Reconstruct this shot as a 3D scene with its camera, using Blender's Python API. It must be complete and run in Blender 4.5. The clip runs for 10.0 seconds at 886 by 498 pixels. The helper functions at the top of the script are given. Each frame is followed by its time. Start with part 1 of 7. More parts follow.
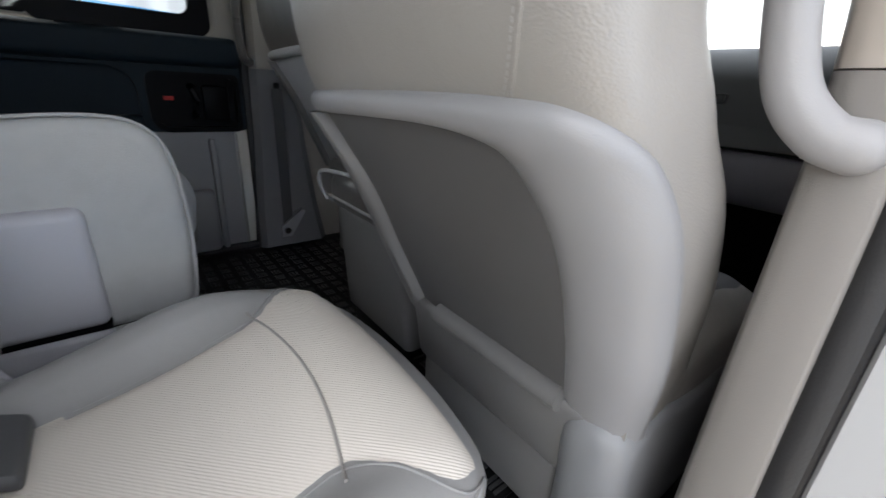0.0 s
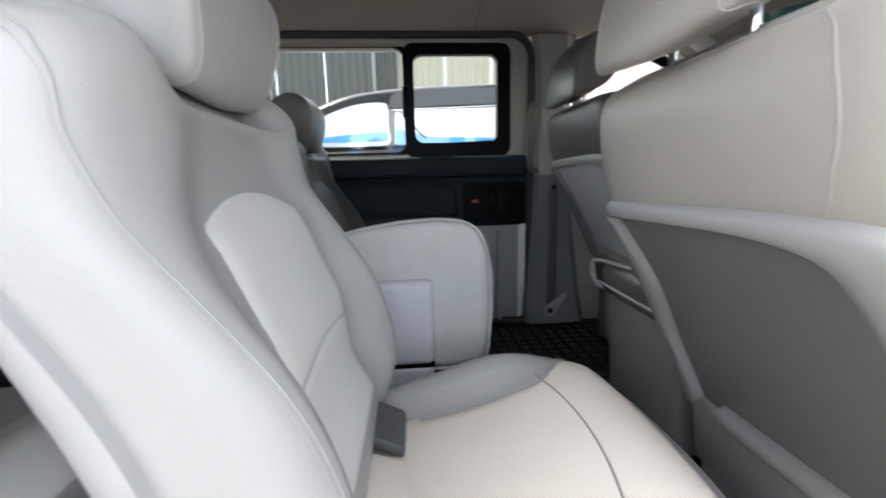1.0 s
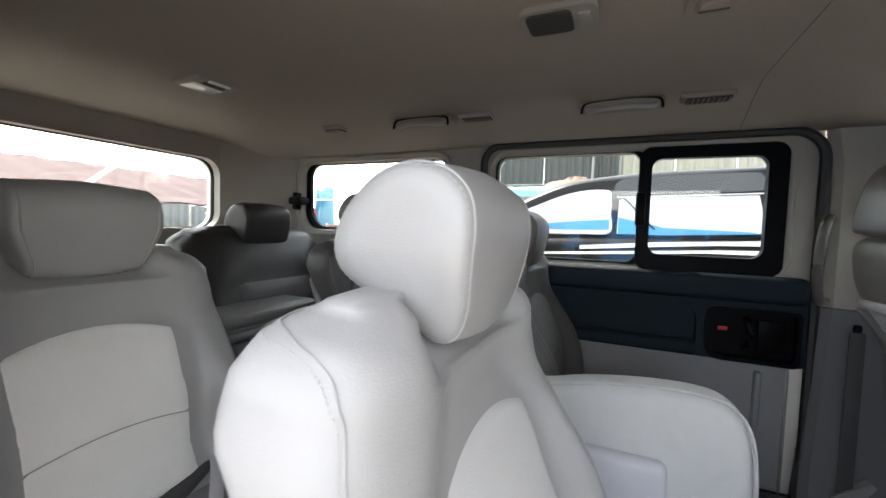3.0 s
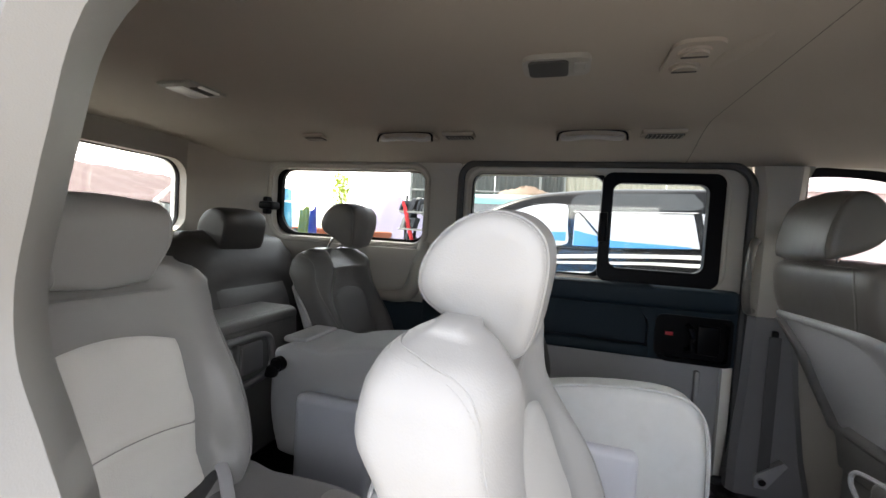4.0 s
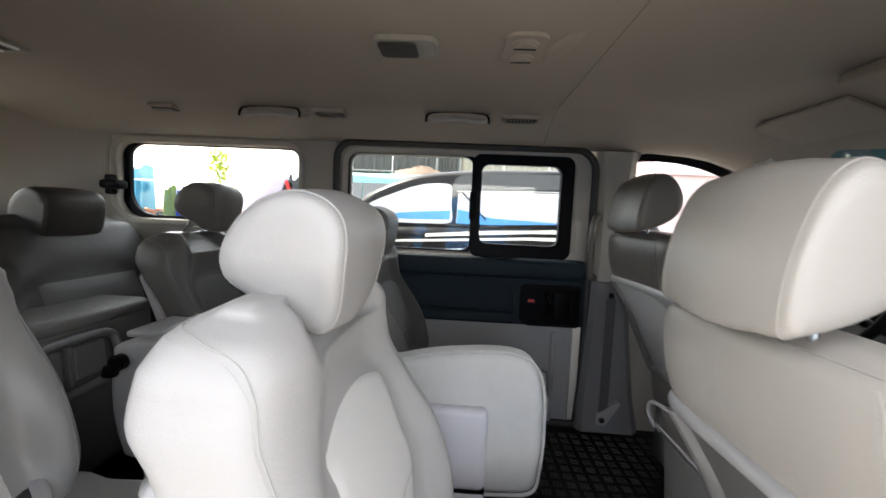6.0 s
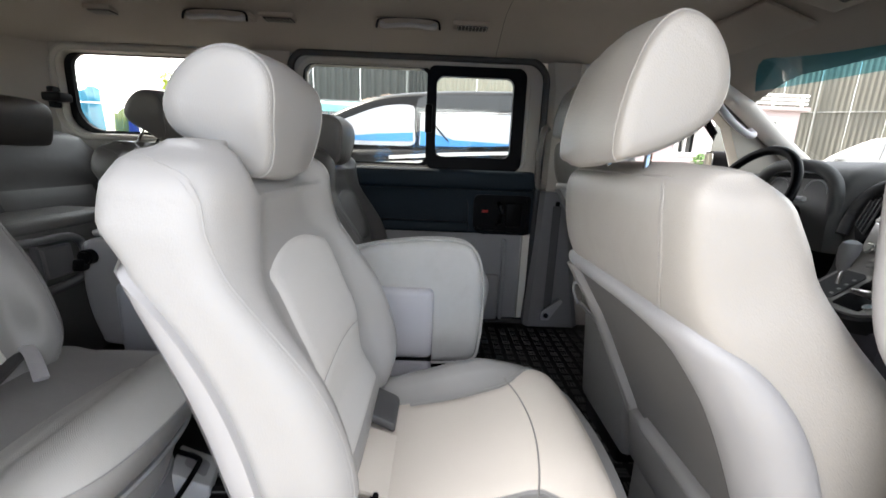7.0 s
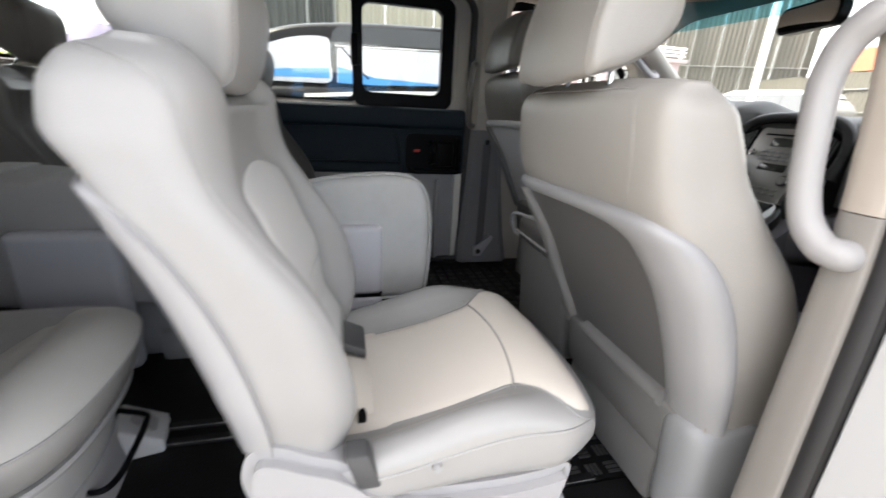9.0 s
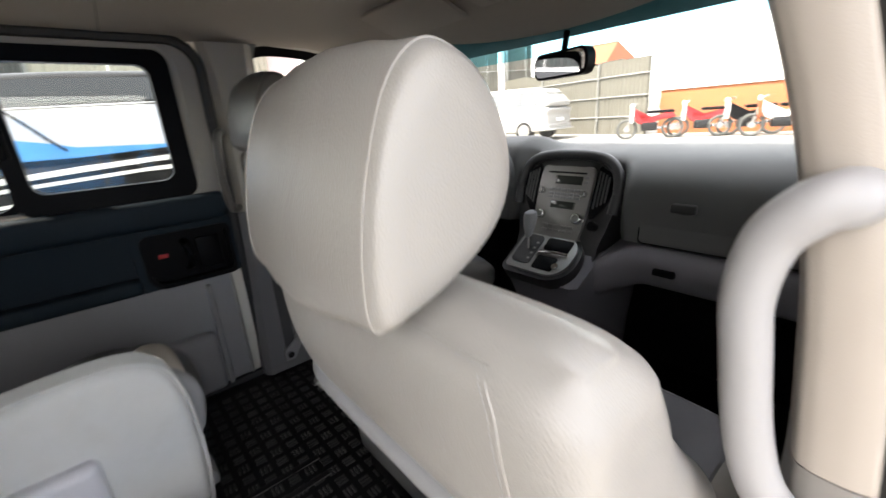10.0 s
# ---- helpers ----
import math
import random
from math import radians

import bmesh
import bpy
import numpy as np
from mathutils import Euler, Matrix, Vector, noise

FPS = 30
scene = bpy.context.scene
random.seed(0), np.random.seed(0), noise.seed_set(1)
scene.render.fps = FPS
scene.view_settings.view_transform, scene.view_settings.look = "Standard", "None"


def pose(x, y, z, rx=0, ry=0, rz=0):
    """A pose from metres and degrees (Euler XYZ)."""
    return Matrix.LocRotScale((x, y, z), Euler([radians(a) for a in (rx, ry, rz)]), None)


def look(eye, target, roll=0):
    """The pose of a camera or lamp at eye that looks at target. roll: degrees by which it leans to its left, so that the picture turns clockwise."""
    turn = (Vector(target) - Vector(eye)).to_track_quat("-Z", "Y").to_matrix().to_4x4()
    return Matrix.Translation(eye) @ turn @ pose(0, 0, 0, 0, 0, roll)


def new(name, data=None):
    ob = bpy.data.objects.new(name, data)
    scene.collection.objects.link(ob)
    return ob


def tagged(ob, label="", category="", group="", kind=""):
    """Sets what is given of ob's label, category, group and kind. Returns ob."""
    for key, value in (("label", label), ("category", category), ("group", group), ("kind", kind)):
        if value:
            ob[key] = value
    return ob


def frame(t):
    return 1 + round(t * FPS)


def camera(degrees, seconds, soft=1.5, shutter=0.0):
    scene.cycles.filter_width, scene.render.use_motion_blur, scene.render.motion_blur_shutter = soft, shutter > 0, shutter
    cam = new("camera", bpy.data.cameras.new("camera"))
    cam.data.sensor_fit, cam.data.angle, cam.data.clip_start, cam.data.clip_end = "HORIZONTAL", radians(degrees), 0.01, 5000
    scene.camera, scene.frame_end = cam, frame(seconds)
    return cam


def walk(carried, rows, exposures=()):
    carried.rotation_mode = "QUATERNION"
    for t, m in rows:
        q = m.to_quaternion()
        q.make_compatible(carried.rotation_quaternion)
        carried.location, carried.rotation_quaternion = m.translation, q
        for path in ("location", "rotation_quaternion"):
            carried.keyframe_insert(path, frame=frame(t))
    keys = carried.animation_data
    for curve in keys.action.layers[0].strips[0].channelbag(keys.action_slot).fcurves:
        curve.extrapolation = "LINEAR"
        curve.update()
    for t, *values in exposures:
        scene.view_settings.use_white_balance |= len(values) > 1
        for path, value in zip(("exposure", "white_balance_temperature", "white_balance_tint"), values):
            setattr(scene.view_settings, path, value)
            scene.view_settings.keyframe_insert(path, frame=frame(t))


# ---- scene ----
cam = camera(95.4, 10.0, soft=1.5, shutter=0.3)
PATH = [
    (0, pose(0.705, -0.047, 0.635, 68.22, -3.18, -38.05)),
    (0.5, pose(0.612, -0.045, 0.648, 70.91, -2.99, -27.62)),
    (1, pose(0.598, -0.138, 0.672, 79.51, 1.38, -4.38)),
    (1.5, pose(0.563, -0.100, 0.752, 80.21, 0.91, 3.40)),
    (2, pose(0.548, -0.045, 0.842, 79.88, 0.50, 13.69)),
    (2.5, pose(0.545, -0.014, 0.872, 83.04, 0.62, 23.25)),
    (3, pose(0.537, -0.066, 0.868, 87.03, -1.89, 24.10)),
    (3.2, pose(0.484, -0.133, 0.869, 87.56, -2.78, 16.83)),
    (3.5, pose(0.486, -0.241, 0.884, 87.71, -3.06, 16.20)),
    (3.9, pose(0.447, -0.200, 0.896, 87.65, -3.37, 16.41)),
    (4.3, pose(0.408, -0.159, 0.909, 87.59, -3.68, 16.63)),
    (4.5, pose(0.390, -0.154, 0.894, 87.62, -3.71, 15.23)),
    (5, pose(0.362, -0.134, 0.884, 87.79, -3.78, 10.60)),
    (5.5, pose(0.461, -0.151, 0.912, 87.88, -3.20, 6.91)),
    (5.7, pose(0.502, -0.162, 0.915, 87.22, -3.02, 5.19)),
    (6.8, pose(0.635, -0.280, 0.821, 78.97, -2.04, -0.27)),
    (7, pose(0.642, -0.305, 0.799, 77.09, -2.25, -0.49)),
    (7.5, pose(0.642, -0.345, 0.754, 72.96, -2.27, -0.63)),
    (8, pose(0.561, -0.363, 0.735, 69.94, -2.46, -1.21)),
    (8.5, pose(0.454, -0.356, 0.732, 69.03, -3.07, -4.22)),
    (9, pose(0.542, -0.321, 0.750, 70.73, -2.96, -12.96)),
    (9.5, pose(0.690, -0.195, 0.832, 73.02, -0.45, -25.72)),
    (10, pose(0.751, 0.008, 0.931, 72.09, 3.64, -41.15)),
]
walk(cam, PATH, exposures=[(0.0, 2.6, 6800, 10), (0.5, 3.15, 6850, 10), (1.5, 3.1, 6750, 10), (3.0, 3.25, 6950, 11), (5.0, 3.3, 7250, 12), (7.5, 3.1, 7100, 11), (8.5, 3.0, 7150, 11), (9.5, 3.05, 7250, 12), (10.0, 3.15, 7300, 12)])

# ---- daylight ----
world = bpy.data.worlds.new("sky")
scene.world = world
world.use_nodes = True
wn = world.node_tree.nodes
sky = wn.new("ShaderNodeTexSky")
sky.sky_type = "NISHITA"
sky.sun_disc = False
sky.dust_density, sky.air_density = 2.0, 1.0
sky.sun_elevation, sky.sun_rotation = radians(59), radians(289)
pale = wn.new("ShaderNodeHueSaturation")
pale.inputs["Saturation"].default_value = 0.35
world.node_tree.links.new(sky.outputs[0], pale.inputs["Color"])
world.node_tree.links.new(pale.outputs[0], wn["Background"].inputs[0])
wn["Background"].inputs[1].default_value = 0.15
sun = new("sun", bpy.data.lights.new("sun", "SUN"))
sun.data.energy, sun.data.angle, sun.data.color = 2.2, radians(3), (1.0, 0.95, 0.88)
sun.matrix_world = look((-5.0, 1.7, 9.0), (0.0, 0.0, 0.0))


# ---- materials ----
def material(name, color, rough=0.5, metal=0.0, vary=0.08, scale=6.0, bump=0.0, bump_scale=400.0, spec=0.5, coat=0.0, kind="noise", dirt=0.0):
    m = bpy.data.materials.new(name)
    m.use_nodes = True
    n, l = m.node_tree.nodes, m.node_tree.links
    b = n["Principled BSDF"]
    b.inputs["Roughness"].default_value = rough
    b.inputs["Metallic"].default_value = metal
    b.inputs["Specular IOR Level"].default_value = spec
    b.inputs["Coat Weight"].default_value = coat
    co = n.new("ShaderNodeTexCoord")
    no = n.new("ShaderNodeTexNoise")
    no.inputs["Scale"].default_value = scale
    no.inputs["Detail"].default_value = 5.0
    l.new(co.outputs["Object"], no.inputs["Vector"])
    ramp = n.new("ShaderNodeMix")
    ramp.data_type = "RGBA"
    lo = tuple(max(0.0, c * (1 - vary)) for c in color)
    hi = tuple(min(1.0, c * (1 + vary)) for c in color)
    ramp.inputs[6].default_value, ramp.inputs[7].default_value = (*lo, 1), (*hi, 1)
    l.new(no.outputs["Fac"], ramp.inputs[0])
    out = ramp.outputs[2]
    if dirt:
        d = n.new("ShaderNodeTexNoise")
        d.inputs["Scale"].default_value, d.inputs["Detail"].default_value = scale * 0.35, 8.0
        l.new(co.outputs["Object"], d.inputs["Vector"])
        r2 = n.new("ShaderNodeValToRGB")
        r2.color_ramp.elements[0].position, r2.color_ramp.elements[1].position = 0.55, 0.75
        l.new(d.outputs["Fac"], r2.inputs[0])
        mul = n.new("ShaderNodeMath")
        mul.operation = "MULTIPLY"
        mul.inputs[1].default_value = dirt
        l.new(r2.outputs[0], mul.inputs[0])
        mx = n.new("ShaderNodeMix")
        mx.data_type = "RGBA"
        l.new(mul.outputs[0], mx.inputs[0])
        l.new(out, mx.inputs[6])
        mx.inputs[7].default_value = (color[0] * 0.62, color[1] * 0.58, color[2] * 0.52, 1)
        out = mx.outputs[2]
    l.new(out, b.inputs["Base Color"])
    if bump:
        bp = n.new("ShaderNodeBump")
        bp.inputs["Strength"].default_value = bump
        bp.inputs["Distance"].default_value = 0.002
        if kind == "weave":
            w = n.new("ShaderNodeTexWave")
            w.inputs["Scale"].default_value = bump_scale
            w.inputs["Distortion"].default_value = 0.6
            w.bands_direction = "DIAGONAL" if kind == "weave" else "X"
            l.new(co.outputs["Object"], w.inputs["Vector"])
            l.new(w.outputs["Fac"], bp.inputs["Height"])
        elif kind == "leather":
            w = n.new("ShaderNodeTexVoronoi")
            w.inputs["Scale"].default_value = bump_scale
            l.new(co.outputs["Object"], w.inputs["Vector"])
            soft = n.new("ShaderNodeTexNoise")
            soft.inputs["Scale"].default_value, soft.inputs["Detail"].default_value, soft.inputs["Distortion"].default_value = 13.0, 3.0, 0.8
            l.new(co.outputs["Object"], soft.inputs["Vector"])
            crease = n.new("ShaderNodeBump")
            crease.inputs["Strength"].default_value, crease.inputs["Distance"].default_value = 0.22, 0.006
            l.new(soft.outputs["Fac"], crease.inputs["Height"])
            l.new(crease.outputs[0], bp.inputs["Normal"])
            l.new(w.outputs["Distance"], bp.inputs["Height"])
        else:
            w = n.new("ShaderNodeTexNoise")
            w.inputs["Scale"].default_value = bump_scale
            l.new(co.outputs["Object"], w.inputs["Vector"])
            l.new(w.outputs["Fac"], bp.inputs["Height"])
        l.new(bp.outputs[0], b.inputs["Normal"])
        # roughness follows the large blotches a little
        mr = n.new("ShaderNodeMapRange")
        mr.inputs[3].default_value, mr.inputs[4].default_value = rough * 0.85, min(1.0, rough * 1.15)
        l.new(no.outputs["Fac"], mr.inputs[0])
        l.new(mr.outputs[0], b.inputs["Roughness"])
    return m


def glass(name, tint=(0.9, 0.95, 0.93), gloss=0.05):
    m = bpy.data.materials.new(name)
    m.use_nodes = True
    n, l = m.node_tree.nodes, m.node_tree.links
    n.remove(n["Principled BSDF"])
    t, g, mix, lw = n.new("ShaderNodeBsdfTransparent"), n.new("ShaderNodeBsdfGlossy"), n.new("ShaderNodeMixShader"), n.new("ShaderNodeLayerWeight")
    t.inputs[0].default_value = (*tint, 1)
    g.inputs["Roughness"].default_value = 0.02
    lw.inputs[0].default_value = 0.5
    pw, sc = n.new("ShaderNodeMath"), n.new("ShaderNodeMath")
    pw.operation, sc.operation = "POWER", "MULTIPLY_ADD"
    pw.inputs[1].default_value = 5.0
    sc.inputs[1].default_value, sc.inputs[2].default_value = 0.6, gloss
    l.new(lw.outputs["Facing"], pw.inputs[0])
    l.new(pw.outputs[0], sc.inputs[0])
    l.new(sc.outputs[0], mix.inputs[0])
    l.new(t.outputs[0], mix.inputs[1])
    l.new(g.outputs[0], mix.inputs[2])
    l.new(mix.outputs[0], n["Material Output"].inputs[0])
    return m


LEATHER = material("grey_leather", (0.29, 0.284, 0.277), 0.43, bump=0.10, bump_scale=520, kind="leather", vary=0.05, scale=9)
LEATHER_FRONT = material("warm_grey_leather", (0.275, 0.259, 0.239), 0.34, bump=0.16, bump_scale=520, kind="leather", vary=0.05, scale=9)
FABRIC = material("ribbed_fabric", (0.66, 0.606, 0.536), 0.85, bump=0.3, bump_scale=125, kind="weave", vary=0.05, scale=5, dirt=0.15)
PERF = material("perforated_leather", (0.52, 0.51, 0.495), 0.7, bump=0.15, bump_scale=420, kind="leather", vary=0.05)
# Perforated leather darkened to stand in for shade on the far seats.
PERF_SHADED = material("shaded_perforated_leather", (0.105, 0.103, 0.101), 0.7, spec=0.25, bump=0.15, bump_scale=420, kind="leather", vary=0.05)
HONEYCOMB = material("grey_honeycomb_fabric", (0.47, 0.46, 0.438), 0.40, bump=0.16, bump_scale=170, kind="weave", vary=0.06, scale=5, dirt=0.15)
RIM = material("grey_panel_rim", (0.25, 0.247, 0.250), 0.38, bump=0.15, bump_scale=900, vary=0.05)
LEATHER_MID = material("shiny_grey_leather", (0.29, 0.285, 0.280), 0.36, bump=0.05, bump_scale=520, kind="leather", vary=0.06, scale=9)
# Perforated leather lightened to make up for light missing on one seat.
PERF_LIGHTENED = material("lightened_perforated_leather", (0.72, 0.705, 0.68), 0.55, bump=0.15, bump_scale=420, kind="leather", vary=0.06)
LEATHER_SEAT = material("smooth_grey_leather", (0.285, 0.279, 0.270), 0.31, bump=0.07, bump_scale=520, kind="leather", vary=0.05, scale=9)
HINGE = material("lavender_plastic", (0.50, 0.495, 0.525), 0.42, bump=0.15, bump_scale=900, vary=0.04)
# Driver's seat leather darkened for shade; far handle and console pad share it.
SHADED_TAUPE = material("shaded_taupe_leather", (0.085, 0.079, 0.073), 0.36, spec=0.35, bump=0.16, bump_scale=520, kind="leather", vary=0.05, scale=9)
PILLARTRIM = material("grey_cream_pillar_trim", (0.205, 0.199, 0.188), 0.5, bump=0.15, bump_scale=900, vary=0.06, dirt=0.15)
CLOTH = material("seat_side_cloth", (0.49, 0.49, 0.48), 0.9, bump=0.3, bump_scale=420, vary=0.06, scale=40, dirt=0.15)
PLASTIC = material("light_grey_plastic", (0.312, 0.308, 0.310), 0.45, bump=0.15, bump_scale=900, vary=0.04)
# White van paint darkened to offset the strong light on the jamb.
VANPAINT = material("dimmed_white_van_paint", (0.27, 0.274, 0.278), 0.28, coat=0.5, vary=0.02, dirt=0.05)
PLASTIC_MID = material("mid_grey_plastic", (0.195, 0.198, 0.204), 0.42, bump=0.15, bump_scale=900, vary=0.05)
PANEL = material("grey_vinyl", (0.132, 0.129, 0.125), 0.55, bump=0.3, bump_scale=600, vary=0.06, dirt=0.15)
# Grey leather at two darker strengths, the interior shade painted into its colour.
LEATHER_DEEP_SHADE = material("deep_shaded_leather", (0.038, 0.036, 0.035), 0.40, spec=0.25, bump=0.12, bump_scale=520, kind="leather", vary=0.06, scale=9)
LEATHER_SHADED = material("shaded_grey_leather", (0.085, 0.082, 0.079), 0.38, spec=0.3, bump=0.12, bump_scale=520, kind="leather", vary=0.05, scale=9)
STITCH = material("stitching", (0.31, 0.303, 0.296), 0.8)
BEIGE = material("beige_trim", (0.29, 0.269, 0.239), 0.55, bump=0.15, bump_scale=700, vary=0.05, dirt=0.12)
LINER = material("headliner_fabric", (0.25, 0.222, 0.196), 0.95, bump=0.4, bump_scale=900, vary=0.06, scale=3)
NAVY = material("dark_blue_grey_trim", (0.0062, 0.0142, 0.0218), 0.6, spec=0.22, bump=0.25, bump_scale=700, vary=0.08)
GREYTRIM = material("grey_trim", (0.25, 0.25, 0.258), 0.5, bump=0.2, bump_scale=700, vary=0.06, dirt=0.1)
BLACK = material("black_plastic", (0.004, 0.004, 0.005), 0.4, bump=0.1, bump_scale=800, vary=0.15, spec=0.06)
RUBBER = material("black_rubber", (0.006, 0.006, 0.007), 0.45, spec=0.3, bump=0.3, bump_scale=300, vary=0.2, dirt=0.2)
SEAL = material("weatherstrip_rubber", (0.016, 0.016, 0.017), 0.6, bump=0.2, bump_scale=400, vary=0.2)
MAT = material("rubber_floor_mat", (0.004, 0.004, 0.0045), 0.38, spec=0.2, bump=0.5, bump_scale=160, vary=0.25, dirt=0.3)
WHITE = material("white_car_paint", (0.78, 0.78, 0.76), 0.25, coat=0.6, vary=0.02, dirt=0.04)
GRIP = material("grey_grip_plastic", (0.27, 0.264, 0.264), 0.42, bump=0.15, bump_scale=900, vary=0.04)
DASH = material("dark_grey_dash", (0.070, 0.072, 0.073), 0.55, bump=0.3, bump_scale=600, vary=0.08)
DASHLOW = material("grey_lower_dash", (0.165, 0.160, 0.180), 0.55, bump=0.3, bump_scale=600, vary=0.06)
SILVER = material("silver_console", (0.30, 0.295, 0.285), 0.35, metal=0.7, vary=0.05)
CHROME = material("chrome", (0.6, 0.6, 0.6), 0.15, metal=1.0, vary=0.02)
RED = material("red_mark", (0.55, 0.03, 0.03), 0.5)
WEBBING = material("dark_belt_webbing", (0.06, 0.06, 0.062), 0.8, bump=0.4, bump_scale=500)
MIRROR = material("mirror_glass", (0.9, 0.9, 0.9), 0.02, metal=1.0, vary=0.0)
GLASS = glass("window_glass", (0.93, 0.96, 0.95))
GLASS_TINT = glass("tinted_door_glass", (0.12, 0.13, 0.13))
GLASS_SMOKE = glass("lightly_tinted_glass", (0.45, 0.47, 0.47))
GLASS_DARK = glass("tinted_top_glass", (0.24, 0.60, 0.72))
LAMPTRIM = material("lamp_trim", (0.215, 0.207, 0.192), 0.55, vary=0.05)
LENS = material("lamp_lens", (0.035, 0.034, 0.033), 0.6, spec=0.2, vary=0.1)


# ---- builders ----
def part(name, bm, mat, parent=None, label="", smooth=True, angle=40):
    me = bpy.data.meshes.new(name)
    bmesh.ops.recalc_face_normals(bm, faces=bm.faces)
    bm.to_mesh(me)
    bm.free()
    for p in me.polygons:
        p.use_smooth = smooth
    me.materials.append(mat)
    if smooth and angle < 180:
        me.set_sharp_from_angle(angle=radians(angle))
    ob = new(name, me)
    if parent is not None:
        ob.parent = parent
        ob.matrix_parent_inverse = root_inverse(parent)
    if label:
        ob["label"] = label
    return ob


ROOTS = {}


def root_inverse(parent):
    """Parts are given in world coordinates: undo the thing's base."""
    return Matrix.Translation(-Vector(ROOTS[parent.name])) if parent.name in ROOTS else Matrix.Identity(4)


def thing(name, base, label, category, group="", kind=""):
    e = new(name)
    e.empty_display_size = 0.05
    e.location = base
    ROOTS[e.name] = base
    return tagged(e, label, category, group, kind)


def box(x0, x1, y0, y1, z0, z1, bev=0.006, seg=2):
    bm = bmesh.new()
    bmesh.ops.create_cube(bm, size=1.0)
    bmesh.ops.scale(bm, verts=bm.verts, vec=(abs(x1 - x0), abs(y1 - y0), abs(z1 - z0)))
    bmesh.ops.translate(bm, verts=bm.verts, vec=((x0 + x1) / 2, (y0 + y1) / 2, (z0 + z1) / 2))
    if bev > 0:
        bmesh.ops.bevel(bm, geom=bm.edges[:], offset=bev, segments=seg, profile=0.5, affect="EDGES")
    return bm


def joined(*bms):
    out = bmesh.new()
    for b in bms:
        me = bpy.data.meshes.new("tmp")
        b.to_mesh(me)
        b.free()
        out.from_mesh(me)
        bpy.data.meshes.remove(me)
    return out


def catmull(keys, n, closed=False):
    """n points along a smooth curve through the keys."""
    k = [np.array(p, float) for p in keys]
    m = len(k)
    out = []
    spans = m if closed else m - 1
    count = n if closed else n - 1
    for i in range(n):
        s = spans * i / count
        j = min(int(s), spans - 1)
        t = s - j
        if closed:
            p0, p1, p2, p3 = k[(j - 1) % m], k[j % m], k[(j + 1) % m], k[(j + 2) % m]
        else:
            p0, p1, p2, p3 = k[max(j - 1, 0)], k[j], k[j + 1], k[min(j + 2, m - 1)]
        out.append(0.5 * (2 * p1 + (p2 - p0) * t + (2 * p0 - 5 * p1 + 4 * p2 - p3) * t * t + (3 * p1 - p0 - 3 * p2 + p3) * t ** 3))
    return out


def loft(rings, cap=True, closed=True):
    bm = bmesh.new()
    vs = [[bm.verts.new(tuple(p)) for p in r] for r in rings]
    n = len(rings[0])
    for a, b in zip(vs, vs[1:]):
        for i in range(n if closed else n - 1):
            j = (i + 1) % n
            bm.faces.new((a[i], a[j], b[j], b[i]))
    if cap and closed:
        for r in (vs[0], vs[-1]):
            c = bm.verts.new(tuple(sum((v.co for v in r), Vector()) / n))
            for i in range(n):
                bm.faces.new((r[i], r[(i + 1) % n], c))
    return bm


def tube(points, r, seg=8, closed=False, flat=1.0, up=(0, 0, 1)):
    pts = [Vector(p) for p in points]
    rings = []
    m = len(pts)
    for i, p in enumerate(pts):
        if closed:
            t = (pts[(i + 1) % m] - pts[i - 1]).normalized()
        else:
            t = (pts[min(i + 1, m - 1)] - pts[max(i - 1, 0)]).normalized()
        u = Vector(up)
        a = t.cross(u)
        if a.length < 1e-3:
            a = t.cross(Vector((1, 0, 0)))
        a.normalize()
        b = t.cross(a).normalized()
        rr = r[i] if isinstance(r, (list, tuple)) else r
        rings.append([p + a * math.cos(2 * math.pi * k / seg) * rr + b * math.sin(2 * math.pi * k / seg) * rr * flat for k in range(seg)])
    if closed:
        rings.append(rings[0])
        bm = loft(rings, cap=False)
        bmesh.ops.remove_doubles(bm, verts=bm.verts, dist=1e-6)
        return bm
    return loft(rings)


def rrect(u0, u1, v0, v1, r, n=6):
    """A rounded rectangle as a loop of points."""
    rs = r if isinstance(r, (list, tuple)) else (r, r, r, r)
    out = []
    for (cu, cv, a0), rr in zip(((u1, v1, 0), (u0, v1, 90), (u0, v0, 180), (u1, v0, 270)), rs):
        su, sv = (-1 if cu == u1 else 1), (-1 if cv == v1 else 1)
        for k in range(n + 1):
            a = radians(a0 + 90 * k / n)
            out.append((cu + su * rr + rr * math.cos(a), cv + sv * rr + rr * math.sin(a)))
    return out


def plate(outline, holes, axis, a, b):
    """A flat plate with holes, from a to b along the axis."""
    bm = bmesh.new()

    def place(u, v, w):
        return {"x": (w, u, v), "y": (u, w, v), "z": (u, v, w)}[axis]
    edges = []
    for loop in [outline] + list(holes):
        vs = [bm.verts.new(place(u, v, a)) for u, v in loop]
        for i in range(len(vs)):
            edges.append(bm.edges.new((vs[i], vs[(i + 1) % len(vs)])))
    bmesh.ops.triangle_fill(bm, use_beauty=True, use_dissolve=False, edges=edges)
    faces = bm.faces[:]
    ext = bmesh.ops.extrude_face_region(bm, geom=faces)
    vec = Vector(place(0, 0, b - a))
    bmesh.ops.translate(bm, verts=[g for g in ext["geom"] if isinstance(g, bmesh.types.BMVert)], vec=vec)
    return bm


def bent(bm, f):
    """Every vertex moved by f(x, y, z)."""
    for v in bm.verts:
        v.co = f(*v.co)
    return bm


def moved(bm, m):
    bmesh.ops.transform(bm, matrix=m, verts=bm.verts)
    return bm


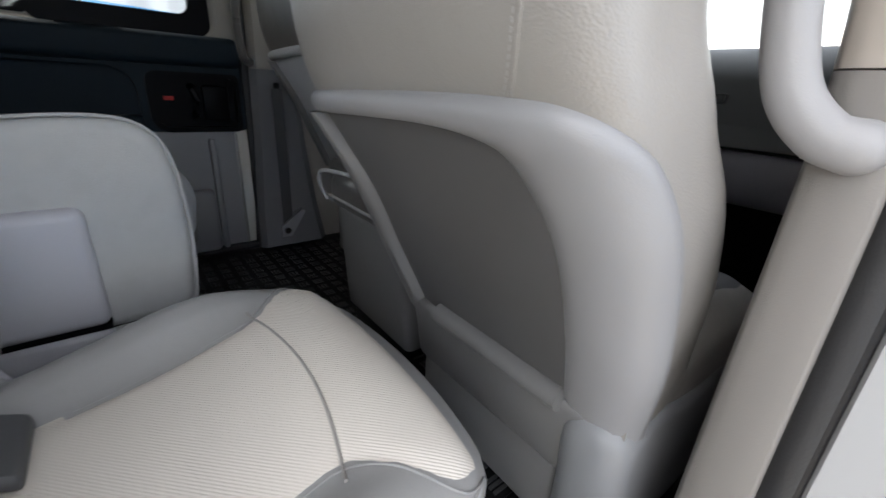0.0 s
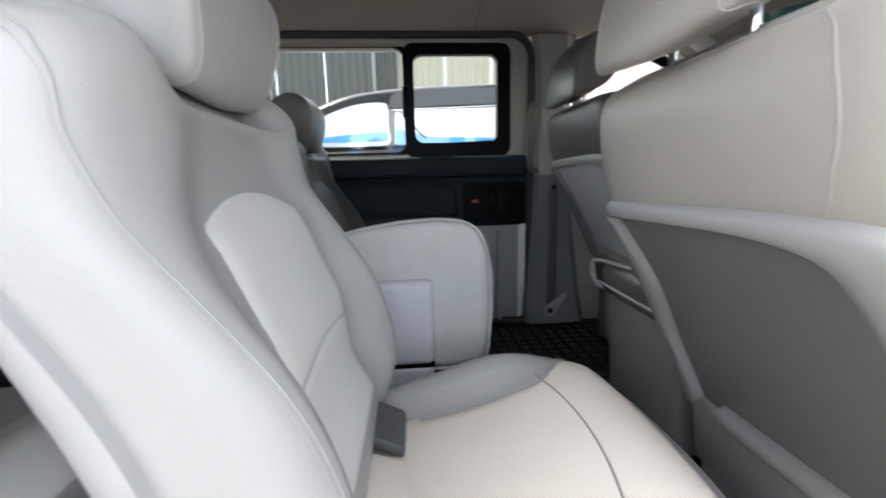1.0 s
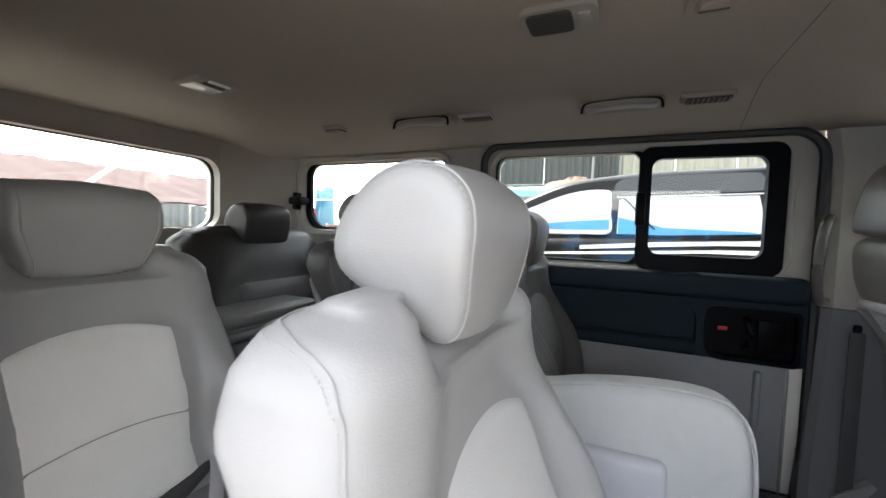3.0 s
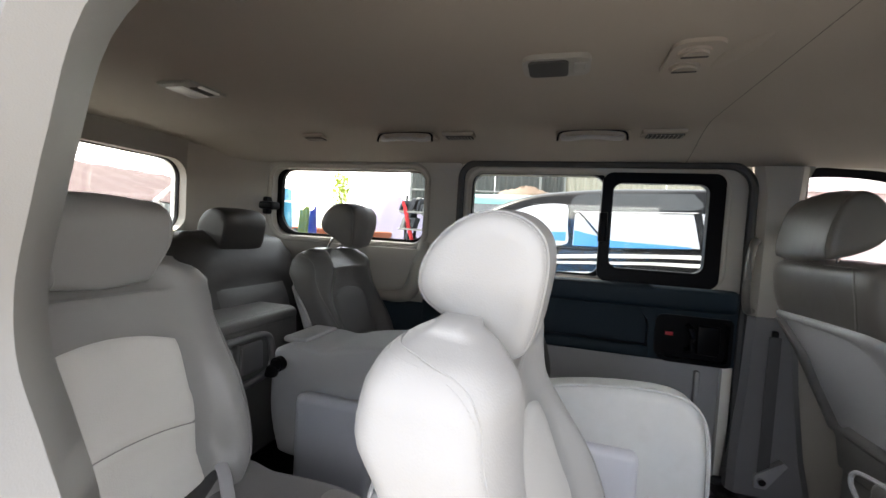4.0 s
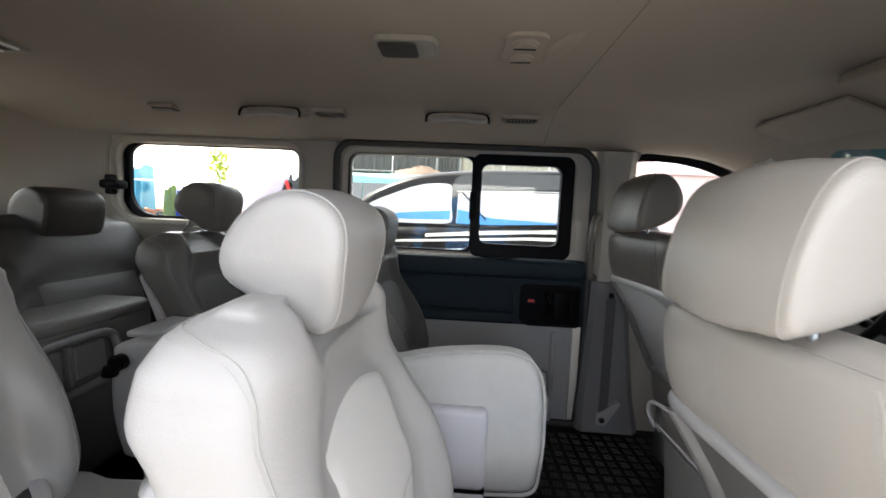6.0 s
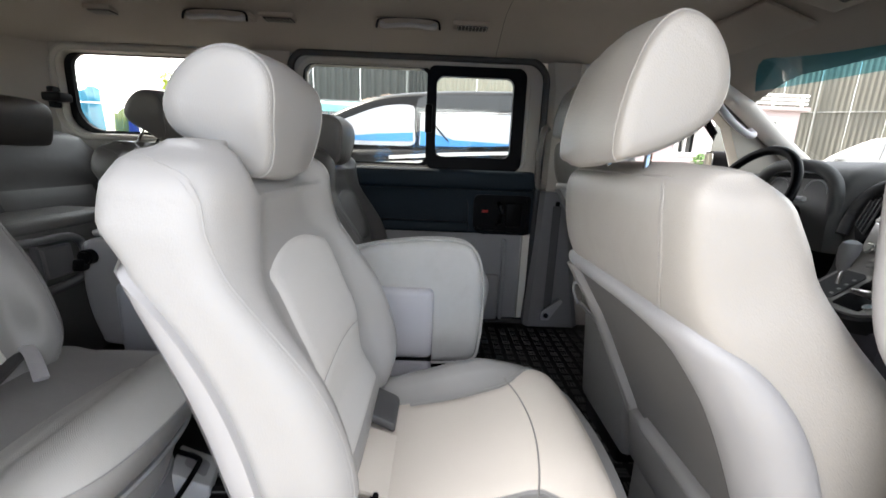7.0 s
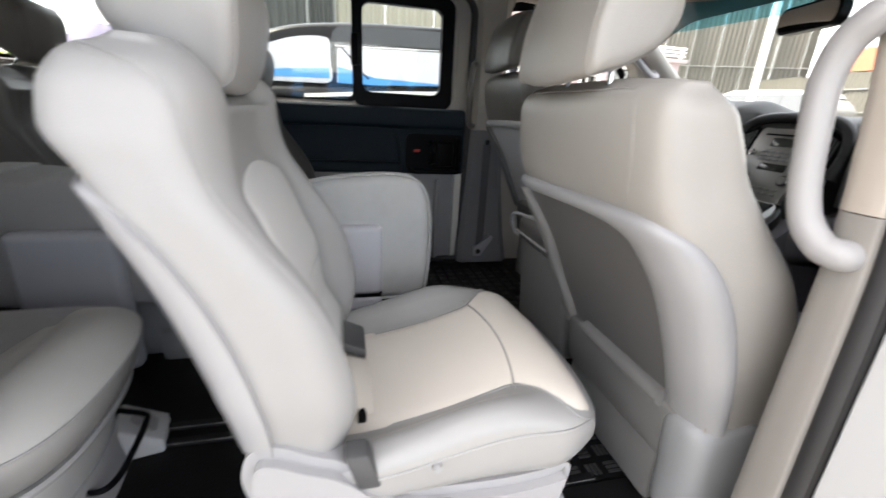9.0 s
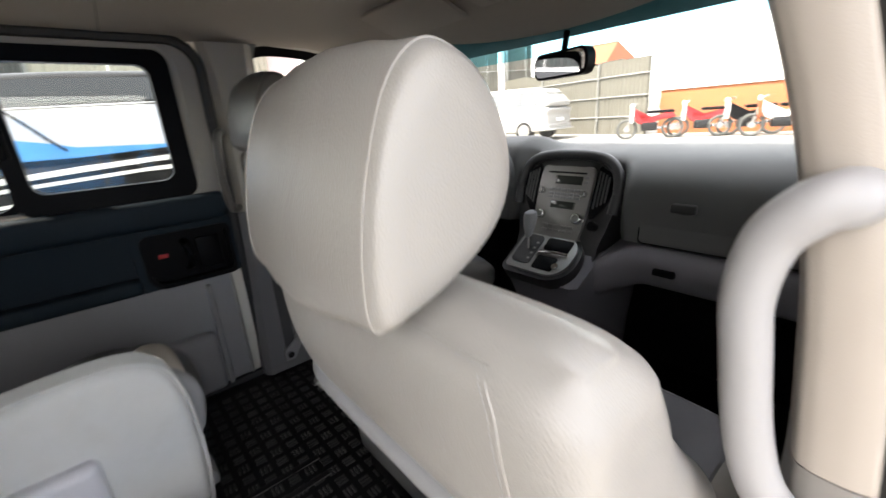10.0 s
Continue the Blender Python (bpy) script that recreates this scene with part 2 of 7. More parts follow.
def cyl(c, r, h, axis="z", seg=20, bev=0.0, r2=None):
    bm = bmesh.new()
    bmesh.ops.create_cone(bm, cap_ends=True, segments=seg, radius1=r, radius2=r if r2 is None else r2, depth=h)
    if bev:
        bmesh.ops.bevel(bm, geom=[e for e in bm.edges if e.calc_face_angle(0) > 0.8], offset=bev, segments=2, affect="EDGES")
    rot = {"z": Matrix(), "x": Matrix.Rotation(radians(90), 4, "Y"), "y": Matrix.Rotation(radians(90), 4, "X")}[axis]
    bmesh.ops.transform(bm, matrix=Matrix.Translation(c) @ rot, verts=bm.verts)
    return bm


def ease(a, b, x):
    t = min(1.0, max(0.0, (x - a) / (b - a)))
    return t * t * (3 - 2 * t)


def lerp_keys(keys, z):
    """Piecewise smooth value of keys [(z, value)]."""
    if z <= keys[0][0]:
        return keys[0][1]
    for (a, va), (b, vb) in zip(keys, keys[1:]):
        if z <= b:
            return va + (vb - va) * ease(a, b, z)
    return keys[-1][1]


def smooth_keys(keys, z):
    """Smooth value through keys [(z, value)], with no flat steps at the keys."""
    zs, vs = [k[0] for k in keys], [k[1] for k in keys]
    z = min(max(z, zs[0]), zs[-1])
    i = max(0, min(len(zs) - 2, int(np.searchsorted(zs, z)) - 1))
    h = zs[i + 1] - zs[i]
    t = (z - zs[i]) / h

    def slope(j):
        a, b = max(0, j - 1), min(len(zs) - 1, j + 1)
        return (vs[b] - vs[a]) / (zs[b] - zs[a])
    return (vs[i] * (2 * t ** 3 - 3 * t * t + 1) + slope(i) * h * (t ** 3 - 2 * t * t + t) + vs[i + 1] * (3 * t * t - 2 * t ** 3) + slope(i + 1) * h * (t ** 3 - t * t))


def patch(f, u0, u1, v0, v1, nu, nv, lift, sink=0.004, soft=1.8):
    """A padded panel lying on the surface f(u, v) -> (point, outward normal): lifted inside, sunk at its rim."""
    rows = []
    for j in range(nv + 1):
        row = []
        for i in range(nu + 1):
            a, b = i / nu, j / nv
            v = v0 + (v1 - v0) * b
            lo, hi = (u0(v), u1(v)) if callable(u0) else (u0, u1)
            p, n = f(lo + (hi - lo) * a, v)
            edge = min(min(a, 1 - a) * nu, min(b, 1 - b) * nv)
            h = -sink + (lift + sink) * min(1.0, edge / soft) ** 0.6
            row.append(Vector(p) + Vector(n) * h)
        rows.append(row)
    return loft(rows, cap=False, closed=False)


def rounded_profile(keys, n=80):
    return [tuple(p) for p in catmull(keys, n, True)]


def padded_slab(outline, y0, y1, r):
    """An outline in x and z, thick along y, with soft edges."""
    c = Vector((sum(p[0] for p in outline) / len(outline), 0, sum(p[1] for p in outline) / len(outline)))
    rings = []
    steps = 5
    for k in range(steps + 1):
        a = math.pi / 2 * k / steps
        inset, yy = r * (1 - math.sin(a)), y0 + r * (1 - math.cos(a))
        rings.append((inset, yy))
    for k in range(steps + 1):
        a = math.pi / 2 * (1 - k / steps)
        inset, yy = r * (1 - math.sin(a)), y1 - r * (1 - math.cos(a))
        rings.append((inset, yy))
    out = []
    for inset, yy in rings:
        ring = []
        for px, pz in outline:
            d = Vector((px, 0, pz)) - c
            f = max(0.0, 1 - inset / max(1e-6, d.length))
            ring.append((c.x + d.x * f, yy, c.z + d.z * f))
        out.append(ring)
    return loft(out)

# ---- van shell ----
tagged(part("floor", box(-1.40, 2.30, -0.02, 1.62, -0.05, 0.0, 0.004), MAT), "black ribbed rubber van floor with seat rails", "floor", kind="structure")


def seal_loop(name, u0, u1, v0, v1, r, y, thick):
    pts = [(u, y, v) for u, v in rrect(u0, u1, v0, v1, r, 8)]
    return tagged(part(name, tube(pts, thick, 8, closed=True, up=(0, 1, 0)), SEAL), "black rubber door seal", "seal", kind="structure")


def reveal(name, u0, u1, v0, v1, r, y, deep, label):
    """Rounded inner lip of a window opening."""
    rings = []
    for grow, dy in ((0.034, 0.0), (0.032, -0.006), (0.024, -0.009), (0.014, -0.004), (0.006, 0.006), (0.001, 0.02), (-0.001, deep)):
        rr = [q + grow for q in (r if isinstance(r, tuple) else (r,) * 4)]
        rings.append([(u, y + dy, v) for u, v in rrect(u0 - grow, u1 + grow, v0 - grow, v1 + grow, rr, 8)])
    return tagged(part(name, loft(rings, cap=False), BEIGE, smooth=True, angle=180), label, "trim", kind="structure")


# left side: quarter panel, sliding door, front door
WIN3 = rrect(-1.03, -0.19, 0.835, 1.185, (0.06, 0.06, 0.10, 0.06))
WIN2 = rrect(0.035, 1.005, 0.757, 1.172, 0.05)
tagged(part("wall_left_rear", plate([(-1.40, 0.0), (-0.02, 0.0), (-0.02, 1.24), (-1.40, 1.24)], [WIN3], "y", 1.585, 1.66), BEIGE, smooth=False),
       "beige plastic quarter panel trim under the rear side window", "wall", kind="structure")
tagged(part("door_left", plate([(0.0, 0.70), (1.085, 0.70), (1.085, 1.205), (0.0, 1.205)], [WIN2], "y", 1.575, 1.63), BEIGE, smooth=False),
       "beige upper trim of the sliding side door round its window", "door", kind="structure")
FRONTWIN = [(1.27, 0.74), (2.06, 0.74), (1.95, 0.98), (1.82, 1.09), (1.70, 1.165), (1.60, 1.198), (1.50, 1.214), (1.34, 1.225), (1.29, 1.215), (1.272, 1.17)]
tagged(part("wall_left_front", plate([(1.12, 0.0), (2.35, 0.0), (2.35, 0.80), (2.02, 1.10), (1.80, 1.27), (1.12, 1.27)], [FRONTWIN], "y", 1.585, 1.65), BEIGE, smooth=False),
       "beige trim of the driver's door and door pillar", "wall", kind="structure")
seal_loop("trim_door_seal", -0.012, 1.098, 0.02, 1.214, (0.09, 0.07, 0.05, 0.03), 1.566, 0.016)

tagged(part("outer_skin_left", plate([(-1.45, -0.40), (2.35, -0.40), (2.35, 0.80), (1.98, 1.10), (1.75, 1.30), (-1.40, 1.30)], [WIN3, rrect(0.03, 1.01, 0.752, 1.178, 0.05), [(1.25, 0.72), (2.08, 0.72), (1.97, 0.98), (1.84, 1.10), (1.72, 1.18), (1.62, 1.225), (1.28, 1.24)]], "y", 1.665, 1.675), WHITE, smooth=False),
       "white painted body side of the van", "body side", kind="structure")
# sliding window in the side door
win2 = thing("window_1", (0.5, 1.6, 0.757), "sliding window with black frame in the side door", "window", kind="structure")
part("fixed_frame", plate(rrect(0.028, 0.60, 0.750, 1.180, 0.05), [rrect(0.042, 0.583, 0.765, 1.170, 0.045)], "y", 1.582, 1.612), BLACK, win2, smooth=False)
part("sliding_frame", plate(rrect(0.578, 1.012, 0.742, 1.182, 0.04), [rrect(0.620, 0.958, 0.800, 1.140, 0.035)], "y", 1.566, 1.600), BLACK, win2, smooth=False)
part("latch", box(0.572, 0.604, 1.545, 1.57, 0.90, 1.02, 0.006), BLACK, win2)
for nm, r in (("fixed_pane", (0.040, 0.585, 0.763, 1.172)), ("sliding_pane", (0.615, 0.962, 0.795, 1.145))):
    g = part(nm, box(r[0], r[1], 1.590, 1.594, r[2], r[3], 0), GLASS, win2, smooth=False)
    g.visible_shadow = False
win3 = thing("window_2", (-0.6, 1.62, 0.83), "fixed rear side window with black edge", "window", kind="structure")
part("window_frame", plate(rrect(-1.045, -0.178, 0.822, 1.196, (0.06, 0.06, 0.11, 0.06)), [rrect(-0.995, -0.20, 0.855, 1.176, (0.055, 0.06, 0.11, 0.05))], "y", 1.62, 1.64), BLACK, win3, smooth=False)
g = part("pane", box(-1.04, -0.18, 1.634, 1.638, 0.83, 1.19, 0), GLASS, win3, smooth=False)
g.visible_shadow = False
part("quarter_latch", joined(box(-1.07, -0.985, 1.53, 1.60, 0.965, 1.005, 0.012), box(-1.06, -1.03, 1.55, 1.60, 0.94, 1.03, 0.008)), BLACK, win3)

reveal("trim_door_window", 0.040, 1.000, 0.762, 1.168, 0.045, 1.575, 0.05, "beige rounded lip round the sliding window")
reveal("trim_rear_window", -1.025, -0.195, 0.842, 1.180, (0.055, 0.055, 0.095, 0.055), 1.585, 0.07, "beige rounded lip round the rear side window")
# door card
door_card = thing("door_card", (0.55, 1.57, 0.0), "dark blue-grey sliding door card with armrest recess and switch panel", "door trim", kind="structure")
RECESS = rrect(0.28, 0.785, 0.475, 0.645, (0.07, 0.03, 0.03, 0.03))
SWITCH = rrect(0.815, 1.065, 0.462, 0.628, (0.02, 0.03, 0.05, 0.02))
part("upper_panel", plate(rrect(0.005, 1.083, 0.455, 0.735, 0.01), [RECESS, SWITCH], "y", 1.562, 1.60), NAVY, door_card, smooth=False)
part("belt_line_pad", box(0.005, 1.083, 1.535, 1.60, 0.655, 0.745, 0.022, 3), NAVY, door_card)
part("recess_back", box(0.27, 0.79, 1.598, 1.61, 0.465, 0.655, 0), NAVY, door_card)
part("armrest_ledge", box(0.28, 0.79, 1.545, 1.60, 0.455, 0.505, 0.014, 3), NAVY, door_card)
part("switch_panel", box(0.81, 1.07, 1.590, 1.605, 0.455, 0.635, 0), BLACK, door_card, "glossy black switch panel")
part("switch_bezel", plate(rrect(0.808, 1.072, 0.452, 0.636, (0.02, 0.03, 0.05, 0.02)), [rrect(0.822, 1.060, 0.468, 0.622, (0.018, 0.025, 0.04, 0.018))], "y", 1.556, 1.592), BLACK, door_card, smooth=False)
part("inner_handle", joined(tube([(0.93, 1.585, 0.50), (0.935, 1.563, 0.51), (0.94, 1.560, 0.55), (0.935, 1.563, 0.585), (0.93, 1.585, 0.595)], 0.012), box(0.96, 1.04, 1.574, 1.592, 0.485, 0.60, 0.01)), BLACK, door_card)
part("lock_mark", box(0.852, 0.880, 1.588, 1.5915, 0.549, 0.562, 0.001), RED, door_card, "small red lock mark")
part("lower_panel", plate(rrect(0.005, 1.050, 0.03, 0.452, 0.012), [], "y", 1.568, 1.60), GREYTRIM, door_card, smooth=False)
part("map_pocket", joined(box(0.78, 0.95, 1.530, 1.575, 0.03, 0.26, 0.02, 3), box(0.12, 0.76, 1.535, 1.575, 0.03, 0.24, 0.02, 3)), GREYTRIM, door_card)
part("rib", box(0.955, 0.975, 1.545, 1.575, 0.03, 0.43, 0.008), GREYTRIM, door_card)
part("step_edge", box(1.040, 1.046, 1.560, 1.568, 0.03, 0.455, 0.001), SILVER, door_card, "bright edge strip")

tagged(part("wall_left_lower", box(-1.06, -0.03, 1.560, 1.586, 0.0, 0.60, 0.008), NAVY), "dark blue-grey lower trim beside the rear seats", "wall", kind="structure")
arm = thing("trim_rear_armrest", (-0.2, 1.57, 0.5), "beige moulded armrest below the pillar between the windows", "trim", kind="structure")
part("recess", box(-0.66, -0.160, 1.554, 1.572, 0.572, 0.815, 0.006), BEIGE, arm)
part("lower_cover", box(-0.157, -0.02, 1.553, 1.574, 0.0, 0.737, 0.006), NAVY, arm, "dark blue-grey cover")
pts = catmull([(-0.175, 1.590, 0.85), (-0.188, 1.576, 0.77), (-0.198, 1.560, 0.70), (-0.208, 1.550, 0.645), (-0.235, 1.545, 0.608), (-0.285, 1.548, 0.592), (-0.37, 1.560, 0.590), (-0.46, 1.572, 0.590)], 50)
part("elbow", tube(pts, [0.026 + 0.010 * math.sin(math.pi * min(1.0, i / 40)) for i in range(50)], 16), BEIGE, arm)
# left door pillar
pillar = thing("pillar_left", (1.18, 1.56, 0.0), "beige and grey trim of the left door pillar", "pillar", kind="structure")
rings = []
for z, x0, x1, y0 in ((0.02, 1.075, 1.34, 1.50), (0.16, 1.085, 1.32, 1.525), (0.4, 1.10, 1.29, 1.53), (0.66, 1.11, 1.27, 1.535)):
    rings.append([(x, y, z) for x, y in ((x0, 1.585), (x0, y0 + 0.02), (x0 + 0.02, y0), (x1 - 0.03, y0), (x1, y0 + 0.03), (x1, 1.585))])
part("lower_trim", loft(rings), material("dark_pillar_trim", (0.13, 0.13, 0.134), 0.5, bump=0.2, bump_scale=700, vary=0.06, dirt=0.1), pillar)
rings = []
for z, x0, x1, y0 in ((0.663, 1.112, 1.27, 1.537), (0.9, 1.115, 1.26, 1.54), (1.1, 1.115, 1.26, 1.545), (1.21, 1.10, 1.27, 1.55)):
    rings.append([(x, y, z) for x, y in ((x0, 1.585), (x0, y0 + 0.02), (x0 + 0.02, y0), (x1 - 0.03, y0), (x1, y0 + 0.03), (x1, 1.585))])
part("upper_trim", loft(rings), BEIGE, pillar)
part("belt_channel", box(1.178, 1.196, 1.512, 1.532, 0.10, 0.62, 0.005), BLACK, pillar)
part("anchor_plate", plate([(1.155, 0.055), (1.19, 0.055), (1.25, 0.15), (1.235, 0.16), (1.155, 0.10)], [], "y", 1.495, 1.53), GREYTRIM, pillar, smooth=False)
handle = thing("grab_handle", (1.12, 1.53, 0.8), "dark grey vertical grab handle on the far door pillar", "handle")
part("bar", tube(catmull([(1.115, 1.545, 0.935), (1.09, 1.50, 0.93), (1.075, 1.485, 0.86), (1.072, 1.485, 0.76), (1.085, 1.50, 0.69), (1.115, 1.545, 0.68)], 30), 0.013, 12), SHADED_TAUPE, handle)
belt = thing("seat_belt", (1.17, 1.52, 0.08), "dark seat belt running down the far door pillar", "seat belt")
part("webbing", box(1.163, 1.20, 1.503, 1.507, 0.09, 0.60, 0.001), WEBBING, belt)
part("bolt", cyl((1.172, 1.492, 0.083), 0.012, 0.02, "y", 12), CHROME, belt)
belt2 = thing("belt_guide", (1.22, 1.53, 0.98), "black belt guide on the door pillar", "belt guide")
part("guide", box(1.19, 1.225, 1.505, 1.55, 0.955, 1.0, 0.01), BLACK, belt2)


# headliner, with its edges rolled down to the side walls
def liner_z(y):
    return 1.31 - 0.095 * ease(1.28, 1.60, y) - 0.13 * ease(0.30, 0.02, y)


rows = []
for i in range(60):
    x = -1.36 + (0.8642 + 1.36) * i / 59
    drop = 0.05 * ease(-0.95, -1.36, x)
    rows.append([(x, y, liner_z(y) - drop - 0.002 * ease(0.85, 0.8642, x)) for y in np.linspace(0.02, 1.60, 50)])
rows2 = []
for i in range(30):
    x = 0.8658 + (1.98 - 0.8658) * i / 29
    drop = 0.002 * ease(0.88, 0.8658, x) + 0.19 * ease(1.45, 2.15, x)
    rows2.append([(x, y, liner_z(y) - drop) for y in np.linspace(0.02, 1.60, 50)])


def shell(rows, t):
    top = [[(p[0], p[1], p[2] + t) for p in r] for r in rows]
    return joined(loft(rows, closed=False), loft(top, closed=False))


ceiling = thing("ceiling", (0.3, 0.8, 1.3), "grey fabric headliner in two sections", "ceiling", kind="structure")
part("rear_liner", shell(rows, 0.03), LINER, ceiling)
part("front_liner", shell(rows2, 0.03), LINER, ceiling)
part("seam_gap", tube([(0.865, y, liner_z(y) - 0.001) for y in np.linspace(0.03, 1.58, 40)], 0.0012, 6), BLACK, ceiling)
part("roof_skin", box(-1.42, 2.0, -0.03, 1.66, 1.36, 1.38, 0.01), WHITE, ceiling)


def roof_grip(x):
    e = thing("roof_grip", (x, 1.34, 1.28), "light grey folding roof grip in a dark-rimmed recess", "grab handle", group="roof grips")
    z = 1.268
    part("bar", tube(catmull([(x - 0.098, 1.345, z + 0.006), (x - 0.094, 1.325, z - 0.006), (x - 0.070, 1.312, z - 0.012), (x - 0.03, 1.309, z - 0.008), (x + 0.03, 1.309, z - 0.008), (x + 0.070, 1.312, z - 0.012), (x + 0.094, 1.325, z - 0.006), (x + 0.098, 1.345, z + 0.006)], 40), [0.0115 - 0.004 * math.sin(math.pi * i / 39) for i in range(40)], 12), GRIP, e)
    part("recess", box(x - 0.125, x + 0.125, 1.328, 1.40, z - 0.001, z + 0.024, 0.010), LINER, e)
    part("rim", tube(catmull([(x - 0.116, 1.322, z - 0.016), (x - 0.112, 1.326, z + 0.008), (x - 0.09, 1.332, z + 0.018), (x, 1.336, z + 0.021), (x + 0.09, 1.332, z + 0.018), (x + 0.112, 1.326, z + 0.008), (x + 0.116, 1.322, z - 0.016)], 40), 0.0042, 8), BLACK, e)
    return e


for gx in (-0.195, 0.51):
    roof_grip(gx)


def roof_vent(x, y, w):
    e = thing("roof_vent", (x, y, 1.26), "grey slotted air vent in the headliner edge", "vent", group="roof vents")
    z = liner_z(y)
    part("vent_frame", box(x - w / 2, x + w / 2, y - 0.030, y + 0.030, z - 0.010, z + 0.006, 0.004), LINER, e)
    part("grille", box(x - w * 0.38, x + w * 0.44, y - 0.024, y + 0.022, z - 0.016, z - 0.010, 0.002), LENS, e)
    for k in range(9):
        xx = x - w * 0.36 + w * 0.095 * k
        part("slat", box(xx - 0.0015, xx + 0.0015, y - 0.024, y + 0.022, z - 0.018, z - 0.013, 0), LAMPTRIM, e)


for vx, w in ((-0.64, 0.10), (0.015, 0.13), (0.745, 0.14)):
    roof_vent(vx, 1.375, w)
lamp = thing("dome_lamp", (0.385, 0.80, 1.3), "grey roof lamp with dark square lens", "lamp")
part("housing", plate(rrect(0.318, 0.470, 0.748, 0.852, 0.028), [], "z", 1.298, 1.335), LAMPTRIM, lamp)
part("lens", plate(rrect(0.332, 0.422, 0.758, 0.842, 0.014), [], "z", 1.294, 1.303), LENS, lamp)
part("switch", box(0.434, 0.458, 0.775, 0.825, 1.294, 1.302, 0.003), LAMPTRIM, lamp)
blower = thing("roof_air_outlet", (0.68, 0.82, 1.3), "grey roof air outlet with two round nozzles", "air vent")
part("plate", plate(rrect(0.625, 0.722, 0.720, 0.895, 0.03), [], "z", 1.3015, 1.320), LINER, blower)
for yy in (0.765, 0.842):
    nz = part("nozzle", cyl((0.670, yy, 1.299), 0.031, 0.016, "z", 24, 0.005), LINER, blower)
    part("blade", box(0.645, 0.695, yy - 0.003, yy + 0.003, 1.289, 1.293, 0.001), LENS, nz)
part("duct", tube(catmull([(0.735, 0.90, 1.314), (0.755, 0.80, 1.311), (0.79, 0.70, 1.314)], 16), [0.004 + 0.020 * math.sin(math.pi * i / 15) for i in range(16)], 14, flat=0.35), LINER, blower)
rearlamp = thing("rear_roof_lamp", (-0.73, 0.83, 1.3), "small rear roof lamp with pale lens", "lamp")
part("housing", box(-0.80, -0.66, 0.765, 0.905, 1.300, 1.320, 0.009), LAMPTRIM, rearlamp)
part("lens", box(-0.785, -0.715, 0.785, 0.885, 1.296, 1.304, 0.004), WHITE, rearlamp, "glossy pale lens")
part("switch", box(-0.705, -0.675, 0.80, 0.87, 1.296, 1.304, 0.004), LENS, rearlamp)
part("lens_tip", box(-0.672, -0.655, 0.80, 0.87, 1.296, 1.303, 0.003), WHITE, rearlamp)

# tail
TAILWIN = rrect(0.12, 1.31, 0.83, 1.165, 0.08)
tagged(part("tailgate", plate([(0.0, 0.0), (1.62, 0.0), (1.62, 1.28), (0.0, 1.28)], [TAILWIN], "x", -1.36, -1.29), BEIGE, smooth=False), "beige tailgate trim round the rear window", "tailgate", kind="structure")
tailwin = thing("window_3", (-1.33, 0.7, 0.86), "rear window with dark edge", "window", kind="structure")
part("window_frame", plate(rrect(0.10, 1.33, 0.81, 1.185, 0.09), [rrect(0.125, 1.305, 0.835, 1.16, 0.075)], "x", -1.352, -1.335), BLACK, tailwin, smooth=False)
g = part("pane", box(-1.350, -1.346, 0.11, 1.32, 0.82, 1.175, 0), GLASS, tailwin, smooth=False)
g.visible_shadow = False
rings = []
for z in (0.0, 0.4, 0.82, 1.0, 1.15, 1.25):
    w = 0.0 + 0.06 * ease(0.82, 0.5, z)
    rings.append([(-1.29, 1.31, z), (-1.26, 1.36 - w, z), (-1.20, 1.47 - w, z), (-1.09 + w, 1.55, z), (-1.05 + w, 1.585, z), (-1.29, 1.585, z)])
tagged(part("pillar_rear", loft(rings), BEIGE), "beige rear corner pillar trim", "pillar", kind="structure")

# right side of the van: rear wall, pillars beside the open door
# Unseen window added to match the left side; its tint holds light back.
SIDEWIN = rrect(-1.03, -0.19, 0.835, 1.185, 0.06)
tagged(part("wall_right_rear", plate([(-1.40, 0.0), (-0.02, 0.0), (-0.02, 1.26), (-1.40, 1.26)], [SIDEWIN], "y", -0.03, 0.02), BEIGE, smooth=False), "plain beige trim of the right rear side", "wall", kind="structure")
tagged(part("outer_skin_right", plate([(-1.42, -0.40), (-0.05, -0.40), (-0.05, 1.30), (-1.42, 1.30)], [SIDEWIN], "y", -0.062, -0.033), WHITE, smooth=False), "white painted body side behind the open door", "body side", kind="structure")
tagged(part("window_5", box(-1.04, -0.18, -0.036, -0.032, 0.826, 1.194, 0), GLASS_TINT, smooth=False), "unseen rear side window with dark tint to hold back light", "window", kind="structure")
tagged(part("outer_skin_tail", plate([(-0.05, -0.40), (1.67, -0.40), (1.67, 1.36), (-0.05, 1.36)], [TAILWIN], "x", -1.385, -1.363), WHITE, smooth=False), "white painted tailgate", "tailgate", kind="structure")
cp = thing("pillar_right_rear", (0.05, 0.0, 0.0), "grey cream trim and black seal of the pillar behind the open door", "pillar", kind="structure")
rings = []
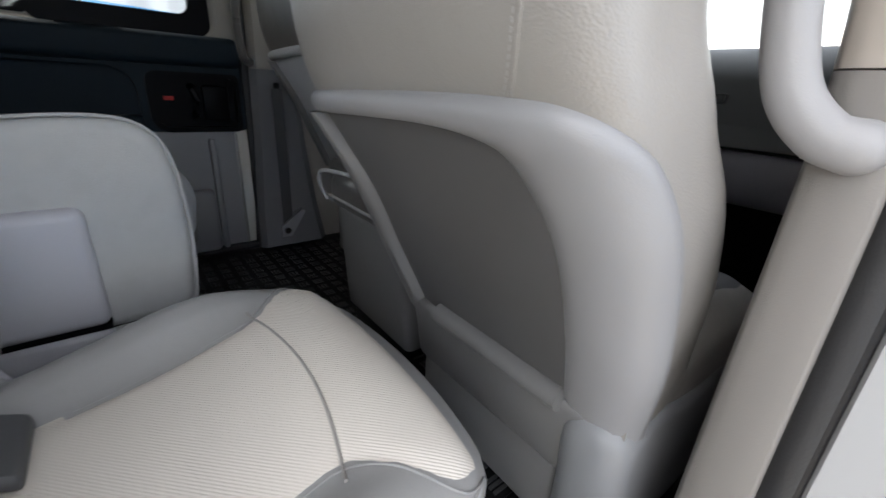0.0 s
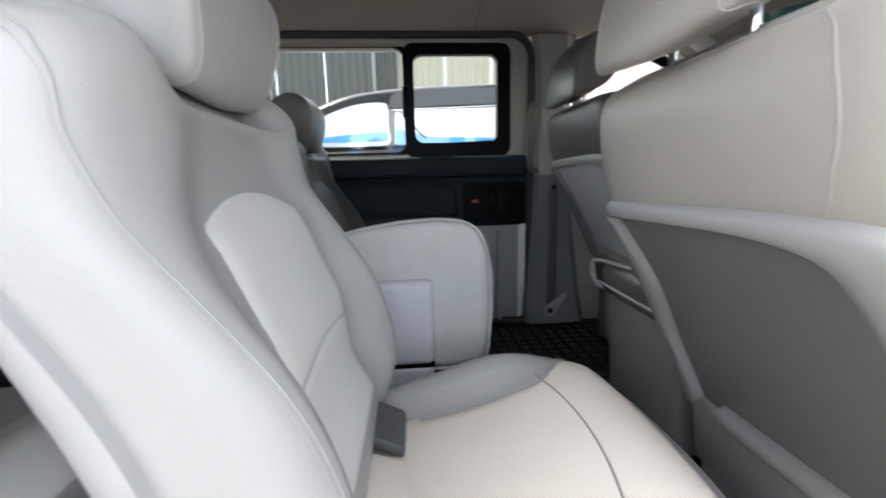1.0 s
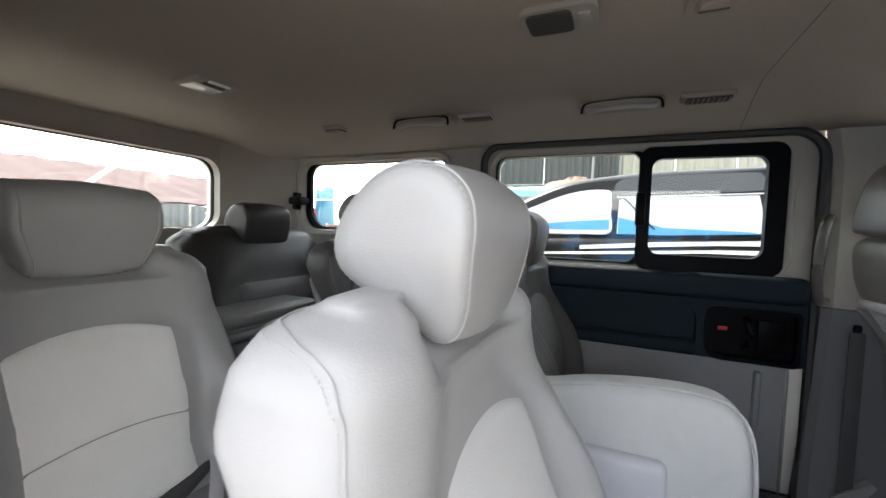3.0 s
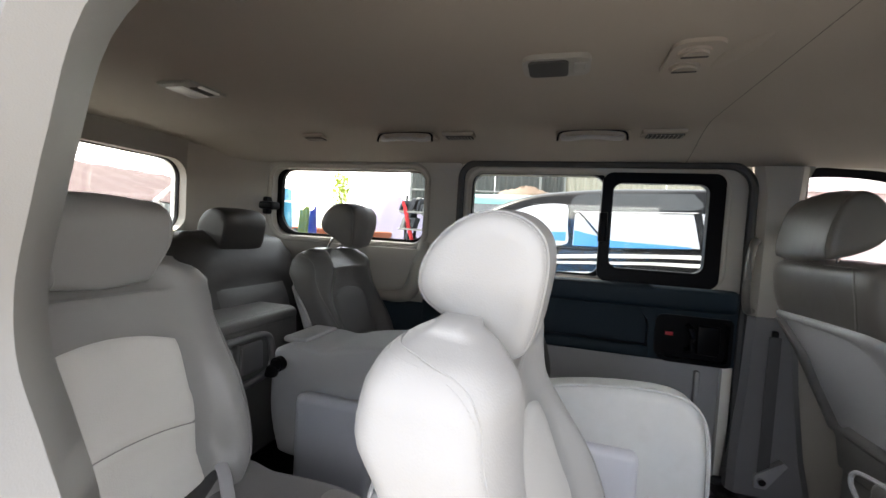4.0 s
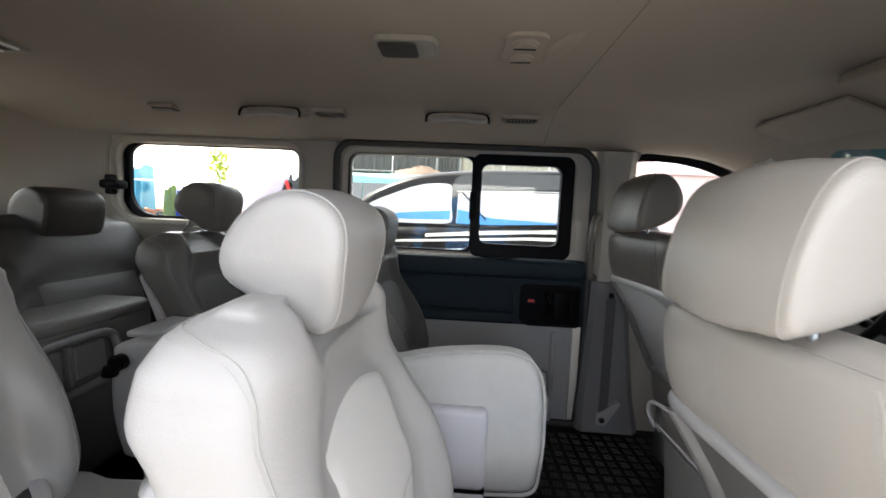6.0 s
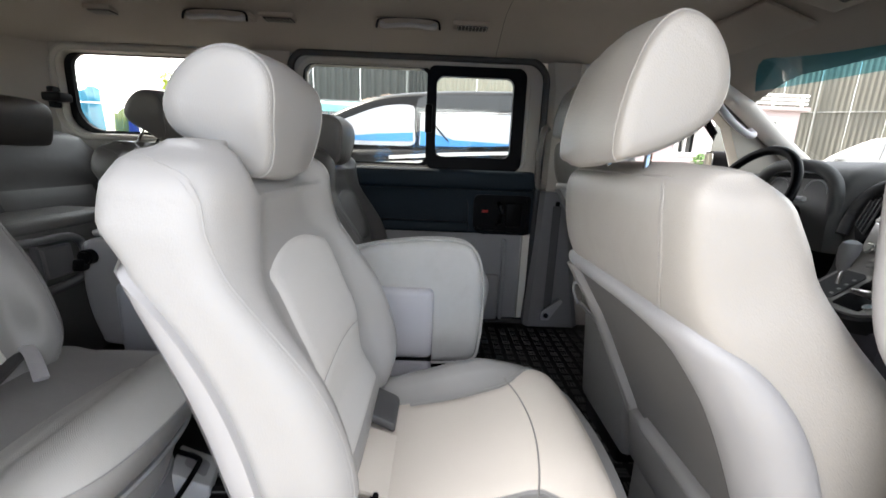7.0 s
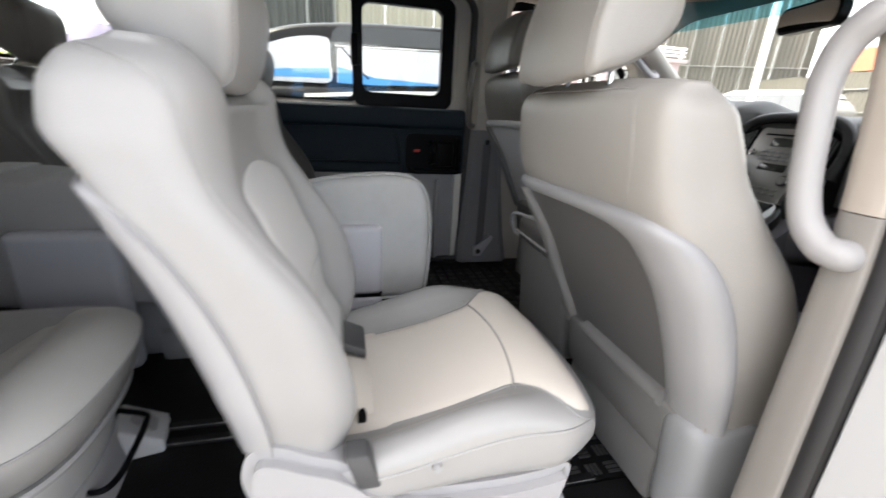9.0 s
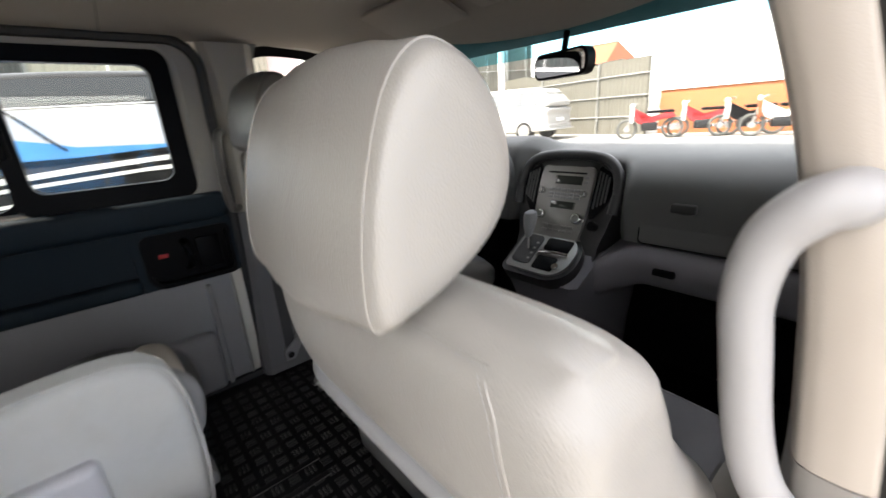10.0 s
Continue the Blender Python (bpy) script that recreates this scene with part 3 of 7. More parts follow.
for z, x1 in ((-0.02, 0.17), (0.30, 0.152), (0.45, 0.146), (0.60, 0.142), (0.675, 0.134), (0.735, 0.104), (0.79, 0.074), (0.845, 0.070), (0.905, 0.086), (0.95, 0.100), (1.03, 0.126), (1.10, 0.162), (1.20, 0.22)):
    yi = 0.006 + 0.05 * ease(1.0, 1.2, z)
    rings.append([(-0.03, yi - 0.05, z), (x1 - 0.06, yi - 0.05, z), (x1 - 0.016, yi - 0.034, z), (x1 - 0.002, yi - 0.006, z), (x1 - 0.03, yi + 0.03, z), (-0.06, yi + 0.07, z)])
rings = [[Vector(p) for p in row] for row in zip(*[catmull([r[k] for r in rings], 50) for k in range(6)])]
part("trim", loft(rings), PILLARTRIM, cp)
part("weatherstrip", tube(catmull([(0.122, -0.060, -0.02), (0.110, -0.058, 0.3), (0.104, -0.056, 0.6), (0.055, -0.050, 0.80), (0.062, -0.050, 0.92), (0.09, -0.02, 1.06), (0.16, 0.02, 1.19)], 40), 0.022, 12, up=(0, 1, 0)), SEAL, cp)
part("outer_skin", box(-0.12, 0.045, -0.075, -0.03, -0.35, 1.25, 0.02, 3), WHITE, cp, "white painted body edge")

bp = thing("pillar_right_front", (1.14, 0.0, 0.0), "beige trim and black seal of the right door pillar", "pillar", kind="structure")


def trim_y(z):
    """Inner edge of the pillar trim."""
    return smooth_keys([(-0.1, 0.022), (0.3, 0.022), (0.60, 0.022), (0.662, 0.025), (0.71, 0.030), (0.795, 0.040), (0.895, 0.059), (0.99, 0.088), (1.25, 0.18)], z)


def strip_y(z):
    """Where the trim meets the rubber seal."""
    return smooth_keys([(-0.5, -0.045), (0.0, -0.034), (0.35, -0.027), (0.58, -0.022), (0.66, -0.017), (0.724, -0.010), (0.80, 0.0), (0.845, 0.008), (0.934, 0.030), (1.26, 0.12)], z)


def edge_y(z):
    """Where the seal meets the painted body."""
    return smooth_keys([(-0.5, -0.075), (0.0, -0.064), (0.40, -0.057), (0.60, -0.054), (0.68, -0.050), (0.78, -0.035), (0.844, -0.024), (0.927, -0.006), (1.26, 0.08)], z)


def b_ring(z):
    a, b = trim_y(z), strip_y(z)
    keys = [(1.112, a + 0.003), (1.103, a - 0.005), (1.100, a * 0.6 + b * 0.4), (1.101, b + 0.006), (1.110, b - 0.003), (1.16, b), (1.20, b + 0.01), (1.20, a + 0.014), (1.15, a + 0.010)]
    return [(p[0], p[1], z) for p in catmull(keys, 40, True)]


part("lower_trim", loft([b_ring(z) for z in np.linspace(-0.02, 0.661, 40)]), material("taupe_trim", (0.19, 0.177, 0.164), 0.55, bump=0.15, bump_scale=700, vary=0.05, dirt=0.1), bp)
part("upper_trim", loft([b_ring(z) for z in np.linspace(0.6625, 1.25, 40)]), material("tan_pillar_trim", (0.33, 0.293, 0.256), 0.5, bump=0.15, bump_scale=700, vary=0.06, dirt=0.15), bp)
zs = np.linspace(-0.3, 1.24, 60)
part("weatherstrip", tube([(1.122, strip_y(z) - 0.013, z) for z in zs], 0.016, 16, up=(0, 1, 0)), SEAL, bp)
part("seal_lip", tube([(1.118, strip_y(z) * 0.3 + edge_y(z) * 0.7, z) for z in zs], 0.008, 10, up=(0, 1, 0)), RUBBER, bp)
rings = []
for z in np.linspace(-0.5, 1.26, 50):
    y = edge_y(z)
    sec = [(1.119, y + 0.004), (1.114, y - 0.001), (1.118, y - 0.010), (1.132, y - 0.036), (1.146, y - 0.062), (1.166, y - 0.080), (1.30, y - 0.088), (1.50, y - 0.090)]
    rings.append([(px, py, z) for px, py in sec] + [(1.50, y + 0.02, z), (1.14, y + 0.02, z)])
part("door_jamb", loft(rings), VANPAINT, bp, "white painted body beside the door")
part("outer_seal", tube([(1.166, edge_y(z) - 0.089, z) for z in np.linspace(-0.3, 0.66, 40)], 0.012, 12, up=(0, 1, 0)), SEAL, bp)
striker = thing("door_striker", (1.13, -0.06, 0.97), "beige striker plate with bolts on the door frame", "striker")
SM = Matrix.Translation((1.1335, edge_y(0.955) - 0.050, 0.955)) @ Matrix.Rotation(radians(-62), 4, "Z")
part("plate", moved(plate(rrect(-0.020, 0.020, -0.032, 0.032, 0.014), [], "y", -0.0045, 0.004), SM), BEIGE, striker, smooth=False)
for zz in (-0.017, 0.017):
    part("bolt", moved(cyl((0.0, -0.006, zz), 0.0095, 0.006, "y", 14, 0.002), SM), CHROME, striker)
grab = thing("grab_handle", (1.1, 0.0, 0.75), "light grey grab handle on the near door pillar", "handle")
pts = catmull([(1.122, 0.030, 0.868), (1.098, 0.030, 0.869), (1.087, 0.044, 0.863), (1.083, 0.062, 0.840), (1.081, 0.069, 0.800), (1.080, 0.064, 0.755), (1.080, 0.054, 0.690), (1.082, 0.040, 0.645), (1.085, 0.018, 0.620), (1.090, 0.002, 0.614), (1.101, -0.001, 0.613), (1.122, -0.001, 0.614)], 70)
part("bar", tube(pts, [0.0210 - 0.0045 * math.sin(math.pi * i / 69) ** 0.7 for i in range(70)], 20, up=(1, 0, 0)), GRIP, grab)
for xx, yy, zz in ((1.0835, 0.052, 0.862), (1.0815, 0.010, 0.6165)):
    part("screw_cover", moved(cyl((0, 0, 0), 0.010, 0.004, "x", 22, 0.0012), Matrix.Translation((xx, yy - 0.008, zz)) @ Matrix.Rotation(radians(35), 4, "Z")), GRIP, grab)

tagged(part("wall_right_front", plate([(1.30, -0.45), (2.35, -0.45), (2.35, 0.80), (1.98, 1.10), (1.75, 1.26), (1.30, 1.26)], [[(1.36, 0.74), (2.0, 0.74), (1.88, 0.98), (1.68, 1.15), (1.40, 1.17)]], "y", 0.0, 0.045), BEIGE, smooth=False),
       "beige inner trim of the passenger door", "wall", kind="structure")
# Unseen pane whose tint is set to limit light on the front seat.
g = tagged(part("window_4", box(1.345, 2.02, 0.018, 0.022, 0.73, 1.18, 0), GLASS_SMOKE, smooth=False), "unseen passenger door window tinted to limit the light", "window", kind="structure")
tagged(part("door_sill", joined(box(-0.1, 1.30, -0.09, 0.0, -0.10, -0.012, 0.012), box(-0.1, 1.30, -0.02, 0.235, -0.012, 0.006, 0.003)), RUBBER), "black rubber step along the open side door", "step", kind="structure")
WORN = material("worn_steel", (0.16, 0.16, 0.16), 0.45, metal=0.3, vary=0.4, scale=30)
for ry in (0.25, 0.506, 0.558, 0.925, 1.0):
    r = thing("floor_rail", (0.3, ry, 0.0), "dark steel seat rail on the floor", "rail", group="floor rails")
    part("rail", box(-1.2, 1.05, ry - 0.010, ry + 0.010, 0.0, 0.009, 0.002), RUBBER, r)
    part("worn_edge", tube([(x, ry - 0.0095, 0.0088) for x in np.linspace(-1.2, 1.05, 30)], [0.0012 + 0.0008 * math.sin(i * 2.1 + ry * 9) for i in range(30)], 5), WORN, r, "worn metal edge")

mat = thing("floor_mat", (0.95, 0.5, 0.0), "black rubber floor mat with raised tread marks", "mat")
part("sheet", box(0.66, 1.42, 0.24, 1.52, 0.0005, 0.005, 0.002), MAT, mat)
tread = []
for i in range(16):
    for j in range(27):
        x, y = 0.685 + 0.047 * i, 0.265 + 0.047 * j
        if (i + j) % 2:
            for k in range(3):
                tread.append(box(x - 0.014, x + 0.014, y - 0.014 + 0.011 * k, y - 0.008 + 0.011 * k, 0.004, 0.0085, 0))
        else:
            for k in range(3):
                tread.append(box(x - 0.014 + 0.011 * k, x - 0.008 + 0.011 * k, y - 0.014, y + 0.014, 0.004, 0.0085, 0))
tagged(part("tread", joined(*tread), material("worn_rubber_tread", (0.034, 0.034, 0.035), 0.32, vary=0.3, scale=20, dirt=0.3), mat, smooth=False), kind="stuff")


# ---- seats ----
STRAP = material("grey_strap", (0.06, 0.06, 0.062), 0.45, bump=0.2, bump_scale=500)
PLASTIC_FOOT = material("grey_foot_plastic", (0.42, 0.42, 0.42), 0.5, bump=0.15, bump_scale=800, vary=0.05, dirt=0.2)


def wide(theta, p):
    """Across and depth of a boxy padded section at the angle theta."""
    c, sn = math.cos(theta), math.sin(theta)
    n = math.copysign(1 - (1 - min(1.0, abs(c))) ** 1.7, c)
    d = max(0.0, 1 - abs(n) ** p) ** (1 / p)
    return n, math.copysign(d, sn)


def front_at(n):
    return math.acos(math.copysign(1 - (1 - abs(n)) ** (1 / 1.7), n))


def rear_at(n):
    return 2 * math.pi - front_at(n)


def side_at(f, g, p_front=3.4, p_rear=6.5):
    """The angle on the side g at the share f of the depth from the rear."""
    d = 2 * f - 1
    p = p_front if d > 0 else p_rear
    n = max(0.0, 1 - abs(d) ** p) ** (1 / p)
    if d <= 0:
        return rear_at(g * n)
    return front_at(-n) if g < 0 else 2 * math.pi + front_at(n)


def make_back(rear, front, inset, width, n_rings=36, n_seg=84, p_front=3.4, p_rear=6.5, dip=0.0, far=1.0):
    """Surface of a padded backrest: point(theta, s), s along the height, theta over the front and round the rear."""
    R = catmull(rear, n_rings)
    F = catmull(front, n_rings)

    def pt(theta, s):
        i = min(int(s * (n_rings - 1)), n_rings - 2)
        t = s * (n_rings - 1) - i
        r = R[i] * (1 - t) + R[i + 1] * t
        f = F[i] * (1 - t) + F[i + 1] * t
        z = (r[1] + f[1]) / 2
        w = lerp_keys(width, z)
        n, d = wide(theta, (p_front if far == 1.0 or math.cos(theta) < 0 else 5.0) if math.sin(theta) > 0 else p_rear)
        if n > 0:
            w *= far
        ff = f.copy()
        if d > 0:
            up = ease(0.60, 0.72, z)
            k = lerp_keys(inset, z) * (1 - ease(0.60 - 0.32 * up, 0.86 - 0.16 * up, abs(n)))
            ff = f + (r - f) / max(1e-6, np.linalg.norm(r - f)) * k
        d = (d + 1) / 2
        q = r + (ff - r) * d
        k = dip * ease(0.735, 0.785, z) * (1 - ease(0.50, 0.74, abs(n)))
        return Vector((q[0] - 0.5 * k * (1 if d > 0.5 else 0.4), w * n, q[1] - k))

    def surf(theta, s):
        e = 2e-3
        p = pt(theta, s)
        a = pt(theta + e, s) - pt(theta - e, s)
        b = pt(theta, min(1, s + e)) - pt(theta, max(0, s - e))
        nn = a.cross(b)
        c = pt(0.3, s) * 0.25 + pt(math.pi - 0.3, s) * 0.25 + pt(math.pi + 0.3, s) * 0.25 + pt(2 * math.pi - 0.3, s) * 0.25
        if nn.dot(p - c) < 0:
            nn = -nn
        return p, nn.normalized()

    def height(z):
        """The s at which the section's middle lies at the height z."""
        zs = [(R[i][1] + F[i][1]) / 2 for i in range(n_rings)]
        return float(np.interp(z, zs, np.linspace(0, 1, n_rings)))
    rings = [[pt(2 * math.pi * k / n_seg, i / (n_rings - 1)) for k in range(n_seg)] for i in range(n_rings)]
    mid0 = sum(rings[0], Vector()) / n_seg
    mid1 = sum(rings[-1], Vector()) / n_seg
    last = rings[-1]
    rings.insert(0, [mid0 + (p - mid0) * 0.7 for p in rings[0]])
    rings.append([mid1 + (p - mid1) * 0.8 + Vector((0, 0, 0.005)) for p in last])
    rings.append([mid1 + (p - mid1) * 0.45 + Vector((0, 0, 0.009)) for p in last])
    return rings, surf, height


def line_on(surf, keys, n, lift, closed=False):
    pts = []
    for th, s in catmull(keys, n, closed):
        p, nn = surf(th, min(1.0, max(0.0, s)))
        pts.append(p + nn * lift)
    return pts


def stitches(pts, length=0.006, gap=0.010, r=0.0009):
    """Short thread pieces along a line, as one mesh."""
    out = []
    acc = 0.0
    verts = [Vector(p) for p in pts]
    for a, b in zip(verts, verts[1:]):
        d = (b - a).length
        if d < 1e-6:
            continue
        t = (b - a) / d
        while acc < d:
            p = a + t * acc
            out.append(tube([p, p + t * length], r, 5))
            acc += gap
        acc -= d
    return joined(*out)


def make_headrest(profile, y0, y1, crown=0.06, n=64):
    """A pad with a flat D-shaped side on either hand and rounded edges: rings across the width."""
    outline = [Vector((p[0], 0, p[1])) for p in catmull(profile, n, True)]
    c = sum(outline, Vector()) / n
    rings = []
    w = y1 - y0
    half = [(0.0, 0.66), (0.001, 0.88), (0.006, 0.955), (0.014, 0.995), (0.026, 1.02), (0.045, 1.035), (0.075, 1.03 + crown * 0.7), (w / 2, 1.04 + crown)]
    for d, k in half + [(w - d, k) for d, k in reversed(half[:-1])]:
        rings.append([Vector((c.x + (p.x - c.x) * k, y0 + d, c.z + (p.z - c.z) * k)) for p in outline])
    return rings


def ring_line(rings, i, grow=0.004):
    c = sum(rings[i], Vector()) / len(rings[i])
    pts = [c + (p - c) * (1 + grow) for p in rings[i]]
    return pts + [pts[0]]


def seat_cushion(x0, x1, zc, zb, w, side=0.045, curve=0.14, start=0.80, crown=None, crest=None):
    """Section loops along x, and the top surface for the fabric; crown and crest give the middle's height and the bolsters' rise along s."""
    def pt(theta, s):
        x = x0 + (x1 - x0) * s
        n, d = wide(theta, 4.5 if math.sin(theta) > 0 else 5.0)
        ww = w * (1 - curve * max(0.0, (s - start) / (1 - start)) ** 2.2 - 0.03 * ease(0.25, 0, s))
        top = zc + 0.020 * ease(0.1, 0.70, s) - 0.035 * ease(0.86, 1.0, s) ** 2
        if crown:
            top = zc + smooth_keys(crown, s) + smooth_keys(crest, s) * ease(0.58, 0.88, abs(n))
        else:
            top += side * ease(0.50, 0.80, abs(n)) * (1 - ease(0.50, 0.92, s)) * (1 - 0.25 * ease(0.85, 1.0, abs(n)))
        bot = zb + 0.03 * ease(0.8, 1.0, s) + 0.03 * ease(0.2, 0.0, s)
        mid = (top + bot) / 2
        h = (top - bot) / 2
        xx = x + 0.018 * (1 - abs(n) ** 2) * ease(0.5, 1.0, s)
        return Vector((xx, ww * n, mid + h * d))

    def surf(theta, s):
        e = 2e-3
        p = pt(theta, s)
        nn = (pt(theta + e, s) - pt(theta - e, s)).cross(pt(theta, min(1, s + e)) - pt(theta, max(0, s - e)))
        m = Vector(((x0 + x1) / 2, 0, (zc + zb) / 2))
        if nn.dot(Vector((0, p.y, (p.z - m.z) * 3))) < 0:
            nn = -nn
        return p, nn.normalized()
    rings = [[pt(2 * math.pi * k / 64, s) for k in range(64)] for s in np.linspace(0, 1, 30)]
    m = sum(rings[-1], Vector()) / 64
    last = rings[-1]
    rings.append([m + (p - m) * 0.90 + Vector((0.012, 0, 0)) for p in last])
    rings.append([m + (p - m) * 0.72 + Vector((0.020, 0, 0)) for p in last])
    rings.append([m + (p - m) * 0.4 + Vector((0.024, 0, 0)) for p in last])
    return rings, surf


HEAD = [(-0.218, 0.852), (-0.219, 0.883), (-0.203, 0.915), (-0.174, 0.941), (-0.139, 0.952), (-0.106, 0.946), (-0.083, 0.926), (-0.076, 0.895), (-0.080, 0.855), (-0.088, 0.815), (-0.101, 0.790), (-0.124, 0.786), (-0.157, 0.808), (-0.198, 0.832)]


def round_cushion(T, e, leather, cloth, crown):
    """Cushion with a rounded front edge, fabric top, leather band, and a tiered plastic base with two feet."""
    C = Vector((0.20, 0.02, 0.0))
    edge = [Vector((p[0], p[1], 0)) for p in catmull([(-0.03, -0.195), (0.15, -0.213), (0.296, -0.215), (0.345, -0.209), (0.385, -0.190), (0.415, -0.155), (0.433, -0.098), (0.438, -0.020), (0.433, 0.060), (0.416, 0.145), (0.383, 0.215), (0.330, 0.255), (0.24, 0.268), (0.10, 0.262), (-0.03, 0.240)], 110, True)]
    seam = [(-0.205, 0.262), (-0.158, 0.275), (-0.077, 0.286), (0.056, 0.279), (0.18, 0.253), (0.26, 0.215)]

    def at(p, k, z):
        q = C + (p - C) * k
        return Vector((q.x, q.y, z))

    def top(q):
        h = 0.296 + smooth_keys(crown, min(1.0, max(0.0, (q.x + 0.02) / 0.46)))
        d = q.x - smooth_keys(seam, q.y)
        return h + 0.010 * (1 - (q.y / 0.25) ** 2) - 0.007 * math.exp(-(d / 0.010) ** 2)
    rows = [[at(p, k, z) for p in edge] for k, z in ((0.70, 0.211), (0.82, 0.212), (0.86, 0.216), (0.905, 0.227), (0.955, 0.246), (0.985, 0.265), (1.0, 0.280), (1.0, 0.290), (0.993, 0.2965))]
    part("cushion", moved(loft(rows), T), leather, e, "shiny grey leather band round the seat")
    rows = []
    for k in (0.992, 0.985, 0.97, 0.95, 0.92, 0.88, 0.84, 0.80, 0.75, 0.70, 0.65, 0.60, 0.55, 0.50, 0.44, 0.38, 0.30, 0.22, 0.14, 0.05):
        row = []
        for p in edge:
            q = at(p, k, 0)
            f = 1 - k ** 7
            row.append(Vector((q.x, q.y, 0.2955 * (1 - f) + top(q) * f)))
        rows.append(row)
    part("cushion_fabric", moved(loft(rows), T), cloth, e, "honeycomb fabric on the seat")
    part("piping", tube([T @ at(p, 0.998, 0.2955) for p in edge], 0.0022, 6, closed=True), leather, e)
    rows = [[at(p, k, z) for p in edge] for k, z in ((0.70, 0.2105), (0.868, 0.2100), (0.884, 0.205), (0.876, 0.198), (0.825, 0.190), (0.79, 0.180))]
    part("base_lip", moved(loft(rows), T), PLASTIC, e, "pale plastic lip under the cushion")
    rows = [[at(p, k, z) for p in edge] for k, z in ((0.79, 0.181), (0.765, 0.165), (0.725, 0.13), (0.68, 0.10), (0.66, 0.088))]
    part("base_shell", moved(loft(rows), T), PLASTIC_FOOT, e, "tapered grey plastic base under the cushion")
    rows = [[at(p, k, z) for p in edge] for k, z in ((0.69, 0.092), (0.695, 0.086), (0.70, 0.05), (0.72, 0.012), (0.73, 0.001))]
    part("base_foot", moved(loft(rows), T), PLASTIC, e, "pale plastic foot of the base")
    for fx, y0, y1, turn in ((0.318, -0.152, -0.078, -8), (0.325, 0.112, 0.205, 14)):
        R = T @ Matrix.Translation((fx, (y0 + y1) / 2, 0)) @ Matrix.Rotation(radians(turn), 4, "Z")
        h = (y1 - y0) / 2
        foot = part("foot", moved(bent(box(0.0, 0.085, -h, h, 0.001, 0.080, 0.006, 2), lambda x, y, z: (x, y * (1 + 0.2 * (0.08 - z) / 0.08), z * (1 - 0.66 * ease(0.015, 0.085, x)))), R), PLASTIC_FOOT, e)
        part("foot_pocket", moved(bent(plate(rrect(0.028, 0.070, -h * 0.5, h * 0.5, 0.008), [], "z", 0.0, 0.0016), lambda x, y, z: (x, y, z + 0.080 * (1 - 0.66 * ease(0.015, 0.085, x)))), R), GRIP, foot, smooth=False)
    part("slide_bar", tube([T @ Vector(p) for p in catmull([(0.30, -0.030, 0.085), (0.345, -0.027, 0.075), (0.382, -0.026, 0.070), (0.397, -0.005, 0.070), (0.398, 0.04, 0.070), (0.388, 0.145, 0.072), (0.375, 0.168, 0.074), (0.335, 0.176, 0.080), (0.30, 0.178, 0.090)], 50)], 0.006, 10), BLACK, e)
    for k, (lift, mat) in enumerate(((0.0, STRAP), (0.007, WEBBING))):
        pts = catmull([(-0.03, 0.215 - 0.02 * k, 0.345), (0.0, 0.175, 0.335 + lift), (0.03, 0.10, 0.322 + lift), (0.055, 0.035 - 0.02 * k, 0.316 + lift)], 20)
        part("belt_webbing", tube([T @ Vector(p) for p in pts], 0.020, 10, flat=0.25), mat, e)
    part("strap_tab", tube([T @ Vector(p) for p in catmull([(-0.005, 0.185, 0.352), (0.045, 0.155, 0.345), (0.085, 0.125, 0.330), (0.118, 0.098, 0.316)], 16)], 0.013, 10, flat=0.35), HINGE, e, "white plastic strap tab")


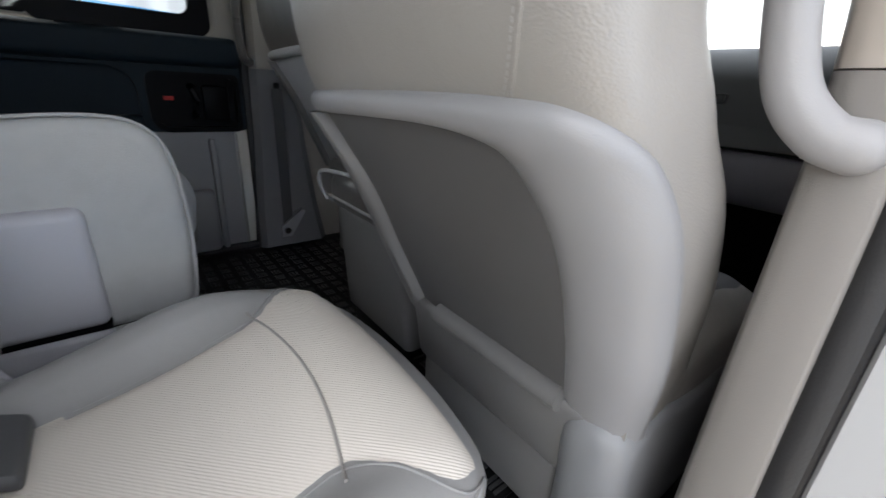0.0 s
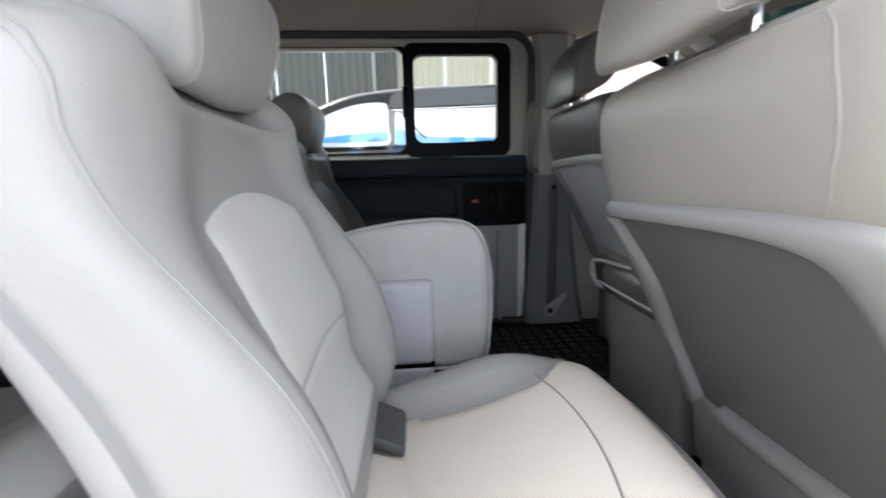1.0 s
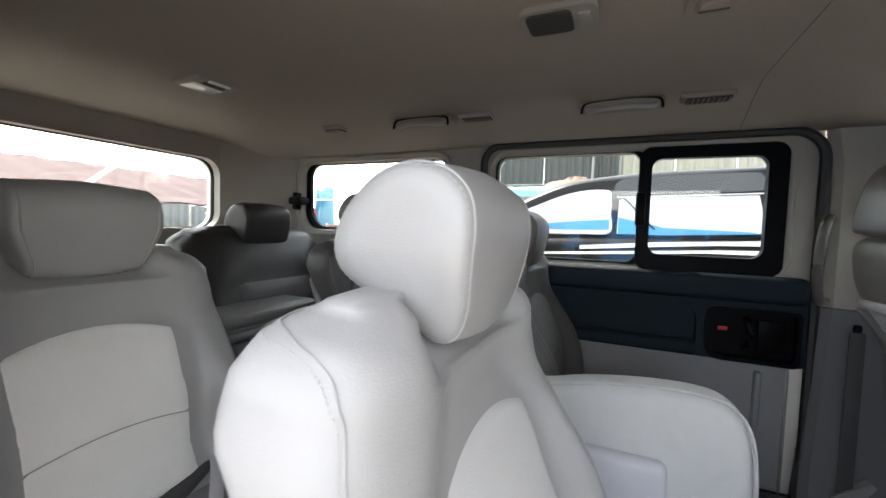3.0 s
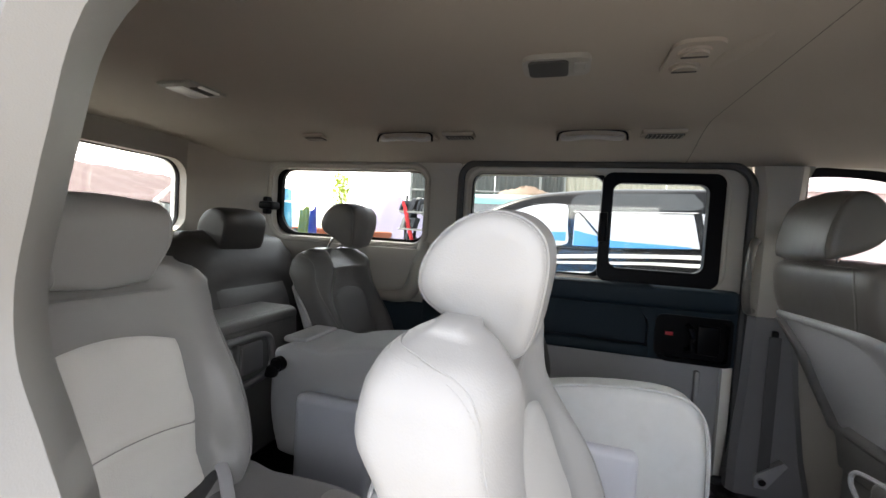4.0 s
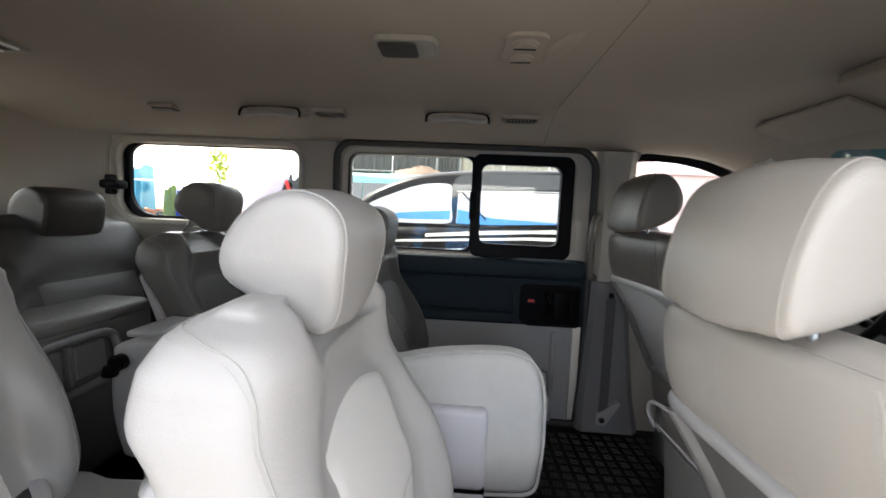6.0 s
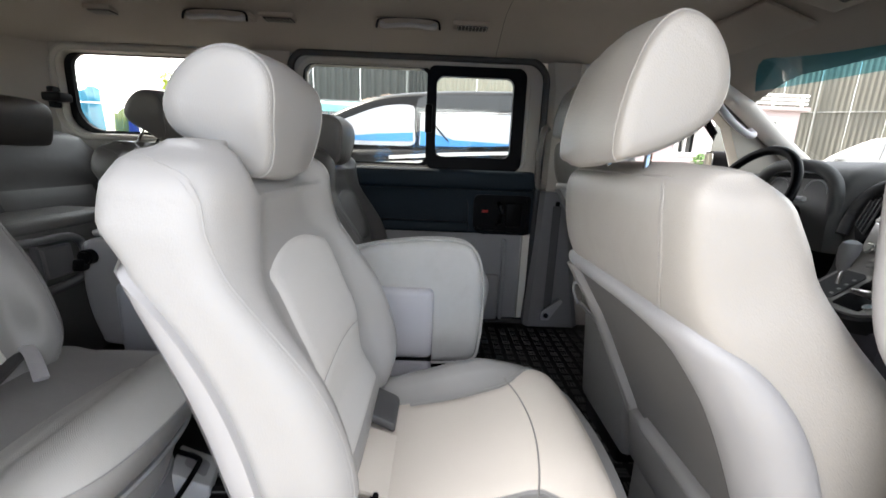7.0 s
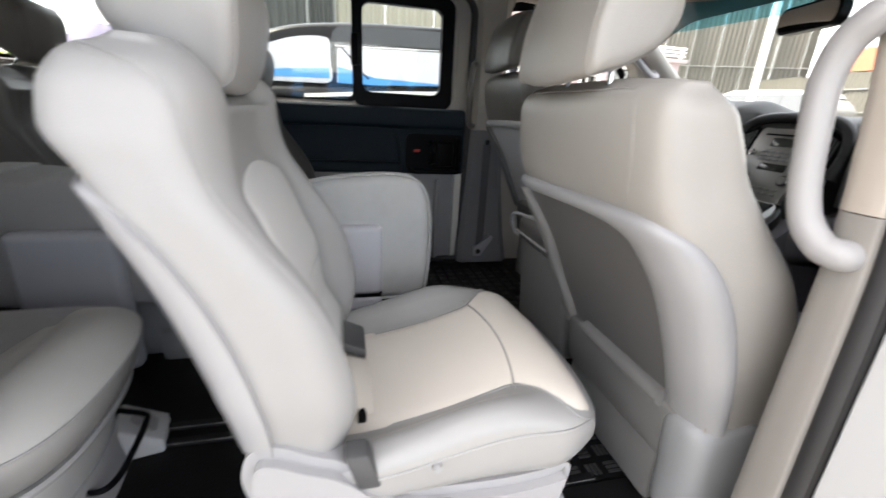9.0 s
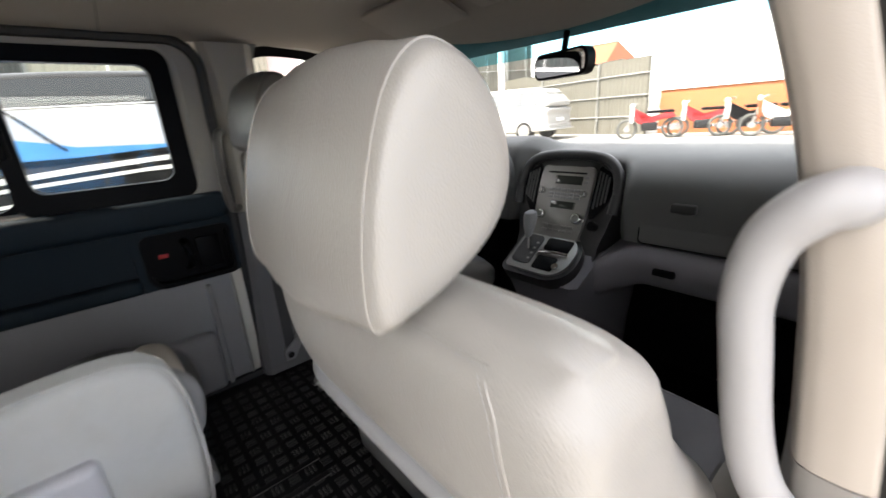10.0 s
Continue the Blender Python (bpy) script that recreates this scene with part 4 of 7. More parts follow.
def rear_seat(at, label, head=(0.0, 0.0), leather=LEATHER, across=1.0, cloth=FABRIC, shield=True, perf=PERF):
    """Single seat: reclined back with plastic shell, headrest, fabric-centred cushion and plastic base. Built at its place."""
    T = Matrix.Translation(at) @ Matrix.Diagonal((1, across, 1, 1))
    e = thing("passenger_seat", at, label, "seat", group="single passenger seats")
    rings, surf, hgt = make_back(
        rear=[(-0.106, 0.300), (-0.117, 0.36), (-0.136, 0.44), (-0.162, 0.53), (-0.190, 0.61), (-0.216, 0.672), (-0.244, 0.720), (-0.232, 0.780), (-0.190, 0.807)],
        front=[(0.045, 0.270), (0.069, 0.345), (0.057, 0.43), (0.024, 0.515), (-0.030, 0.595), (-0.068, 0.655), (-0.080, 0.715), (-0.086, 0.768), (-0.135, 0.805)],
        inset=[(0.28, 0.02), (0.40, 0.078), (0.52, 0.060), (0.63, 0.034), (0.70, 0.030), (0.755, 0.020), (0.785, 0.008), (0.80, 0.002)],
        width=[(0.28, 0.228), (0.40, 0.242), (0.62, 0.247), (0.70, 0.243), (0.75, 0.232), (0.78, 0.212), (0.800, 0.170)], dip=0.032, far=1.05)
    part("backrest", moved(loft(rings), T), leather, e, angle=180)
    lo = hgt(0.33)
    arch = lambda n: hgt(0.634 + 0.028 * (1 - (n / 0.54) ** 2))

    for nm, a, b in (("lower_insert", 0.0, 0.4015), ("upper_insert", 0.4025, 1.0)):
        def on(n, v):
            top = arch(n)
            return surf(front_at(n), lo + (top - lo) * v)
        part(nm, moved(patch(on, -0.54, 0.54, a, b, 30, 30, 0.0035, 0.0006, 2.0), T), perf, e, "perforated centre panel of the backrest")
    rows = []
    for j in range(25):
        s = 0.012 + (hgt(0.672) - 0.012) * j / 24
        z = 0.29 + 0.382 * j / 24
        f = smooth_keys([(0.28, 0.30), (0.36, 0.295), (0.48, 0.30), (0.54, 0.29), (0.58, 0.265), (0.622, 0.19), (0.65, 0.10), (0.675, 0.02)], z)
        thetas = [side_at(f * k, -1) for k in (1.0, 0.97, 0.9, 0.7, 0.45, 0.2, 0.08)] + [rear_at(n) for n in np.linspace(-0.96, 0.96, 20)] + [side_at(f * k, 1) for k in (0.08, 0.2, 0.45, 0.7, 0.9, 0.97, 1.0)]
        row = []
        for i, th in enumerate(thetas):
            p, nn = surf(th, s)
            row.append(p + nn * (-0.002 if i in (0, len(thetas) - 1) or j in (0, 24) else 0.010))
        rows.append(row)
    part("back_shell", moved(loft(rows, closed=False), T), PLASTIC, e, "pale plastic shell behind the backrest")
    for g in (-1, 1):
        path = catmull([(0.02, 0.790), (0.12, 0.788), (0.32, 0.785), (0.55, 0.777), (0.69, 0.766), (0.76, 0.750), (0.79, 0.728), (0.80, 0.705), (0.81, 0.684), (0.82, 0.658), (0.835, 0.626), (0.85, 0.585), (0.866, 0.498), (0.87, 0.40), (0.86, 0.31)], 150)
        for nm, df, dz, r in (("seam", 0.0, 0.0, 0.0009), ("stitch_line", -0.018, -0.006, 0.00042)):
            pts = []
            for i, (f, z) in enumerate(path):
                p, nn = surf(side_at(max(0.015, f + df * ease(10, 60, i)), g), hgt(z + dz * ease(80, 40, i)))
                pts.append(T @ (p + nn * 0.0006))
            if nm == "seam":
                part(nm, tube(pts, r, 6), leather, e)
            else:
                part(nm, stitches(pts, 0.003, 0.0055, r), STITCH, e)
    prof = [(x + head[0], z - 0.025 + head[1]) for x, z in HEAD]
    hr = make_headrest(prof, -0.120, 0.124)
    hr = [[Vector((p.x, p.y * (1 - 0.22 * ease(0.855, 0.765, p.z - head[1])), p.z)) for p in row] for row in hr]
    h = part("headrest", moved(loft(hr), T), leather, e, angle=75)
    for yi in (3, len(hr) - 4):
        part("headrest_seam", tube([T @ p for p in ring_line(hr, yi, 0.002)][:-1], 0.0014, 6, closed=True, up=(0, 1, 0)), leather, h)
        j = yi - 1 if yi < 6 else yi + 1
        part("headrest_stitching", stitches([T @ p for p in ring_line(hr, j, 0.004)], 0.0035, 0.0075, 0.00045), STITCH, h)
    for yy in (-0.06, 0.06):
        part("headrest_post", tube([T @ Vector((-0.19, yy, 0.765)), T @ Vector((-0.165 + head[0], yy, 0.835 + head[1]))], 0.005, 8), CHROME, e)
    part("headrest_guide", moved(box(-0.205, -0.165, -0.10, 0.075, 0.768, 0.799, 0.007, 3), T), PLASTIC, e)
    edge = LEATHER_SEAT if leather is LEATHER else leather
    crown = [(0.0, -0.050), (0.19, -0.042), (0.48, -0.014), (0.66, 0.014), (0.73, 0.026), (0.83, 0.034), (0.93, 0.024), (1.0, -0.004)]
    crest = [(0.0, 0.030), (0.2, 0.044), (0.35, 0.054), (0.5, 0.062), (0.63, 0.050), (0.78, 0.014), (0.88, 0.0), (1.0, 0.0)]
    if shield:
        rings, csurf = seat_cushion(-0.02, 0.44, 0.284, 0.190, 0.249, crown=crown, crest=crest)
        part("cushion", moved(loft(rings), T), edge, e, "shiny grey leather edge of the seat")

        def fab(a, s):
            wdt = 0.60 + 0.37 * ease(0.68, 0.93, s)
            return csurf(front_at(wdt * a), s)
        part("cushion_fabric", moved(patch(fab, -1.0, 1.0, 0.06, 0.99, 26, 30, 0.0045, 0.003), T), cloth, e, "ribbed fabric on the seat")
        part("cushion_seam", tube([T @ p for p in line_on(csurf, [(front_at(v), 0.705 + 0.045 * (1 - (v / 0.68) ** 2)) for v in (-0.70, -0.35, 0.0, 0.35, 0.66)], 40, 0.0045)], 0.0017, 6), LEATHER_FRONT, e)
        for g in (-1, 1):
            part("piping", tube([T @ p for p in line_on(csurf, [(front_at(v * g), s) for v, s in ((0.9990, 0.12), (0.9995, 0.3), (0.9993, 0.5), (0.997, 0.7), (0.990, 0.85), (0.975, 0.98))], 40, 0.0005)], 0.0020, 6), edge, e)
            part("fabric_seam", tube([T @ p for p in line_on(csurf, [(front_at((0.60 + 0.37 * ease(0.68, 0.93, s)) * g), s) for s in np.linspace(0.06, 0.97, 24)], 60, 0.002)], 0.0013, 6), edge, e)
    else:
        round_cushion(T, e, edge, cloth, crown)
    out = [(-0.102, 0.260), (-0.101, 0.291), (-0.092, 0.313), (-0.072, 0.323), (-0.045, 0.316), (-0.015, 0.299), (0.02, 0.284), (0.05, 0.262), (0.075, 0.238), (0.12, 0.217), (0.168, 0.206), (0.27, 0.200), (0.34, 0.205), (0.383, 0.212), (0.390, 0.185), (0.376, 0.13), (0.345, 0.03), (0.32, 0.0), (-0.03, 0.0), (-0.045, 0.06), (-0.066, 0.13), (-0.084, 0.19)]
    for g in (-1, 1) if shield else ():
        y0 = 0.205 * g
        bm = plate([tuple(p) for p in catmull(out, 90, True)], [], "y", y0, y0 + 0.048 * g)
        rim = [ed for ed in bm.edges if ed.calc_face_angle(0) > 0.9 and all(abs(abs(v.co.y) - 0.253) < 1e-4 for v in ed.verts)]
        bmesh.ops.bevel(bm, geom=rim, offset=0.016, segments=4, affect="EDGES")
        part("side_shield", moved(bm, T), PLASTIC, e, "pale plastic side cover")
    if not shield:
        return e
    part("frame", moved(box(-0.06, 0.25, -0.16, 0.16, 0.02, 0.20, 0.02), T), BLACK, e)
    rows = []
    for z, dx, dw in ((0.222, -0.02, -0.015), (0.212, 0.0, -0.002), (0.165, -0.006, -0.004), (0.156, -0.018, -0.016), (0.120, -0.020, -0.018), (0.098, -0.026, -0.026), (0.088, -0.045, -0.044), (0.03, -0.062, -0.055), (0.002, -0.055, -0.050)):
        hf = []
        for k in range(25):
            q = 1 - (1 - k / 24) ** 1.6
            hf.append((-0.05 + (0.482 + dx) * q, (0.215 + dw) * (1 - 0.26 * max(0.0, (q - 0.80) / 0.20) ** 2.2)))
        rows.append([(x, -y, z) for x, y in hf] + [(x, y, z) for x, y in reversed(hf)])
    part("base_shell", moved(loft(rows), T), PLASTIC_FOOT, e, "tiered grey plastic base under the cushion")
    paddle = rounded_profile([(0.060, 0.206), (0.085, 0.203), (0.120, 0.196), (0.160, 0.191), (0.184, 0.188), (0.188, 0.180), (0.188, 0.160), (0.183, 0.150), (0.150, 0.147), (0.110, 0.146), (0.075, 0.147), (0.062, 0.153), (0.058, 0.178)], 60)
    part("lever_recess", moved(plate([(0.126 + (x - 0.126) * 1.03, 0.177 + (z - 0.177) * 1.06) for x, z in paddle], [], "y", -0.2538, -0.246), T), STRAP, e, "dark gap round the lever", smooth=False)
    rings = [[(0.124 + (x - 0.124) * k, y, 0.177 + (z - 0.177) * k) for x, z in paddle] for k, y in ((1.0, -0.248), (1.0, -0.2560), (0.985, -0.2580), (0.95, -0.2592), (0.6, -0.2598), (0.1, -0.2600))]
    part("recline_lever", moved(loft(rings), T), PLASTIC, e)
    part("lever_button", moved(cyl((0.160, -0.2545, 0.1985), 0.0045, 0.003, "y", 14, 0.001), T), STRAP, e)
    part("belt_buckle", moved(bent(box(0.040, 0.074, -0.252, -0.215, 0.238, 0.300, 0.006, 2), lambda x, y, z: (x + 0.30 * (0.26 - z), y, z)), T), STRAP, e)
    part("inner_strap", moved(bent(box(0.000, 0.072, 0.050, 0.150, 0.262, 0.284, 0.006, 2), lambda x, y, z: (x, y, z + 0.5 * (0.04 - x))), T), STRAP, e, "dark belt strap in the gap of the seat")
    part("fabric_flap", moved(bent(box(-0.005, 0.080, -0.110, 0.045, 0.246, 0.258, 0.004, 2), lambda x, y, z: (x, y, z + 0.35 * (0.05 - x))), T), cloth, e, "fabric flap at the rear of the cushion")
    part("latch", moved(joined(cyl((0.058, -0.118, 0.256), 0.005, 0.016, "y", 12, 0.001), box(0.050, 0.064, -0.128, -0.122, 0.244, 0.264, 0.001)), T), BLACK, e)
    part("strap_tab", moved(bent(box(0.005, 0.042, 0.232, 0.268, 0.222, 0.280, 0.008, 3), lambda x, y, z: (x - 0.4 * (z - 0.25), y, z)), T), HINGE, e, "white plastic strap tab")
    part("side_knob", moved(cyl((0.158, -0.252, 0.263), 0.007, 0.014, "y", 12, 0.002), T), PLASTIC, e)
    for fx in (-0.05, 0.345):
        for fy in (-0.13, 0.15):
            part("foot", moved(bent(box(fx, fx + 0.10, fy - 0.045, fy + 0.045, 0.0, 0.075, 0.010, 2), lambda x, y, z: (x, y, z - 0.45 * max(0.0, x - fx - 0.03) * (1 if z > 0.03 else 0))), T), PLASTIC_FOOT, e)
    part("slide_bar", tube([T @ Vector(p) for p in catmull([(0.30, -0.13, 0.10), (0.39, -0.13, 0.06), (0.41, -0.10, 0.055), (0.41, 0.10, 0.055), (0.39, 0.13, 0.06), (0.30, 0.13, 0.10)], 30)], 0.006, 8), BLACK, e)
    return e


rear_seat((0.50, 0.36, 0.0), "light grey leather seat with cream fabric cushion by the doorway")
rear_seat((-0.285, 0.36, 0.0), "grey leather single seat with honeycomb fabric behind the open door pillar", cloth=HONEYCOMB, shield=False, leather=LEATHER_MID, perf=PERF_LIGHTENED)
rear_seat((0.37, 1.29, 0.0), "single seat in shade-darkened grey leather beside the closed sliding door", leather=LEATHER_SHADED, perf=PERF_SHADED)
rear_seat((-0.30, 1.285, 0.0), "seat in shade-darkened grey leather with raised headrest by the rear window", head=(0.05, 0.06), leather=LEATHER_SHADED, across=0.86, perf=PERF_SHADED)


DARKVINYL = material("dark_grey_vinyl", (0.085, 0.083, 0.082), 0.5, spec=0.35, bump=0.3, bump_scale=600, vary=0.06, dirt=0.15)
RIBBED = material("grey_ribbed_cloth", (0.135, 0.131, 0.140), 0.85, bump=0.3, bump_scale=130, kind="weave", vary=0.05, scale=5)


def front_seat(at, label, leather=LEATHER_FRONT, panel=DARKVINYL, head_y=(-0.095, 0.158), broad=1.0):
    T = Matrix.Translation(at)
    e = thing("front_seat", at, label, "seat", group="front seats")
    REAR = [(0.03, 0.20), (0.005, 0.27), (-0.045, 0.38), (-0.10, 0.49), (-0.155, 0.585), (-0.197, 0.66), (-0.212, 0.735), (-0.208, 0.785), (-0.185, 0.803)]
    rings, surf, hgt = make_back(
        rear=REAR,
        front=[(0.16, 0.24), (0.18, 0.36), (0.16, 0.46), (0.112, 0.55), (0.034, 0.63), (-0.018, 0.69), (-0.046, 0.74), (-0.080, 0.783), (-0.125, 0.806)],
        inset=[(0.28, 0.02), (0.42, 0.075), (0.58, 0.06), (0.68, 0.035), (0.76, 0.015), (0.8, 0.0)],
        width=[(z, w * broad) for z, w in ((0.20, 0.200), (0.32, 0.216), (0.45, 0.226), (0.56, 0.228), (0.63, 0.222), (0.70, 0.214), (0.77, 0.210), (0.803, 0.193))], far=1.06)
    part("backrest", moved(loft(rings), T), leather, e, angle=180)
    # raised rim round the vinyl panel: outer and inner edge from the far top to the near foot
    RZ = [p[1] for p in catmull(REAR, 36)]
    at_z = lambda z: float(np.interp(z, RZ, np.linspace(0, 1, 36)))
    top = [(rear_at(n), at_z(z)) for n, z in ((0.965, 0.630), (0.60, 0.636), (0.10, 0.640), (-0.30, 0.642), (-0.62, 0.642), (-0.84, 0.638))]
    side = [(side_at(f, -1), at_z(z - 0.06 * f)) for f, z in ((0.10, 0.630), (0.20, 0.616), (0.27, 0.592), (0.295, 0.555), (0.29, 0.507), (0.275, 0.464), (0.25, 0.408), (0.22, 0.350), (0.19, 0.304), (0.17, 0.278))]
    outer = catmull(top + side, 90)
    inner = catmull([(rear_at(n), at_z(z)) for n, z in ((0.93, 0.606), (0.60, 0.612), (0.20, 0.616), (-0.15, 0.618), (-0.42, 0.614), (-0.56, 0.602), (-0.63, 0.575), (-0.66, 0.535), (-0.65, 0.476), (-0.62, 0.41), (-0.585, 0.335), (-0.555, 0.268))], 90)
    rows = []
    for o, i in zip(outer, inner):
        row = []
        for k, lift in ((0.0, -0.002), (0.03, 0.004), (0.10, 0.009), (0.25, 0.013), (0.50, 0.015), (0.74, 0.014), (0.89, 0.010), (0.97, 0.004), (1.0, -0.003)):
            q = o * (1 - k) + i * k
            p, nn = surf(q[0], q[1])
            row.append(T @ (p + nn * lift))
        rows.append(row)
    rows.append([p + Vector((0.022, 0, -0.010)) for p in rows[-1]])
    part("panel_rim", loft(rows, closed=False), RIM, e, "grey rounded rim of the seat back panel", angle=100)
    part("rear_panel", moved(patch(lambda n, v: surf(rear_at(n), 0.004 + (at_z(0.632) - 0.004) * v), -0.76, 0.93, 0.0, 1.0, 30, 24, 0.004, 0.003), T), panel, e, "grey vinyl panel on the back of the seat")
    rows = []
    for z in np.linspace(0.262, 0.606, 30):
        x = smooth_keys([(p[1], p[0]) for p in REAR], z)
        yi = smooth_keys([(0.26, 0.178), (0.28, 0.179), (0.39, 0.186), (0.507, 0.170), (0.58, 0.185), (0.62, 0.200), (0.64, 0.206)], z) * broad
        yo = smooth_keys([(0.26, 0.236), (0.31, 0.238), (0.40, 0.236), (0.50, 0.230), (0.60, 0.220), (0.64, 0.212)], z) * broad
        rows.append([T @ Vector((x + dx, yi + (yo - yi) * f, z)) for f, dx in ((0.0, 0.004), (0.04, -0.008), (0.15, -0.017), (0.35, -0.020), (0.65, -0.017), (0.9, -0.008), (1.0, 0.006), (0.97, 0.05), (0.5, 0.05))])
    part("far_flange", loft(rows), PANEL, e, "raised grey edge of the seat back panel")
    # Roll takes a lighter vinyl than the panel, painting light from above.
    pts = []
    for n in np.linspace(0.52, -0.60, 30):
        p, nn = surf(rear_at(n), at_z(0.290))
        pts.append(T @ (p + nn * 0.002))
    part("lower_roll", tube(pts, 0.028, 14, flat=0.75), PANEL, e)
    keys = [(rear_at(-0.68), at_z(0.642)), (rear_at(-0.74), at_z(0.67)), (rear_at(-0.775), at_z(0.71)), (rear_at(-0.765), at_z(0.75)), (rear_at(-0.72), at_z(0.79))]
    part("rear_seam", tube([T @ p for p in line_on(surf, keys, 40, 0.0003)], 0.0011, 6), leather, e)
    part("rear_stitching", stitches([T @ p for p in line_on(surf, [(a + 0.03, b) for a, b in keys], 60, 0.0004)], 0.003, 0.005, 0.0005), STITCH, e)
    edge = [(rear_at(n), at_z(0.797)) for n in np.linspace(-0.72, 0.90, 12)]
    part("top_seam", tube([T @ p for p in line_on(surf, edge, 60, 0.0003)], 0.0011, 6), leather, e)
    part("top_stitching", stitches([T @ p for p in line_on(surf, [(a, b - 0.012) for a, b in edge], 80, 0.0004)], 0.003, 0.005, 0.0005), STITCH, e)
    prof = [(-0.237, 0.815), (-0.239, 0.862), (-0.228, 0.922), (-0.209, 0.972), (-0.182, 0.996), (-0.150, 0.987), (-0.126, 0.957), (-0.114, 0.920), (-0.118, 0.885), (-0.139, 0.855), (-0.176, 0.831), (-0.213, 0.817)]
    prof = [(-0.178 + (x + 0.178) * 1.03, 0.815 + (z - 0.815) * 0.955) for x, z in prof]
    hr = make_headrest(prof, head_y[0], head_y[1], crown=0.085)
    h = part("headrest", moved(loft(hr), T), leather, e, angle=75)
    for j in (3, len(hr) - 4):
        part("headrest_seam", tube([T @ p for p in ring_line(hr, j, 0.001)][:-1], 0.0011, 6, closed=True, up=(0, 1, 0)), leather, h)
    for yy in (-0.05, 0.07):
        part("headrest_post", tube([T @ Vector((-0.18, yy, 0.79)), T @ Vector((-0.178, yy, 0.86))], 0.005, 8), CHROME, e)
    rings, csurf = seat_cushion(-0.0, 0.50, 0.33, 0.20, 0.215 * broad)
    part("cushion", moved(loft(rings), T), leather, e)
    part("cushion_fabric", moved(patch(lambda n, s: csurf(front_at(n), s), -0.86, 0.86, 0.22, 0.98, 24, 18, 0.004), T), RIBBED, e, "grey ribbed cloth on the seat")
    cov = [(-0.010, 0.15), (-0.020, 0.255), (0.0, 0.290), (0.07, 0.305), (0.20, 0.285), (0.40, 0.235), (0.42, 0.10), (0.30, 0.03), (0.06, 0.03), (0.0, 0.06)]
    part("side_cover", moved(padded_slab([tuple(p) for p in catmull(cov, 60, True)], -0.222, -0.125, 0.040), T), PLASTIC_MID, e, "grey plastic hinge cover")
    part("rear_skirt", moved(bent(box(-0.014, 0.05, -0.170, 0.205, 0.150, 0.288, 0.014, 3), lambda x, y, z: (x + 0.16 * (0.27 - z), y, z)), T), PANEL, e)
    part("lower_skirt", moved(box(0.016, 0.07, -0.122, 0.20, 0.012 - at[2], 0.160, 0.010, 3), T), PANEL, e)
    part("base", moved(box(0.06, 0.40, -0.205, 0.24, -at[2], 0.20, 0.015), T), PLASTIC_MID, e)
    return e


front_seat((1.100, 0.295, -0.010), "warm grey leather front passenger seat with vinyl back panel")
# Driver's panel vinyl is lightened, the light put into its colour.
front_seat((1.322, 1.19, 0.078), "driver's seat in leather darkened for shade behind the steering wheel", SHADED_TAUPE, material("lightened_grey_vinyl", (0.34, 0.343, 0.355), 0.5, bump=0.2, bump_scale=700, vary=0.05, dirt=0.1), (-0.126, 0.150), 1.10)


# ---- folded middle seats ----
fold2 = thing("folded_middle_seat", (0.6, 1.0, 0.0), "grey cloth middle seat folded flat in the second row", "seat", group="folded middle seats")
prof = rounded_profile([(0.30, 0.30), (0.33, 0.49), (0.42, 0.532), (0.55, 0.556), (0.68, 0.562), (0.748, 0.542), (0.780, 0.48), (0.789, 0.36), (0.784, 0.25), (0.768, 0.190), (0.70, 0.174), (0.5, 0.172), (0.35, 0.18)], 110)
part("folded_backrest", padded_slab(prof, 0.836, 0.925, 0.030), CLOTH, fold2)
for pr in (0.0030, -0.0035):
    part("edge_piping", tube([(0.55 + (x - 0.55) * (1 + pr), 0.8445 - pr * 0.9, 0.37 + (z - 0.37) * (1 + pr)) for x, z in prof], 0.0026, 6, closed=True, up=(0, 1, 0)), CLOTH, fold2)
hinge = box(0.46, 0.640, 0.806, 0.850, 0.200, 0.418, 0.018, 5)
part("hinge_cover", hinge, HINGE, fold2, "pale plastic hinge cover")
part("hinge_base", box(0.46, 0.638, 0.808, 0.850, 0.06, 0.194, 0.014, 3), HINGE, fold2)
part("hinge_gap", box(0.462, 0.6385, 0.812, 0.848, 0.192, 0.203, 0), BLACK, fold2)
part("cushion", box(0.34, 0.77, 0.88, 1.06, 0.17, 0.30, 0.03, 3), CLOTH, fold2)
part("leg_frame", box(0.36, 0.72, 0.88, 1.06, 0.0, 0.18, 0.01), BLACK, fold2)
part("seat_edge", padded_slab(rounded_profile([(0.5, 0.30), (0.55, 0.44), (0.74, 0.47), (0.806, 0.43), (0.816, 0.36), (0.77, 0.29)]), 0.93, 0.99, 0.02), PLASTIC, fold2)

FOLDTRIM = material("blue_grey_plastic", (0.32, 0.33, 0.36), 0.5, bump=0.15, bump_scale=900, vary=0.05)
fold3 = thing("folded_middle_seat", (-0.1, 0.95, 0.0), "grey cloth middle seat folded flat in the third row", "seat", group="folded middle seats")
prof = rounded_profile([(-0.395, 0.36), (-0.388, 0.49), (-0.372, 0.525), (-0.30, 0.540), (-0.22, 0.535), (-0.14, 0.556), (0.0, 0.572), (0.12, 0.560), (0.158, 0.50), (0.16, 0.34), (0.14, 0.225), (0.09, 0.20), (-0.1, 0.20), (-0.33, 0.205), (-0.37, 0.24)])
part("folded_backrest", padded_slab([(x + 0.012, z) for x, z in prof], 0.822, 1.075, 0.02), material("grey_folded_cloth", (0.27, 0.27, 0.277), 0.8, bump=0.3, bump_scale=600, vary=0.06, dirt=0.15), fold3)
